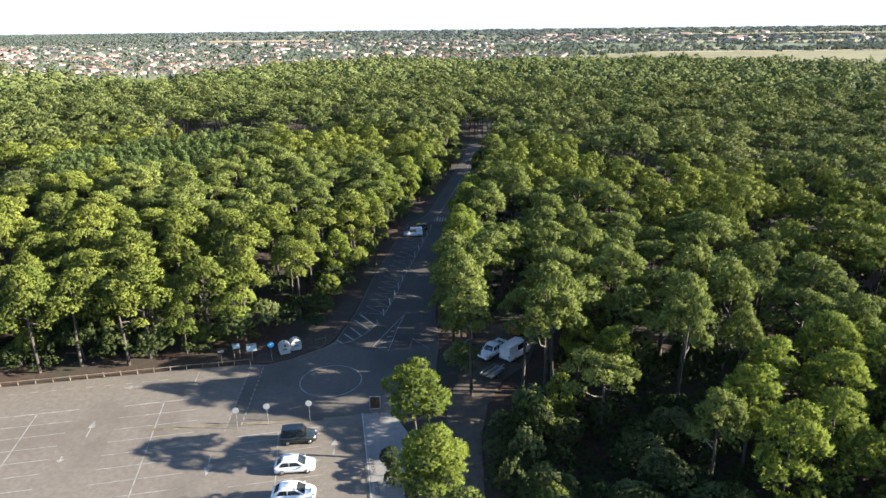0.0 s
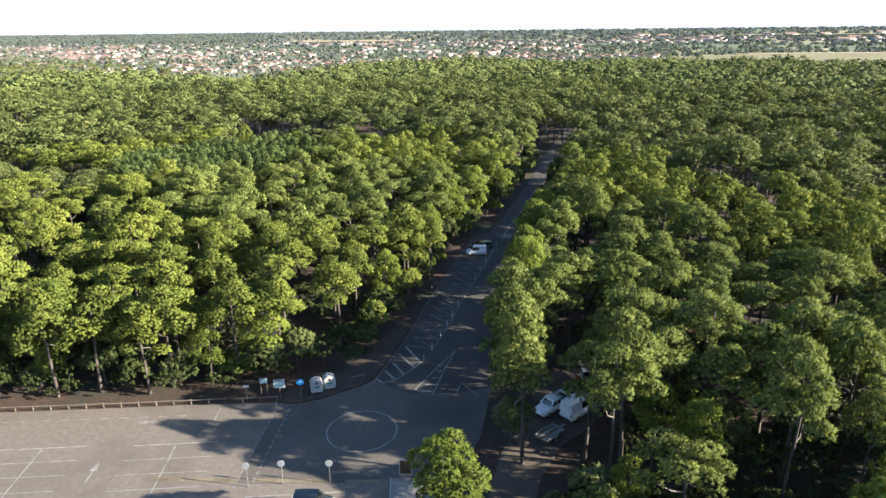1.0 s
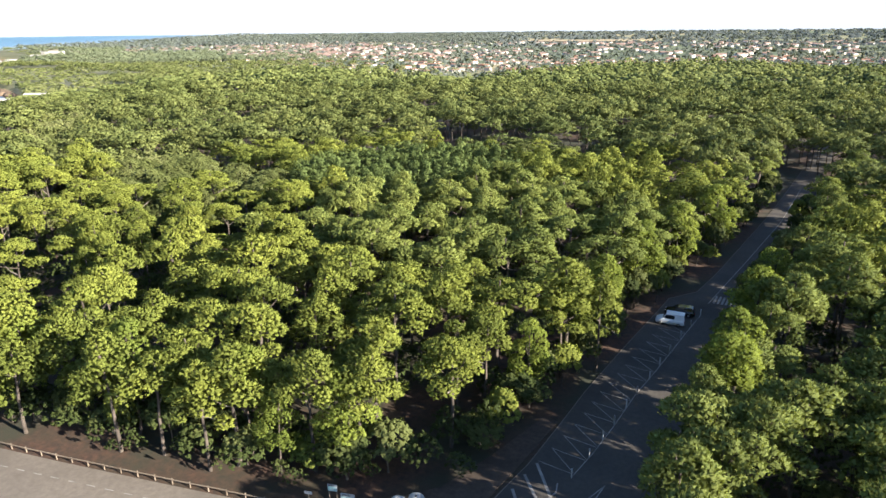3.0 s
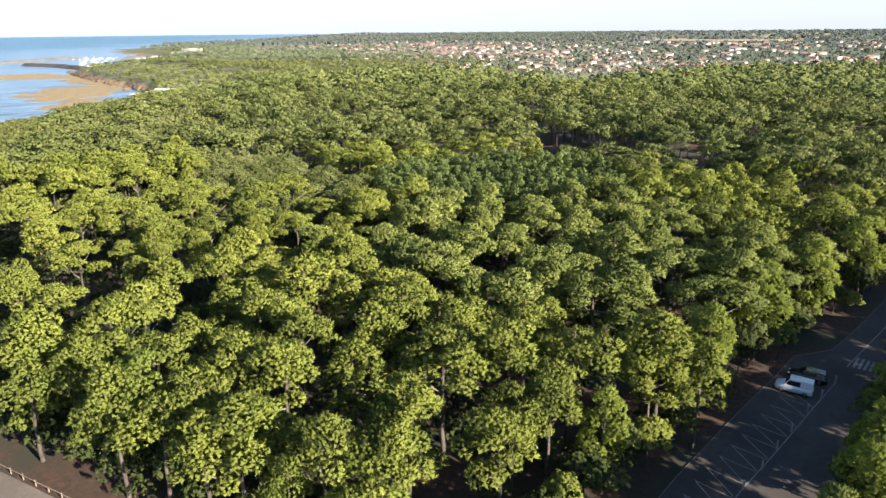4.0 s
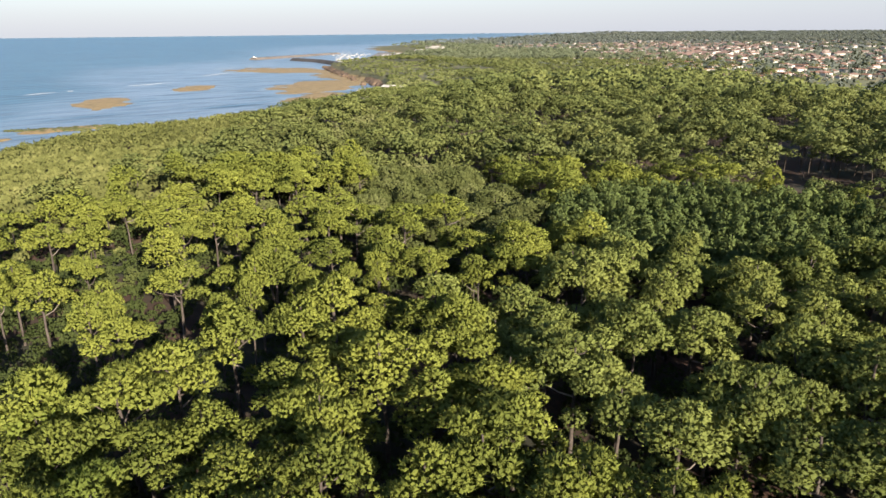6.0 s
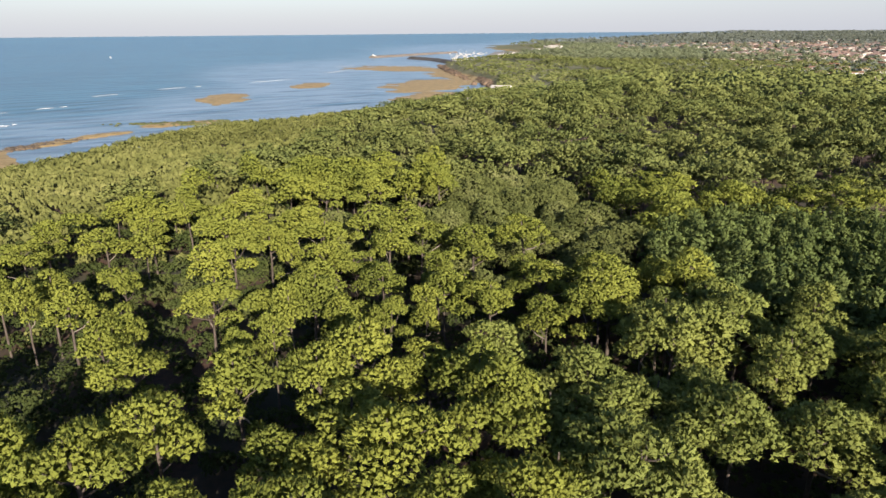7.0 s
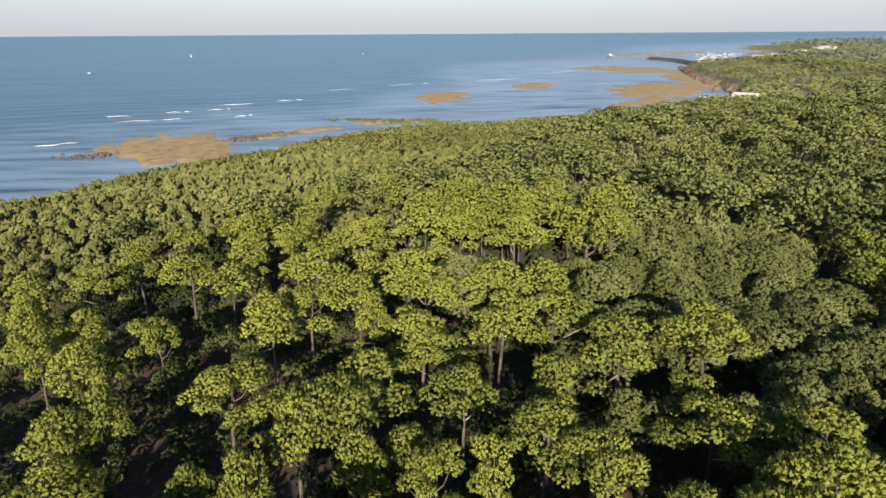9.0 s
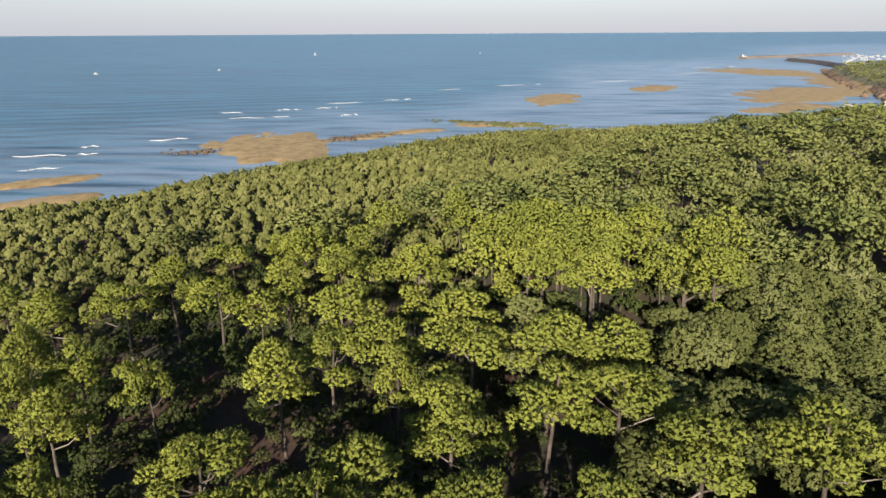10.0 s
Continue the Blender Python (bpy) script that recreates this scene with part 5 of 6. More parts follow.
for i in range(1900):
    if i >= 1300:
        a, r = radians(town_rng.uniform(121, 141)), town_rng.uniform(1130, 2150)
        if a > radians(134) and r < 1450:
            continue
        hx, hy = r * math.cos(a), r * math.sin(a)
    elif i % 3 == 0:
        hx, hy = town_rng.uniform(-1500, -500), town_rng.uniform(950, 2000)
    elif i % 3 == 1:
        hx, hy = town_rng.uniform(-600, 600), town_rng.uniform(1120, 2100)
    else:
        hx, hy = town_rng.uniform(250, 1300), town_rng.uniform(1300, 2600)
    if math.sin(hx * 0.006 + 2) * math.sin(hy * 0.005) + town_rng.random() * 1.2 < 0.3:
        continue
    if (hx > 120 and hy < 1750) or (hx > 500 and town_rng.random() < 0.55):
        continue
    w, d, h = town_rng.uniform(9, 20), town_rng.uniform(8, 11), town_rng.uniform(2.6, 4.6)
    if i < 1300 and i % 3 == 2 and town_rng.random() < 0.2:
        w, d, h = w * 2.4, d * 2, 7
    a = town_rng.uniform(0, 3.14)
    c, s, z = math.cos(a), math.sin(a), land_at(hx, hy) + 0.3

    def at(u, v, q):
        return (hx + c * u - s * v, hy + s * u + c * v, z + q)
    n = len(wall_v)
    wall_v += [at(u, v, q) for q in (0, h) for u, v in ((-w / 2, -d / 2), (w / 2, -d / 2), (w / 2, d / 2), (-w / 2, d / 2))]
    wall_f += [(n + k, n + (k + 1) % 4, n + 4 + (k + 1) % 4, n + 4 + k) for k in range(4)]
    n = len(roof_v)
    roof_v += [at(-w / 2 - 0.4, -d / 2 - 0.4, h), at(w / 2 + 0.4, -d / 2 - 0.4, h), at(w / 2 + 0.4, d / 2 + 0.4, h), at(-w / 2 - 0.4, d / 2 + 0.4, h), at(-w / 2 - 0.4, 0, h + 0.2 * d), at(w / 2 + 0.4, 0, h + 0.2 * d)]
    roof_f += [(n, n + 1, n + 5, n + 4), (n + 2, n + 3, n + 4, n + 5), (n + 1, n + 2, n + 5, n + 5), (n + 3, n, n + 4, n + 4)][:2]
both = raw_mesh("far_town", np.array(wall_v + roof_v), np.array(wall_f + [tuple(k + len(wall_v) for k in f) for f in roof_f]), M_RENDER)
both.materials.append(M_ROOF2)
both.polygons.foreach_set("material_index", np.array([0] * len(wall_f) + [1] * len(roof_f), np.int32))
tagged(new("far_town", both), "distant white houses with pale tile roofs", "town", kind="stuff")

# hedgerows and small woods over the farmland
hr = np.random.default_rng(21)
n = 26000
r = 560 * (4700 / 560) ** hr.uniform(size=n)
a = hr.uniform(radians(40), radians(172), n)
hx, hy = r * np.cos(a), r * np.sin(a)
edge = np.interp(hx, [p[0] for p in FOREST_END], [p[1] for p in FOREST_END])
inside_field = poly_mask(hx, hy, FIELD) | poly_mask(hx, hy, [(-800, 2100), (-430, 2050), (-400, 2350), (-820, 2400)]) | poly_mask(hx, hy, [(900, 1150), (1500, 1100), (1550, 1300), (950, 1330)]) | poly_mask(hx, hy, [(700, 2400), (1500, 2300), (1550, 2550), (750, 2700)])
rows_of = np.sin(hx * 0.012 + 0.6 * np.sin(hy * 0.004)) * np.sin(hy * 0.017 + np.sin(hx * 0.005)) + hr.normal(size=n) * 0.35
in_town = poly_mask(hx, hy, TOWN) & (r < 1500)
ok = (hy > edge - 20) & ~inside_field & (coast_distance(hx, hy) > 40) & np.where(in_town, hr.uniform(size=n) < 0.55, rows_of > -0.15 - 0.35 * smooth(r, 1500, 3500))
ok |= (hy > edge - 20) & (hy < edge + 25) & ~poly_mask(hx, hy, FIELD) & (coast_distance(hx, hy) > 40)
hx, hy, r = hx[ok], hy[ok], r[ok]
# a row of trees along the far side of the meadow
row = np.arange(190, 900, 6.5)
row = row[hr.uniform(size=len(row)) < 0.8]
hx, hy = np.append(hx, row), np.append(hy, np.interp(row, [150, 330, 760, 900], [975, 1180, 1165, 1150]) + hr.normal(size=len(row)) * 2)
r = np.hypot(hx, hy)
k = len(hx)
wide = np.clip(r * 0.0029, 2.2, 14) * hr.uniform(0.7, 1.5, k)
tall = np.clip(3.2 + r * 0.0010, 3.6, 6) * hr.uniform(0.6, 1.3, k)
cen = np.stack([hx, hy, land(hx, hy) + tall * 0.25], 1)
per = 10
d = hr.normal(size=(k, per, 3))
d /= np.linalg.norm(d, axis=2, keepdims=True)
d[..., 2] = np.abs(d[..., 2])
pts = cen[:, None, :] + d * np.stack([wide, wide, tall * 0.8], 1)[:, None, :]
nn = d + hr.normal(size=d.shape) * 0.35
nn /= np.linalg.norm(nn, axis=2, keepdims=True)
ta = np.cross(nn, hr.normal(size=d.shape))
ta /= np.linalg.norm(ta, axis=2, keepdims=True)
tb = np.cross(nn, ta)
sz = (np.minimum(wide, tall * 1.2) * 0.75)[:, None, None]
tri = np.stack([pts + ta * sz, pts - ta * sz * 0.5 + tb * sz * 0.8, pts - ta * sz * 0.5 - tb * sz * 0.8], 2).reshape(-1, 3)
# normals turned up to flatten the shading, in place of haze
up_soft = np.repeat((d * 0.4 + np.array([0.12, 0.0, 0.6])).reshape(-1, 3), 3, 0)
for near, leaves, label in ((True, M_FARWOOD_HAZE, "green hedgerows and small woods over the farmland, haze in their colour"), (False, M_HAZEWOOD, "woods and hedges at the horizon, blue haze in their colour")):
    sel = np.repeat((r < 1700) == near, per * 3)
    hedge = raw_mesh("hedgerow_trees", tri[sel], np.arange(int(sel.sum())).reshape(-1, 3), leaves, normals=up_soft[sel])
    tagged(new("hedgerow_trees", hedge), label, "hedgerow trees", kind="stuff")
# low heath and woods on the headland towards the harbour
n = 30000
t = hr.uniform(size=n)
r = 430 * (4300 / 430) ** t
a = hr.uniform(radians(112), radians(164), n)
hx, hy = r * np.cos(a), r * np.sin(a)
cd = coast_distance(hx, hy)
edge = np.interp(hx, [p[0] for p in FOREST_END], [p[1] for p in FOREST_END])
ok = (cd > 6) & (((hx < -388) & (hy > 288)) | (hx < -280) & (hy > edge - 30)) & ((hx + hr.normal(size=n) * 110 < -1.1 * hy + 260) | (r > 1700)) & (np.hypot(hx + 447, hy - 318) > 14) & ~((hx < -945) & (cd < 28)) & (np.abs(hy - 0.9 * (-hx) + 60 + 25 * np.sin(hx * 0.02)) > 3)
ok &= ~((r > 1130) & (a < radians(141)) & (r < 2300) & ((a < radians(134)) | (r > 1450)) & (hr.uniform(size=n) < 0.8))
hx, hy, r, cd = hx[ok], hy[ok], r[ok], cd[ok]
spots_h = np.stack([hx, hy, r], 1)
LEAF["heath"], HEIGHT["heath"] = M_OAK, (0.4, 0.65)
# woods towards and past the harbour carry the haze in their leaf colour
LEAF["afar"], HEIGHT["afar"] = M_FARWOOD_HAZE, (0.42, 0.6)
LEAF["head"], HEIGHT["head"] = M_OAK, (0.42, 0.6)
LEAF["hazy"], HEIGHT["hazy"] = M_MIDWOOD_HAZE, (0.42, 0.6)
for lod in range(5):
    CROWNS["hazy", lod] = CROWNS["pine", lod]
    CROWNS["heath", lod], CROWNS["head", lod], CROWNS["afar", lod] = CROWNS["scrub", lod], CROWNS["pine", lod], CROWNS["pine", lod]
low = (cd < 75 + 60 * waves(hx, hy, 0.013, 6.0)) | ((r < 900) & (waves(hx, hy, 0.03, 2.0) + hr.normal(size=len(hx)) * 0.5 > 0.1))
plant("heath", 4, spots_h[low & (r < 1000)], "headland_heath", "low olive-green heath on the rocky headland", "heath", 1.25)
plant("heath", 4, spots_h[low & (r >= 1000)], "headland_heath", "low olive-green heath towards the harbour", "heath", 1.8)
plant("head", 4, spots_h[~low & (r < 1000)], "headland_wood", "low green pine wood on the headland", "pine wood", 1.0)
plant("hazy", 4, spots_h[~low & (r >= 1000) & (r < 1900)], "harbour_wood", "low green pine wood above the harbour, haze in its colour", "pine wood", 1.35)
plant("afar", 4, spots_h[~low & (r >= 1900)], "headland_wood", "low green pine wood behind the harbour, haze in its colour", "pine wood", 1.45)

# ---- shore and harbour ----
M_FOAM = surface("sea_foam", (0.3, 0.324, 0.348), (0.521, 0.537, 0.545), scale=0.5, rough=0.8, bump=0.2, stain=0.1)
M_ROCK = surface("dark_shore_rock", (0.0355, 0.0277, 0.0221), (0.134, 0.103, 0.0711), scale=0.6, rough=0.9, bump=0.5, stain=0.3)
M_WEED = surface("green_weed_rock", (0.0395, 0.0474, 0.0158), (0.111, 0.118, 0.0395), scale=0.6, rough=0.9, bump=0.5, stain=0.3)
M_STONE = surface("harbour_stone", (0.103, 0.0909, 0.079), (0.182, 0.162, 0.142), scale=0.3, rough=0.9, bump=0.2, stain=0.2)
M_HULL = surface("white_hull", (0.269, 0.276, 0.284), (0.379, 0.387, 0.395), scale=0.6, rough=0.3, bump=0.0, stain=0.05)
wave_rng = random.Random(3)


def breaker(points, width, high):
    """A low crest of foam along a line, ragged and tapering to its ends."""
    w = thing("breaking_wave", "white foaming crest of a low breaking wave", "wave", group="waves off the beach")
    bm = bmesh.new()
    n, rows = 26, []
    for i in range(n + 1):
        t = i / n
        x = points[0][0] + (points[1][0] - points[0][0]) * t
        y = points[0][1] + (points[1][1] - points[0][1]) * t
        dx, dy = points[1][0] - points[0][0], points[1][1] - points[0][1]
        l = math.hypot(dx, dy)
        nx, ny = -dy / l, dx / l
        k = math.sin(math.pi * t) ** 0.5
        wv = 1.2 * math.sin(t * 9 + points[0][0]) + wave_rng.uniform(-0.3, 0.3)
        a, b = width * k * wave_rng.uniform(0.5, 1.0) + 0.05, width * k * wave_rng.uniform(0.4, 1.3) + 0.05
        rows.append([bm.verts.new((x + nx * (wv + o), y + ny * (wv + o), SEA + z)) for o, z in ((a, 0.02), (0, high * k + 0.03), (-b * 0.4, high * 0.6 * k + 0.03), (-b, 0.02))])
    for p, q in zip(rows, rows[1:]):
        for k in range(3):
            bm.faces.new((p[k], q[k], q[k + 1], p[k + 1]))
    bmesh.ops.recalc_face_normals(bm, faces=bm.faces)
    part("foam", bm, M_FOAM, w)


for p, q, w in (((-306, -93), (-317, -61), 1.2), ((-280, -69), (-289, -55), 0.9), ((-463, -76), (-465, -57), 1.6), ((-436, -58), (-447, -24), 1.6), ((-522, -23), (-536, 5), 2.2), ((-548, 12), (-560, 30), 2.0),
                ((-480, -45), (-486, -30), 1.6), ((-330, -80), (-334, -73), 0.9), ((-492, -22), (-498, -8), 1.8), ((-690, 90), (-712, 130), 2.4), ((-740, 180), (-765, 230), 2.6), ((-455, 5), (-462, 14), 1.0), ((-860, 280), (-905, 330), 3.0),
                ((-350, -58), (-362, -42), 0.6), ((-640, 40), (-655, 62), 1.6), ((-1000, 330), (-1040, 400), 3.0)):
    mx, my = q[0] - p[0], q[1] - p[1]
    at = 0.0
    while at < 0.95:
        run = wave_rng.uniform(0.55, 1.0)
        side = wave_rng.uniform(-1.5, 1.5)
        breaker(((p[0] + mx * at + side, p[1] + my * at), (p[0] + mx * min(at + run, 1) + side, p[1] + my * min(at + run, 1))), w * wave_rng.uniform(0.4, 0.95), 0.3)
        at += run + wave_rng.uniform(0.02, 0.25)


def rock_field(cx, cy, a, b, turn, count, size, material, name, label, tall=0.45):
    """Scattered low boulders, joined."""
    r = np.random.default_rng(int(abs(cx)))
    bm = bmesh.new()
    bmesh.ops.create_icosphere(bm, subdivisions=1, radius=1.0)
    base = np.array([tuple(v.co) for v in bm.verts])
    tri = np.array([[v.index for v in f.verts] for f in bm.faces])
    bm.free()
    vs, fs = [], []
    for i in range(count):
        u, v = r.normal() * 0.45 * a, r.normal() * 0.45 * b
        c, s = math.cos(radians(turn)), math.sin(radians(turn))
        k = size * r.uniform(0.4, 1.5)
        vs.append(base * np.array([k * r.uniform(0.8, 2.0), k * r.uniform(0.8, 2.0), k * tall]) * r.uniform(0.8, 1.2, (len(base), 1)) + np.array([cx + c * u - s * v, cy + s * u + c * v, SEA + 0.15]))
        fs.append(tri + i * len(base))
    tagged(new(name, raw_mesh(name, np.concatenate(vs), np.concatenate(fs), material)), label, "rocks", kind="stuff")


rock_field(-367, 34, 26, 7, 135, 130, 0.9, M_ROCK, "dark_rocks", "dark wet rocks along the sand")
rock_field(-424, 105, 34, 9, 75, 260, 1.2, M_WEED, "weedy_rocks", "green weed-covered rocks in the shallows")
rock_field(-324, -22, 13, 9, 120, 90, 0.6, M_ROCK, "shallow_rocks", "small rocks in the shallow water")
M_CLIFF = surface("brown_cliff_rock", (0.030, 0.021, 0.016), (0.175, 0.125, 0.085), scale=0.22, rough=0.95, bump=0.5, stain=0.3)
rock_field(-625, 393, 95, 4, 160, 420, 1.9, M_CLIFF, "cliff_rocks", "brown broken rock face under the headland", 1.5)
rock_field(-800, 432, 135, 5, 163, 380, 2.2, M_CLIFF, "cliff_rocks_far", "dark brown broken rocks along the headland", 1.2)
rock_field(-372, 40, 16, 6, 135, 150, 0.9, M_ROCK, "black_rocks", "black wet rocks at the foot of the scrub")


def pole_bm(r, h, x=0.0, y=0.0, z=0.0, seg=12):
    bm = bmesh.new()
    bmesh.ops.create_cone(bm, cap_ends=True, segments=seg, radius1=r, radius2=r, depth=h, matrix=Matrix.Translation((x, y, z + h / 2)))
    return bm


def breakwater(points, width, top, label, material):
    b = thing("breakwater", label, "breakwater", group="harbour walls")
    bm = bmesh.new()
    rows, n = [], len(points)
    for i, (x, y) in enumerate(points):
        ax, ay = points[max(i - 1, 0)]
        cx, cy = points[min(i + 1, n - 1)]
        l = math.hypot(cx - ax, cy - ay)
        nx, ny = -(cy - ay) / l, (cx - ax) / l
        rows.append([bm.verts.new((x + nx * o * width, y + ny * o * width, z)) for o, z in ((1.6, SEA - 1), (0.6, top), (-0.6, top), (-1.6, SEA - 1))])
    for p, q in zip(rows, rows[1:]):
        for k in range(3):
            bm.faces.new((p[k], q[k], q[k + 1], p[k + 1]))
    for e in (rows[0], rows[-1]):
        bm.faces.new(e)
    bmesh.ops.recalc_face_normals(bm, faces=bm.faces)
    part("mound", bm, material, b)
    return b


M_DARKSTONE = surface("dark_wet_stone", (0.035, 0.032, 0.03), (0.085, 0.078, 0.07), scale=0.3, rough=0.9, bump=0.3, stain=0.3)
M_QUAY = surface("pale_quay_concrete", (0.12, 0.112, 0.108), (0.22, 0.21, 0.20), scale=0.12, rough=0.9, bump=0.0, stain=0.2)
breakwater([(-1310, 484), (-1348, 545), (-1388, 596), (-1440, 662), (-1490, 740)], 8, -3.2, "long pale stone harbour mole with a light at its head", M_STONE)
breakwater([(-1218, 533), (-1122, 541), (-1050, 531), (-985, 520)], 8, -2.6, "dark stone inner mole of the harbour", M_DARKSTONE)
quay = thing("quay", "pale harbour quay crowded with boats", "quay", kind="structure")
part("quay_surface", slab([(-980, 527), (-1036, 556), (-1182, 668), (-1420, 812), (-1404, 846), (-1166, 700), (-1020, 588), (-970, 552)], -3.2, 5), M_QUAY, quay)
light_house = thing("harbour_light", "small white harbour light on the mole's head", "beacon")
part("tower", pole_bm(1.6, 3.2, -1312, 486, -3.3, 10), M_HULL, light_house)
part("base", box_bm(-1316, -1306, 483, 490, -3.3, -2.2), M_HULL, light_house)


def hull_bm(l, w, h):
    bm = bmesh.new()
    rows = []
    for u, k in ((-0.5, 0.75), (-0.25, 1.0), (0.1, 1.0), (0.35, 0.6), (0.5, 0.04)):
        rows.append([bm.verts.new((u * l, s * k * w / 2 * f, z)) for s, f, z in ((-1, 1, h), (-1, 0.7, -0.2), (1, 0.7, -0.2), (1, 1, h))])
    for p, q in zip(rows, rows[1:]):
        for k in range(4):
            bm.faces.new((p[k], q[k], q[(k + 1) % 4], p[(k + 1) % 4]))
    bm.faces.new(rows[0])
    bm.faces.new(rows[-1])
    bmesh.ops.recalc_face_normals(bm, faces=bm.faces)
    return bm


def boat_model(label, group, mast=12.0, sail=False):
    b = thing("sailing_boat" if mast else "motor_boat", label, "boat", group=group)
    part("hull", hull_bm(9.0, 3.0, 1.3), M_HULL, b)
    part("cabin", box_bm(-1.5, 1.8, -0.9, 0.9, 1.28, 2.3 if mast else 3.0), M_HULL, b)
    if mast:
        part("mast", box_bm(0.46, 0.58, -0.06, 0.06, 1.0, mast), M_HULL, b)
        part("boom", box_bm(-3.4, 0.4, -0.1, 0.1, 2.6, 2.85), M_HULL, b)
    if sail:
        bm = bmesh.new()
        for off in (0.0, 0.06):
            bm.verts.new((0.38, off, 2.9)), bm.verts.new((-3.3, off, 2.9)), bm.verts.new((0.38, off, mast - 0.4))
        bm.verts.ensure_lookup_table()
        v = bm.verts
        for f in ((v[0], v[1], v[2]), (v[5], v[4], v[3]), (v[0], v[3], v[4], v[1]), (v[1], v[4], v[5], v[2]), (v[2], v[5], v[3], v[0])):
            bm.faces.new(f)
        part("sail", bm, M_HULL, b, "raised white sail")
    return b


boat_rng = random.Random(6)
moored = boat_model("white yacht with a bare mast moored in the harbour", "yachts in the harbour", 14)
moored.matrix_world = pose(-1130, 600, SEA)
for i in range(64):
    t = boat_rng.random()
    out = boat_rng.uniform(4, 22 + 75 * t)
    copy_thing(moored, pose(-1050 - 390 * t - 0.52 * out, 562 + 246 * t - 0.85 * out, SEA, 0, 0, boat_rng.choice((40, 130, 220)) + boat_rng.uniform(-8, 8)) @ Matrix.Scale(boat_rng.uniform(0.6, 0.9), 4))
under_sail = boat_model("small white yacht under sail on open water", "yachts at sea", 13, True)
under_sail.matrix_world = pose(-1519, -355, SEA + 0.1, 0, 0, 70) @ Matrix.Scale(0.65, 4)
copy_thing(under_sail, pose(-1612, 3, SEA + 0.2, 0, 0, 110) @ Matrix.Scale(0.65, 4))
launch = boat_model("small white motor boat out at sea", "launches at sea", 0)
launch.matrix_world = pose(-842, -419, SEA, 0, 0, 80) @ Matrix.Scale(0.7, 4)
copy_thing(launch, pose(-931, -299, SEA, 0, 0, 95) @ Matrix.Scale(0.7, 4))
villa = house_model(14, 7, 2.6, M_RENDER, 0, "coastal_house", "low white house with a pale roof above the shore")
villa.matrix_world = pose(-447, 318, land_at(-447, 318) + 0.6, 0, 0, 40)
hut = thing("beach_hut", "long low white-roofed hut at the wood's edge above the shore", "hut")
hut.matrix_world = pose(-415, 284, land_at(-415, 284) + 3.5, 0, 0, 40)
part("wall", box_bm(-8, 8, -4, 4, -4, 2.2), M_RENDER, hut)
part("roof", roof_bm(16, 8, 2.2, 1.1, 0.5), M_RENDER, hut)
for hx, hy, w in ((-1250, 853, 46), (-1215, 850, 24), (-1050, 700, 22), (-1085, 655, 26), (-1150, 720, 30)):
    b = house_model(w * 0.62, 9, 4.6, M_RENDER, 0, "harbour_building", "long white harbour building with a pale roof")
    b.matrix_world = pose(hx, hy, max(land_at(hx, hy), -4.6) + 2.0, 0, 0, 30)

# ---- things on the car park ----
M_WHITECAR = surface("white_car_paint", (0.60, 0.62, 0.64), (0.66, 0.68, 0.70), scale=0.8, rough=0.25, bump=0.0, stain=0.04, coat=0.6, spec=0.5)
M_BLACKCAR = surface("dark_green_car_paint", (0.00948, 0.0126, 0.0111), (0.0174, 0.0221, 0.0198), scale=0.8, rough=0.25, bump=0.0, stain=0.1, coat=0.6, spec=0.5)
M_GLASS = surface("tinted_glass", (0.0118, 0.0142, 0.0158), (0.0237, 0.0269, 0.03), scale=0.4, rough=0.06, bump=0.0, stain=0.0, spec=0.7)
M_TYRE = surface("black_rubber", (0.0118, 0.0118, 0.0118), (0.0277, 0.0277, 0.0277), scale=8, rough=0.9, bump=0.1)
M_ALLOY = surface("grey_alloy", (0.276, 0.276, 0.284), (0.395, 0.395, 0.395), scale=4, rough=0.35, bump=0.0, metal=0.8)
M_LAMP = surface("clear_lamp", (0.435, 0.442, 0.458), (0.593, 0.6, 0.616), scale=4, rough=0.1, bump=0.0, spec=0.7)
M_TAIL = surface("red_lamp", (0.198, 0.0079, 0.0079), (0.3, 0.0158, 0.0158), scale=4, rough=0.2, bump=0.0)
M_PLASTIC = surface("dark_plastic", (0.0158, 0.0158, 0.0174), (0.0395, 0.0395, 0.0411), scale=4, rough=0.6, bump=0.05)
M_ORANGE = surface("orange_red_paint", (0.332, 0.0355, 0.0118), (0.458, 0.0711, 0.0237), scale=3, rough=0.45, bump=0.05)
M_STEEL = surface("galvanised_steel", (0.253, 0.261, 0.269), (0.379, 0.387, 0.395), scale=5, rough=0.45, bump=0.05, metal=0.7)
M_WOOD = surface("weathered_wood", (0.103, 0.079, 0.0592), (0.237, 0.194, 0.15), scale=5, rough=0.9, bump=0.4, stain=0.2)
M_BIN = surface("off_white_plastic", (0.33, 0.32, 0.295), (0.42, 0.405, 0.38), scale=1.5, rough=0.7, bump=0.05, stain=0.2)
M_TEAL = surface("teal_plastic", (0.0237, 0.174, 0.158), (0.0474, 0.269, 0.245), scale=2, rough=0.5, bump=0.0)
M_BLUESIGN = surface("blue_sign_face", (0.0079, 0.126, 0.332), (0.0158, 0.174, 0.435), scale=2, rough=0.4, bump=0.0, stain=0.0)
M_WHITESIGN = surface("white_sign_face", (0.28, 0.285, 0.285), (0.36, 0.365, 0.365), scale=2, rough=0.4, bump=0.0, stain=0.05)
M_MAPFACE = surface("map_print", (0.142, 0.332, 0.332), (0.49, 0.553, 0.521), scale=3.5, rough=0.4, bump=0.0, stain=0.0)
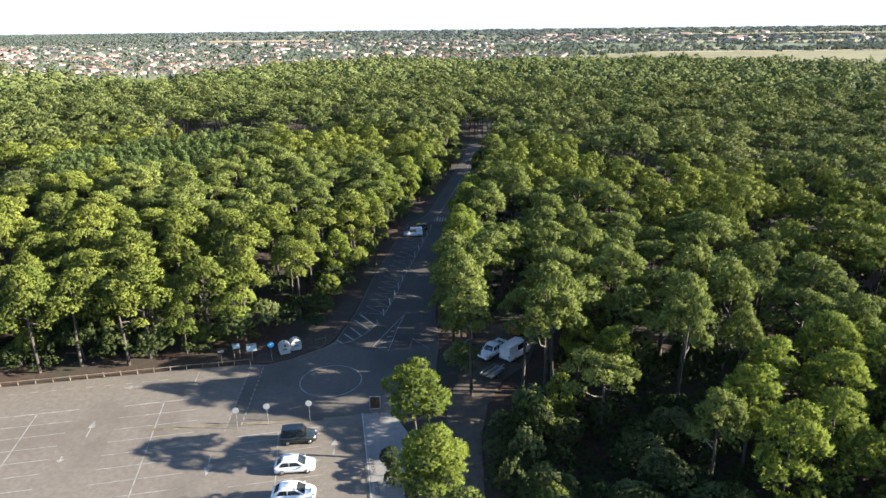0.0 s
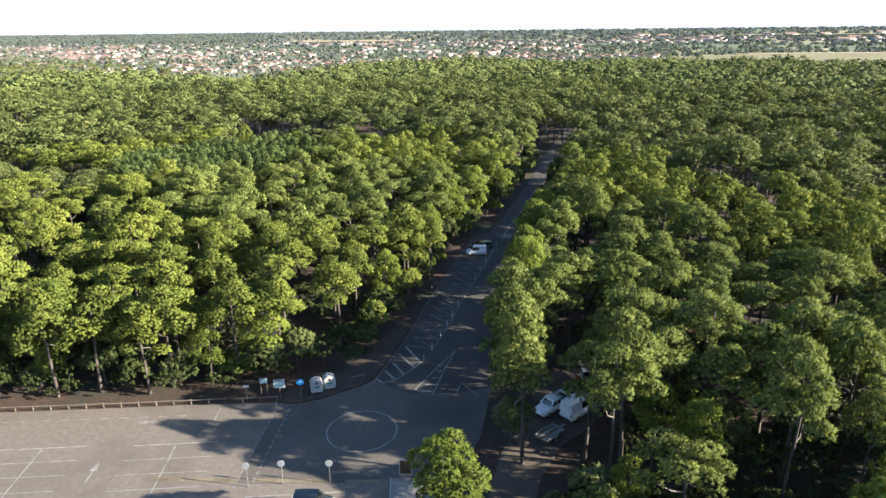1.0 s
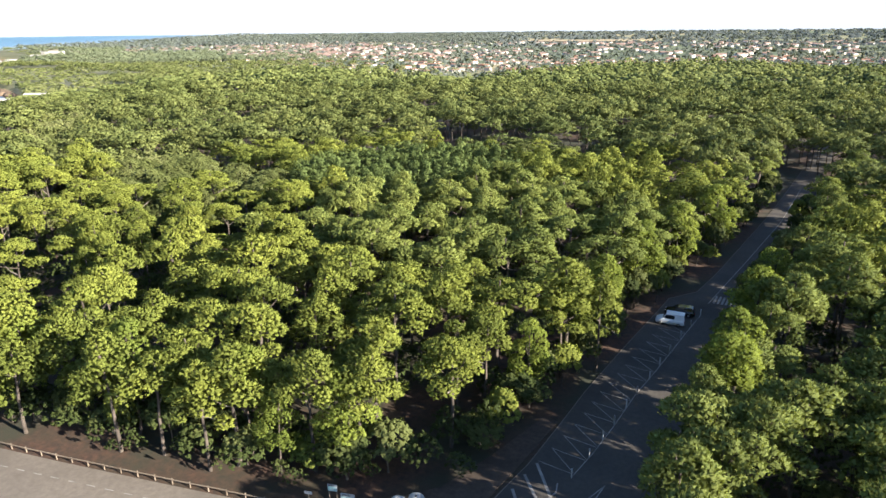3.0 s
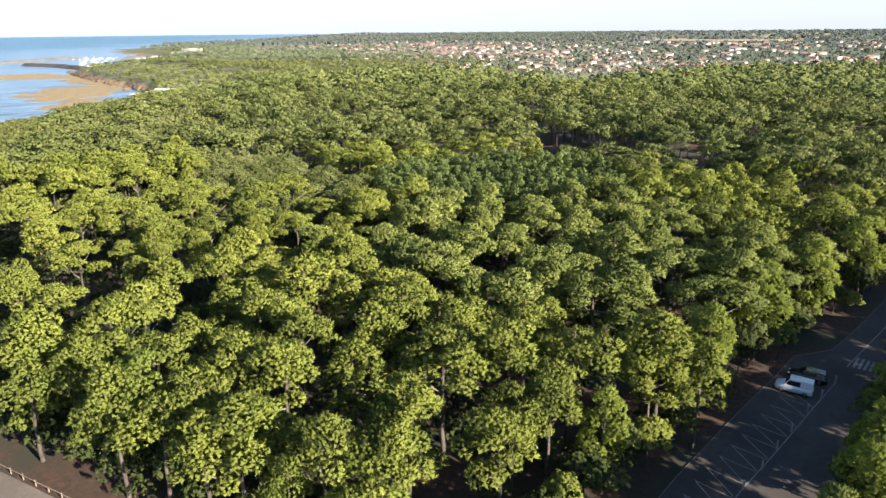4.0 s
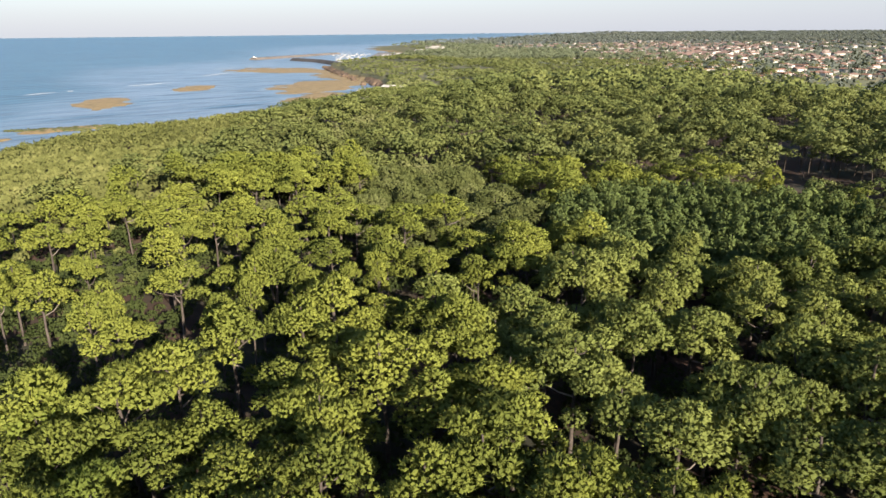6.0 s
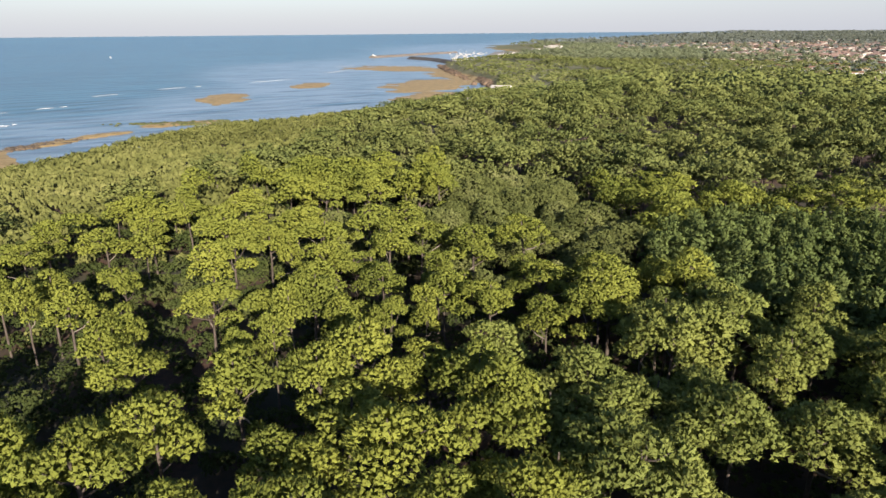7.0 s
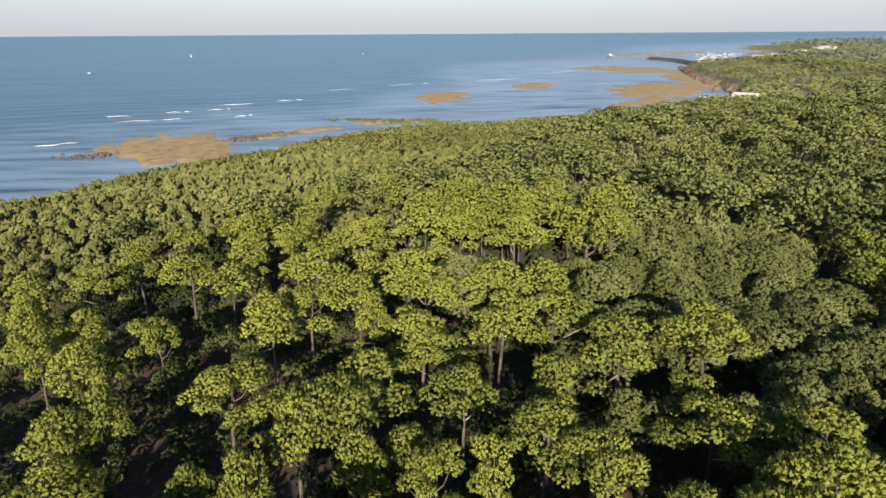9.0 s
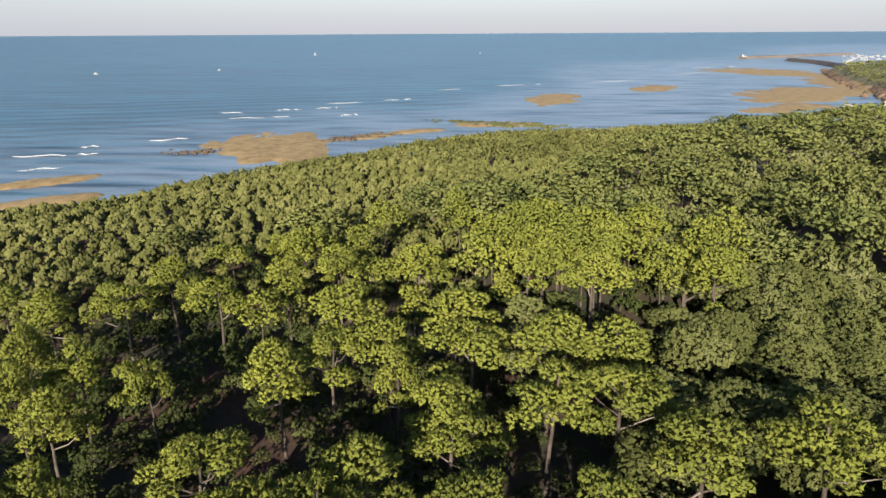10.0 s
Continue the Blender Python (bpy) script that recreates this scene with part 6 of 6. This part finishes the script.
M_POSTER = surface("dark_poster_print", (0.0158, 0.0118, 0.00948), (0.158, 0.0948, 0.0474), scale=2.4, rough=0.35, bump=0.0, stain=0.3)


def loft(rings, cap=True):
    """A skin over rings of equal length."""
    bm = bmesh.new()
    rows = [[bm.verts.new(p) for p in ring] for ring in rings]
    for a, b in zip(rows, rows[1:]):
        n = len(a)
        for k in range(n):
            bm.faces.new((a[k], a[(k + 1) % n], b[(k + 1) % n], b[k]))
    if cap:
        bm.faces.new(rows[0])
        bm.faces.new(rows[-1])
    bmesh.ops.recalc_face_normals(bm, faces=bm.faces)
    return bm


def soften(bm, w=0.04):
    bmesh.ops.bevel(bm, geom=list(bm.edges), offset=w, segments=2, affect="EDGES", clamp_overlap=True)
    return bm


def wheel_parts(t, x, y, r, w=0.2):
    bm = bmesh.new()
    side = 1 if y > 0 else -1
    bmesh.ops.create_cone(bm, cap_ends=True, segments=20, radius1=r, radius2=r, depth=w, matrix=Matrix.Translation((x, y, r)) @ Matrix.Rotation(radians(90), 4, "X"))
    bmesh.ops.bevel(bm, geom=[e for e in bm.edges if len(e.link_faces) == 2 and e.calc_face_angle() > 1], offset=0.04, segments=2, affect="EDGES")
    tyre = part("wheel", bm, M_TYRE, t)
    bm = bmesh.new()
    bmesh.ops.create_cone(bm, cap_ends=True, segments=16, radius1=r * 0.64, radius2=r * 0.52, depth=0.05, matrix=Matrix.Translation((x, y + side * (w / 2 + 0.01), r)) @ Matrix.Rotation(radians(-90 * side), 4, "X"))
    part("rim", bm, M_ALLOY, tyre, "grey alloy rim")


def pane(t, pts, parent=None, name="window", material=None, lift=0.012):
    """A flat pane through the given corners, with thickness."""
    bm = bmesh.new()
    vs = [bm.verts.new(p) for p in pts]
    f = bm.faces.new(vs)
    f.normal_update()
    n = f.normal.copy()
    ex = bmesh.ops.extrude_face_region(bm, geom=[f])
    for v in ex["geom"]:
        if isinstance(v, bmesh.types.BMVert):
            v.co += n * lift
    for v in vs:
        v.co -= n * lift
    bmesh.ops.recalc_face_normals(bm, faces=bm.faces)
    return part(name, bm, material or M_GLASS, parent or t)


def vehicle(name, label, group, m, paint, L, W, H, belt, clear=0.22, bonnet=0.24, screen=(0.27, 0.43), back=(0.82, 0.975), tail=None, wheel=0.31, axles=(0.19, 0.80), cab_end=None, glazed=(True, True)):
    """A vehicle with its nose at +x. bonnet, screen, back: shares of its length, from the nose, where its outline bends."""
    t = thing(name, label, "car" if H < 1.9 else "van", m, group)
    def X(u):
        return L / 2 - u * L
    hw = W / 2
    nose_z = belt * 0.80
    tail_z = tail or belt
    rings = []
    for u, k, low, top in ((0.0, 0.66, clear + 0.14, nose_z - 0.20), (0.025, 0.84, clear + 0.03, nose_z - 0.09), (0.10, 0.98, clear, nose_z + 0.03), (bonnet, 1.0, clear, belt - 0.04), (screen[0], 1.0, clear, belt), (0.6, 1.0, clear, belt), (0.93, 0.99, clear, tail_z), (0.98, 0.93, clear + 0.04, tail_z - 0.03), (1.0, 0.80, clear + 0.14, tail_z - 0.14)):
        w, mid = hw * k, low + (top - low) * 0.55
        rings.append([(X(u), -w * 0.90, low), (X(u), -w, low + 0.12), (X(u), -w, mid), (X(u), -w * 0.95, top), (X(u), -w * 0.6, top + 0.03), (X(u), w * 0.6, top + 0.03), (X(u), w * 0.95, top), (X(u), w, mid), (X(u), w, low + 0.12), (X(u), w * 0.90, low)])
    body = part("body", loft(rings), paint, t)
    for p in body.data.polygons:
        p.use_smooth = True
    rw, end = hw * 0.80, back
    # cabin: from the foot of the windscreen to the tail
    crings = []
    for u, z, w in ((screen[0], belt - 0.02, hw * 0.93), (screen[1], H - 0.05, rw), ((screen[1] + end[0]) / 2, H, rw), (end[0], H - 0.06, rw * 0.98), (end[1], tail_z - 0.02, hw * 0.92)):
        crings.append([(X(u), -w, z), (X(u), w, z)])
    bm = bmesh.new()
    tops = [[bm.verts.new(p) for p in r] for r in crings]
    foot = {}
    for i in (1, 2, 3):
        u = (screen[1], (screen[1] + end[0]) / 2, end[0])[i - 1]
        foot[i] = [bm.verts.new((X(u), -hw * 0.94, belt - 0.02)), bm.verts.new((X(u), hw * 0.94, belt - 0.02))]
    for a, b in zip(tops, tops[1:]):
        bm.faces.new((a[0], a[1], b[1], b[0]))
    for s in (0, 1):
        bm.faces.new((tops[0][s], tops[1][s], foot[1][s]))
        bm.faces.new((foot[1][s], tops[1][s], tops[2][s], foot[2][s]))
        bm.faces.new((foot[2][s], tops[2][s], tops[3][s], foot[3][s]))
        bm.faces.new((foot[3][s], tops[3][s], tops[4][s]))
    bmesh.ops.recalc_face_normals(bm, faces=bm.faces)
    cabin = part("cabin", bm, paint, t)
    part("roof_panel", soften(box_bm(X(end[0] - 0.03), X(screen[1] + 0.02), -rw * 0.9, rw * 0.9, H - 0.045, H + 0.012), 0.015), paint, cabin)

    def lerp(a, b, k):
        return tuple(p + (q - p) * k for p, q in zip(a, b))
    a, b = crings[0], crings[1]
    pane(t, [lerp(lerp(a[0], a[1], 0.06), lerp(b[0], b[1], 0.06), 0.06), lerp(lerp(a[0], a[1], 0.94), lerp(b[0], b[1], 0.94), 0.06), lerp(lerp(a[0], a[1], 0.93), lerp(b[0], b[1], 0.93), 0.92), lerp(lerp(a[0], a[1], 0.07), lerp(b[0], b[1], 0.07), 0.92)], name="windscreen")
    if glazed[1]:
        a, b = crings[3], crings[4]
        pane(t, [lerp(lerp(a[0], a[1], 0.1), lerp(b[0], b[1], 0.1), 0.12), lerp(lerp(a[0], a[1], 0.9), lerp(b[0], b[1], 0.9), 0.12), lerp(lerp(a[0], a[1], 0.9), lerp(b[0], b[1], 0.9), 0.75), lerp(lerp(a[0], a[1], 0.1), lerp(b[0], b[1], 0.1), 0.75)], name="rear_window")
    mid = (screen[1] + end[0]) / 2
    for s in (-1, 1):
        lo, hi = hw * 0.943, rw * 1.01
        def side(u, k):
            return (X(u), s * (lo + (hi - lo) * k), belt + (H - 0.06 - belt) * k)
        f0 = screen[0] + (screen[1] - screen[0]) * 0.35
        pane(t, [side(f0, 0.08), side(mid - 0.01, 0.08), side(mid - 0.01, 0.86), side(screen[1] + 0.005, 0.86)], name="side_window")
        if glazed[0]:
            pane(t, [side(mid + 0.01, 0.08), side(end[0] + (end[1] - end[0]) * 0.35, 0.08), side(end[0] - 0.01, 0.86), side(mid + 0.01, 0.86)], name="side_window")
        for u in axles:
            wheel_parts(t, X(u), s * (hw - 0.10), wheel)
        part("headlight", soften(box_bm(X(0.065), X(0.012), s * hw * 0.58 - 0.13, s * hw * 0.58 + 0.13, nose_z - 0.16, nose_z - 0.02), 0.02), M_LAMP, t)
        part("tail_light", box_bm(X(1.003), X(0.975), s * hw * 0.80 - 0.09, s * hw * 0.80 + 0.09, tail_z - 0.30, tail_z - 0.10), M_TAIL, t)
        part("mirror", soften(box_bm(X(screen[0] + 0.05) - 0.08, X(screen[0] + 0.05) + 0.08, s * (hw + 0.09) - 0.09, s * (hw + 0.09) + 0.09, belt + 0.0, belt + 0.16), 0.03), paint, t)
    part("front_bumper", soften(box_bm(X(0.03), X(-0.006), -hw * 0.72, hw * 0.72, clear + 0.1, clear + 0.26), 0.03), M_PLASTIC, t)
    part("rear_bumper", soften(box_bm(X(1.008), X(0.97), -hw * 0.78, hw * 0.78, clear + 0.08, clear + 0.26), 0.03), M_PLASTIC, t)
    return t


vehicle("hatchback_car", "white five-door hatchback parked in a bay", "cars on the car park", pose(-15.75, 56.9, 0, 0, 0, 6), M_WHITECAR, 4.15, 1.76, 1.5, 0.90, bonnet=0.2, screen=(0.22, 0.43), back=(0.80, 0.97))
vehicle("hatchback_car", "white five-door hatchback beside another white car", "cars on the car park", pose(-14.95, 52.6, 0, 0, 0, 5), M_WHITECAR, 4.2, 1.78, 1.5, 0.90, bonnet=0.2, screen=(0.22, 0.43), back=(0.80, 0.97))
vehicle("small_utility_car", "dark green boxy small utility car in a bay", "cars on the car park", pose(-16.4, 61.9, 0, 0, 0, 7), M_BLACKCAR, 3.9, 1.72, 1.78, 1.02, bonnet=0.24, screen=(0.27, 0.38), back=(0.955, 0.99))
vehicle("small_van", "small white delivery van parked nose-in by the wood", "cars by the road", pose(-7.0, 136.9, 0, 0, 0, 183), M_WHITECAR, 4.2, 1.8, 1.85, 1.05, bonnet=0.2, screen=(0.24, 0.36), back=(0.97, 0.995), glazed=(False, True))
vehicle("estate_car", "black estate car in the shade beside the van", "cars by the road", pose(-6.2, 141.0, 0, 0, 0, 184), M_BLACKCAR, 4.5, 1.8, 1.5, 0.92, back=(0.92, 0.99))
vehicle("panel_van", "tall white panel van parked under the pines", "vehicles on the track", pose(9.6, 81.3, -0.03, 0, 0, 48), M_WHITECAR, 5.3, 2.0, 2.35, 1.25, clear=0.26, bonnet=0.15, screen=(0.17, 0.30), back=(0.985, 0.997), tail=1.25, wheel=0.35, axles=(0.17, 0.78), glazed=(False, False))


def pickup(m):
    t = vehicle("pickup_truck", "white double-cab pickup truck with an open bed", "vehicles on the track", m, M_WHITECAR, 5.1, 1.8, 1.78, 1.05, clear=0.32, bonnet=0.26, screen=(0.29, 0.38), back=(0.62, 0.64), wheel=0.37, axles=(0.18, 0.79))
    part("bed_floor", box_bm(-2.45, -0.72, -0.72, 0.72, 1.07, 1.10), M_PLASTIC, t)
    for s in (-1, 1):
        part("bed_side", soften(box_bm(-2.5, -0.70, s * 0.82 - 0.05, s * 0.82 + 0.05, 1.04, 1.42), 0.02), M_WHITECAR, t)
    part("tailgate", soften(box_bm(-2.56, -2.46, -0.84, 0.84, 1.0, 1.42), 0.02), M_WHITECAR, t)
    part("toolbox", soften(box_bm(-1.3, -0.8, -0.7, 0.7, 1.1, 1.6), 0.03), M_STEEL, t)


pickup(pose(6.4, 81.6, -0.03, 0, 0, 229))


def excavator(m):
    t = thing("mini_excavator", "orange-red mini excavator with its arm folded up", "excavator", m)
    for s in (-1, 1):
        tr = part("track", soften(box_bm(-1.0, 1.0, s * 0.65 - 0.17, s * 0.65 + 0.17, 0.0, 0.5), 0.14), M_TYRE, t)
        part("roller", box_bm(-0.6, 0.6, s * 0.65 - 0.19, s * 0.65 + 0.19, 0.14, 0.34), M_STEEL, tr)
    part("undercarriage", box_bm(-0.5, 0.5, -0.5, 0.5, 0.25, 0.6), M_PLASTIC, t)
    part("house", soften(box_bm(-1.0, 0.5, -0.7, 0.7, 0.6, 1.25), 0.1), M_ORANGE, t)
    part("counterweight", soften(box_bm(-1.15, -0.6, -0.7, 0.7, 0.62, 1.4), 0.12), M_ORANGE, t)
    cab = part("cab", soften(box_bm(-0.5, 0.5, -0.1, 0.65, 1.25, 2.4), 0.05), M_WHITESIGN, t, "white cab with dark panes")
    pane(t, [(0.505, -0.04, 1.4), (0.505, 0.6, 1.4), (0.505, 0.6, 2.25), (0.505, -0.04, 2.25)], cab)
    pane(t, [(-0.4, -0.105, 1.4), (0.4, -0.105, 1.4), (0.4, -0.105, 2.25), (-0.4, -0.105, 2.25)], cab)

    def beam(name, a, b, w, material):
        d = Vector(b) - Vector(a)
        bm = box_bm(-w / 2, w / 2, -w / 2, w / 2, 0, d.length)
        bmesh.ops.transform(bm, matrix=Matrix.Translation(a) @ d.to_track_quat("Z", "Y").to_matrix().to_4x4(), verts=bm.verts)
        return part(name, soften(bm, 0.03), material, t)
    beam("boom", (0.5, -0.3, 0.9), (1.7, -0.3, 2.6), 0.24, M_ORANGE)
    beam("boom_head", (1.68, -0.3, 2.55), (2.5, -0.3, 2.75), 0.22, M_ORANGE)
    beam("arm", (2.45, -0.3, 2.8), (2.75, -0.3, 1.3), 0.18, M_ORANGE)
    beam("cylinder", (0.7, -0.3, 0.95), (1.6, -0.3, 2.15), 0.09, M_STEEL)
    bm = loft([[(2.6, y, 1.3), (2.95, y, 1.25), (3.0, y, 0.8), (2.7, y, 0.62), (2.45, y, 0.85)] for y in (-0.55, -0.05)])
    part("bucket", bm, M_STEEL, t)
    part("blade", box_bm(1.05, 1.15, -0.75, 0.75, 0.1, 0.5), M_ORANGE, t)


excavator(pose(10.7, 87.2, -0.03, 0, 0, 8))


def trailer(m):
    t = thing("car_trailer", "low grey flatbed trailer with a bare frame", "trailer", m)
    part("deck", box_bm(-1.5, 1.5, -0.8, 0.8, 0.42, 0.5), M_WOOD, t)
    for s in (-1, 1):
        part("side_rail", soften(box_bm(-1.55, 1.55, s * 0.84 - 0.04, s * 0.84 + 0.04, 0.4, 0.75), 0.01), M_STEEL, t)
        wheel_parts(t, -0.2, s * 0.98, 0.29, 0.18)
        part("mudguard", soften(box_bm(-0.6, 0.2, s * 0.98 - 0.11, s * 0.98 + 0.11, 0.6, 0.66), 0.02), M_STEEL, t)
        part("ramp", box_bm(-1.5, 1.5, s * 0.4 - 0.14, s * 0.4 + 0.14, 0.505, 0.56), M_STEEL, t)
    part("drawbar", box_bm(1.5, 2.7, -0.06, 0.06, 0.4, 0.5), M_STEEL, t)
    part("end_rail", box_bm(1.5, 1.56, -0.8, 0.8, 0.5, 0.78), M_STEEL, t)


trailer(pose(6.0, 76.0, -0.03, 0, 0, 50))


def disc_bm(r, x, z, thick=0.03, y=0.0):
    bm = bmesh.new()
    bmesh.ops.create_cone(bm, cap_ends=True, segments=28, radius1=r, radius2=r, depth=thick, matrix=Matrix.Translation((x, y, z)) @ Matrix.Rotation(radians(90), 4, "X"))
    return bm


def round_sign(m, face, label, group, h=2.65, r=0.36):
    t = thing("round_sign", label, "road sign", m, group)
    part("pole", pole_bm(0.035, h), M_STEEL, t)
    plate = part("plate", disc_bm(r, 0, h - 0.2, 0.03, -0.05), face, t)
    part("rim", disc_bm(r * 1.05, 0, h - 0.2, 0.02, -0.035), M_STEEL, plate)
    part("bracket", box_bm(-0.15, 0.15, -0.03, 0.03, h - 0.25, h - 0.18), M_STEEL, t)
    return t


for sx, sy in ((-23.9, 64.2), (-20.6, 65.0), (-15.9, 65.6)):
    round_sign(pose(sx, sy, 0, 0, 0, 5), M_WHITESIGN, "round white road sign on a steel pole at the car park", "signs by the turning circle")
blue = round_sign(pose(-24.0, 80.5, 0, 0, 0, 10), M_BLUESIGN, "round blue arrow sign on a pole beside the bins", "signs by the wood", 2.6, 0.42)
bm = bmesh.new()
for pts in (((-0.05, -0.09), (0.05, -0.09), (0.05, 0.1), (-0.05, 0.1)), ((-0.15, 0.07), (0.15, 0.07), (0.0, 0.24))):
    bm.faces.new([bm.verts.new((u, -0.07, 2.4 + v)) for u, v in pts])
part("arrow", bm, M_WHITESIGN, blue, "white arrow")


def board(m, w, h, z, face, label, legs=1, name="information_board", bars=4):
    t = thing(name, label, "sign board", m, "information boards")
    for i in range(legs):
        u = 0 if legs == 1 else (-w * 0.4 + i * w * 0.8)
        part("post", pole_bm(0.05, z + h * 0.6, u, 0.05), M_WOOD, t)
    panel = part("panel", soften(box_bm(-w / 2, w / 2, -0.03, 0.03, z, z + h), 0.012), M_WHITESIGN, t)
    part("print", box_bm(-w * 0.45, w * 0.45, -0.036, -0.028, z + h * 0.06, z + h * (0.92 if bars < 2 else 0.72)), face, panel)
    for i in range(bars):
        part("text_bar", box_bm(-w * 0.4, w * (0.1 + 0.25 * ((i * 7) % 3) / 2), -0.038, -0.029, z + h * ((0.78 if bars > 1 else 0.94) + 0.045 * i), z + h * ((0.80 if bars > 1 else 0.965) + 0.045 * i)), M_PLASTIC, panel)
    return t


board(pose(-26.6, 80.3, 0, 0, 0, 14), 1.35, 1.15, 1.55, M_MAPFACE, "white board with a teal printed map on a post")
board(pose(-29.0, 81.2, 0, 0, 0, 14), 0.95, 0.75, 1.5, M_MAPFACE, "smaller white information board on two posts", 2)
board(pose(-30.6, 79.6, 0, 0, 0, 14), 0.75, 0.3, 1.75, M_WHITESIGN, "small white and blue direction board on a post")
board(pose(-8.4, 66.6, 0.1, 0, 0, 3), 1.25, 1.75, 0.85, M_POSTER, "poster case with a dark picture on a steel foot", 2, "poster_case", 1)
small = thing("number_post", "short steel post with a white band at the kerb", "post", pose(-26.2, 78.0, 0))
part("shaft", pole_bm(0.06, 1.0), M_STEEL, small)
part("band", pole_bm(0.068, 0.3, 0, 0, 0.6), M_WHITESIGN, small)


def bollard(x, y):
    t = thing("bollard", "slim white wooden bollard beside the parking bays", "bollard", pose(x, y, 0), "bollards along the bays")
    part("shaft", pole_bm(0.075, 1.05, seg=10), M_WHITESIGN, t)
    part("cap", pole_bm(0.082, 0.06, 0, 0, 1.04, 10), M_STEEL, t)
    return t


for bx, by in ((-9.9, 95.0), (-9.2, 99.0), (-8.7, 102.8), (-8.3, 106.3), (-7.8, 110.3), (-7.3, 114.0), (-6.6, 118.4), (-6.1, 122.8), (-5.5, 127.3), (-4.8, 132.5), (-4.0, 137.0), (-3.2, 142.0)):
    bollard(bx, by)


def igloo(m, label, mouth_label):
    """A bottle bank: an upright box under an arched lid."""
    t = thing("recycling_bin", label, "recycling bin", m, "bins by the road")
    rings = []
    for y, k in ((-0.62, 0.94), (-0.58, 1.0), (0.58, 1.0), (0.62, 0.94)):
        ring = [(-0.70 * k, y, 0.12), (-0.78 * k, y, 0.55), (-0.78 * k, y, 1.10)]
        for i in range(9):
            a = math.pi * (1 - (i + 0.5) / 9)
            ring.append((0.77 * k * math.cos(a), y, 1.12 + 0.62 * k * math.sin(a)))
        ring += [(0.78 * k, y, 1.10), (0.78 * k, y, 0.55), (0.70 * k, y, 0.12)]
        rings.append(ring)
    part("shell", loft(rings), M_BIN, t)
    part("seam", soften(box_bm(-0.80, 0.80, -0.645, 0.645, 1.04, 1.10), 0.02), M_BIN, t)
    for y, turn in ((-0.63, 90), (0.63, -90)):
        bm = bmesh.new()
        bmesh.ops.create_cone(bm, cap_ends=True, segments=16, radius1=0.16, radius2=0.14, depth=0.1, matrix=Matrix.Translation((0, y, 1.38)) @ Matrix.Rotation(radians(turn), 4, "X"))
        part("mouth", bm, M_PLASTIC, t, mouth_label)
    part("label_panel", soften(box_bm(-0.34, 0.34, -0.655, -0.60, 0.72, 0.95), 0.02), M_TEAL, t, "teal label panel")
    part("lifting_eye", pole_bm(0.09, 0.14, 0, 0, 1.72), M_PLASTIC, t)
    for u in (-0.5, 0.5):
        part("foot", box_bm(u - 0.12, u + 0.12, -0.5, 0.5, 0, 0.14), M_PLASTIC, t)


igloo(pose(-22.75, 82.7, -0.02, 0, 0, 24), "off-white bottle bank with an arched lid, beside another", "round dark rubber mouth")
igloo(pose(-21.45, 83.8, -0.02, 0, 0, 24), "off-white bottle bank with an arched lid and teal panel", "round dark rubber mouth")

# low wooden fence along the wood
fence = thing("wooden_fence", "low weathered post-and-rail fence along the wood", "fence")
line = [(-80, 70.4), (-57.5, 74.2), (-45.2, 76.5), (-34.4, 78.6), (-31.3, 79.1), (-26.9, 80.0)]
pos_l = [0.0]
for (ax, ay), (bx, by) in zip(line, line[1:]):
    pos_l.append(pos_l[-1] + math.hypot(bx - ax, by - ay))
xs_l, ys_l = [p[0] for p in line], [p[1] for p in line]
fr = random.Random(4)
steps = int(pos_l[-1] / 2.0)
posts = [(float(np.interp(i * pos_l[-1] / steps, pos_l, xs_l)), float(np.interp(i * pos_l[-1] / steps, pos_l, ys_l))) for i in range(steps + 1)]
for px, py in posts:
    bm = pole_bm(0.065, 0.75 + fr.uniform(-0.05, 0.05), px, py, -0.15, 8)
    part("post", bm, M_WOOD, fence)
for (ax, ay), (bx, by) in zip(posts, posts[1:]):
    z = 0.5 + fr.uniform(-0.03, 0.03)
    part("rail", soften(loft([[(ax + 0, ay - 0.05 + o, z + h) for o, h in ((-0.04, -0.05), (0.04, -0.05), (0.04, 0.05), (-0.04, 0.05))], [(bx + 0, by - 0.05 + o, z + 0.02 + h) for o, h in ((-0.04, -0.05), (0.04, -0.05), (0.04, 0.05), (-0.04, 0.05))]]), 0.012), M_WOOD, fence)
# short fence by the hatched corner
fence2 = thing("wooden_barrier", "short broken wooden barrier on the earth verge", "fence")
for px, py in ((-19.0, 85.6), (-17.6, 86.4)):
    part("post", pole_bm(0.07, 0.95, px, py, -0.15, 8), M_WOOD, fence2)
part("rail", soften(loft([[(-19.0, 85.55 + o, 0.5 + h) for o, h in ((-0.05, -0.05), (0.05, -0.05), (0.05, 0.05), (-0.05, 0.05))], [(-17.6, 86.35 + o, 0.52 + h) for o, h in ((-0.05, -0.05), (0.05, -0.05), (0.05, 0.05), (-0.05, 0.05))]]), 0.012), M_WOOD, fence2)
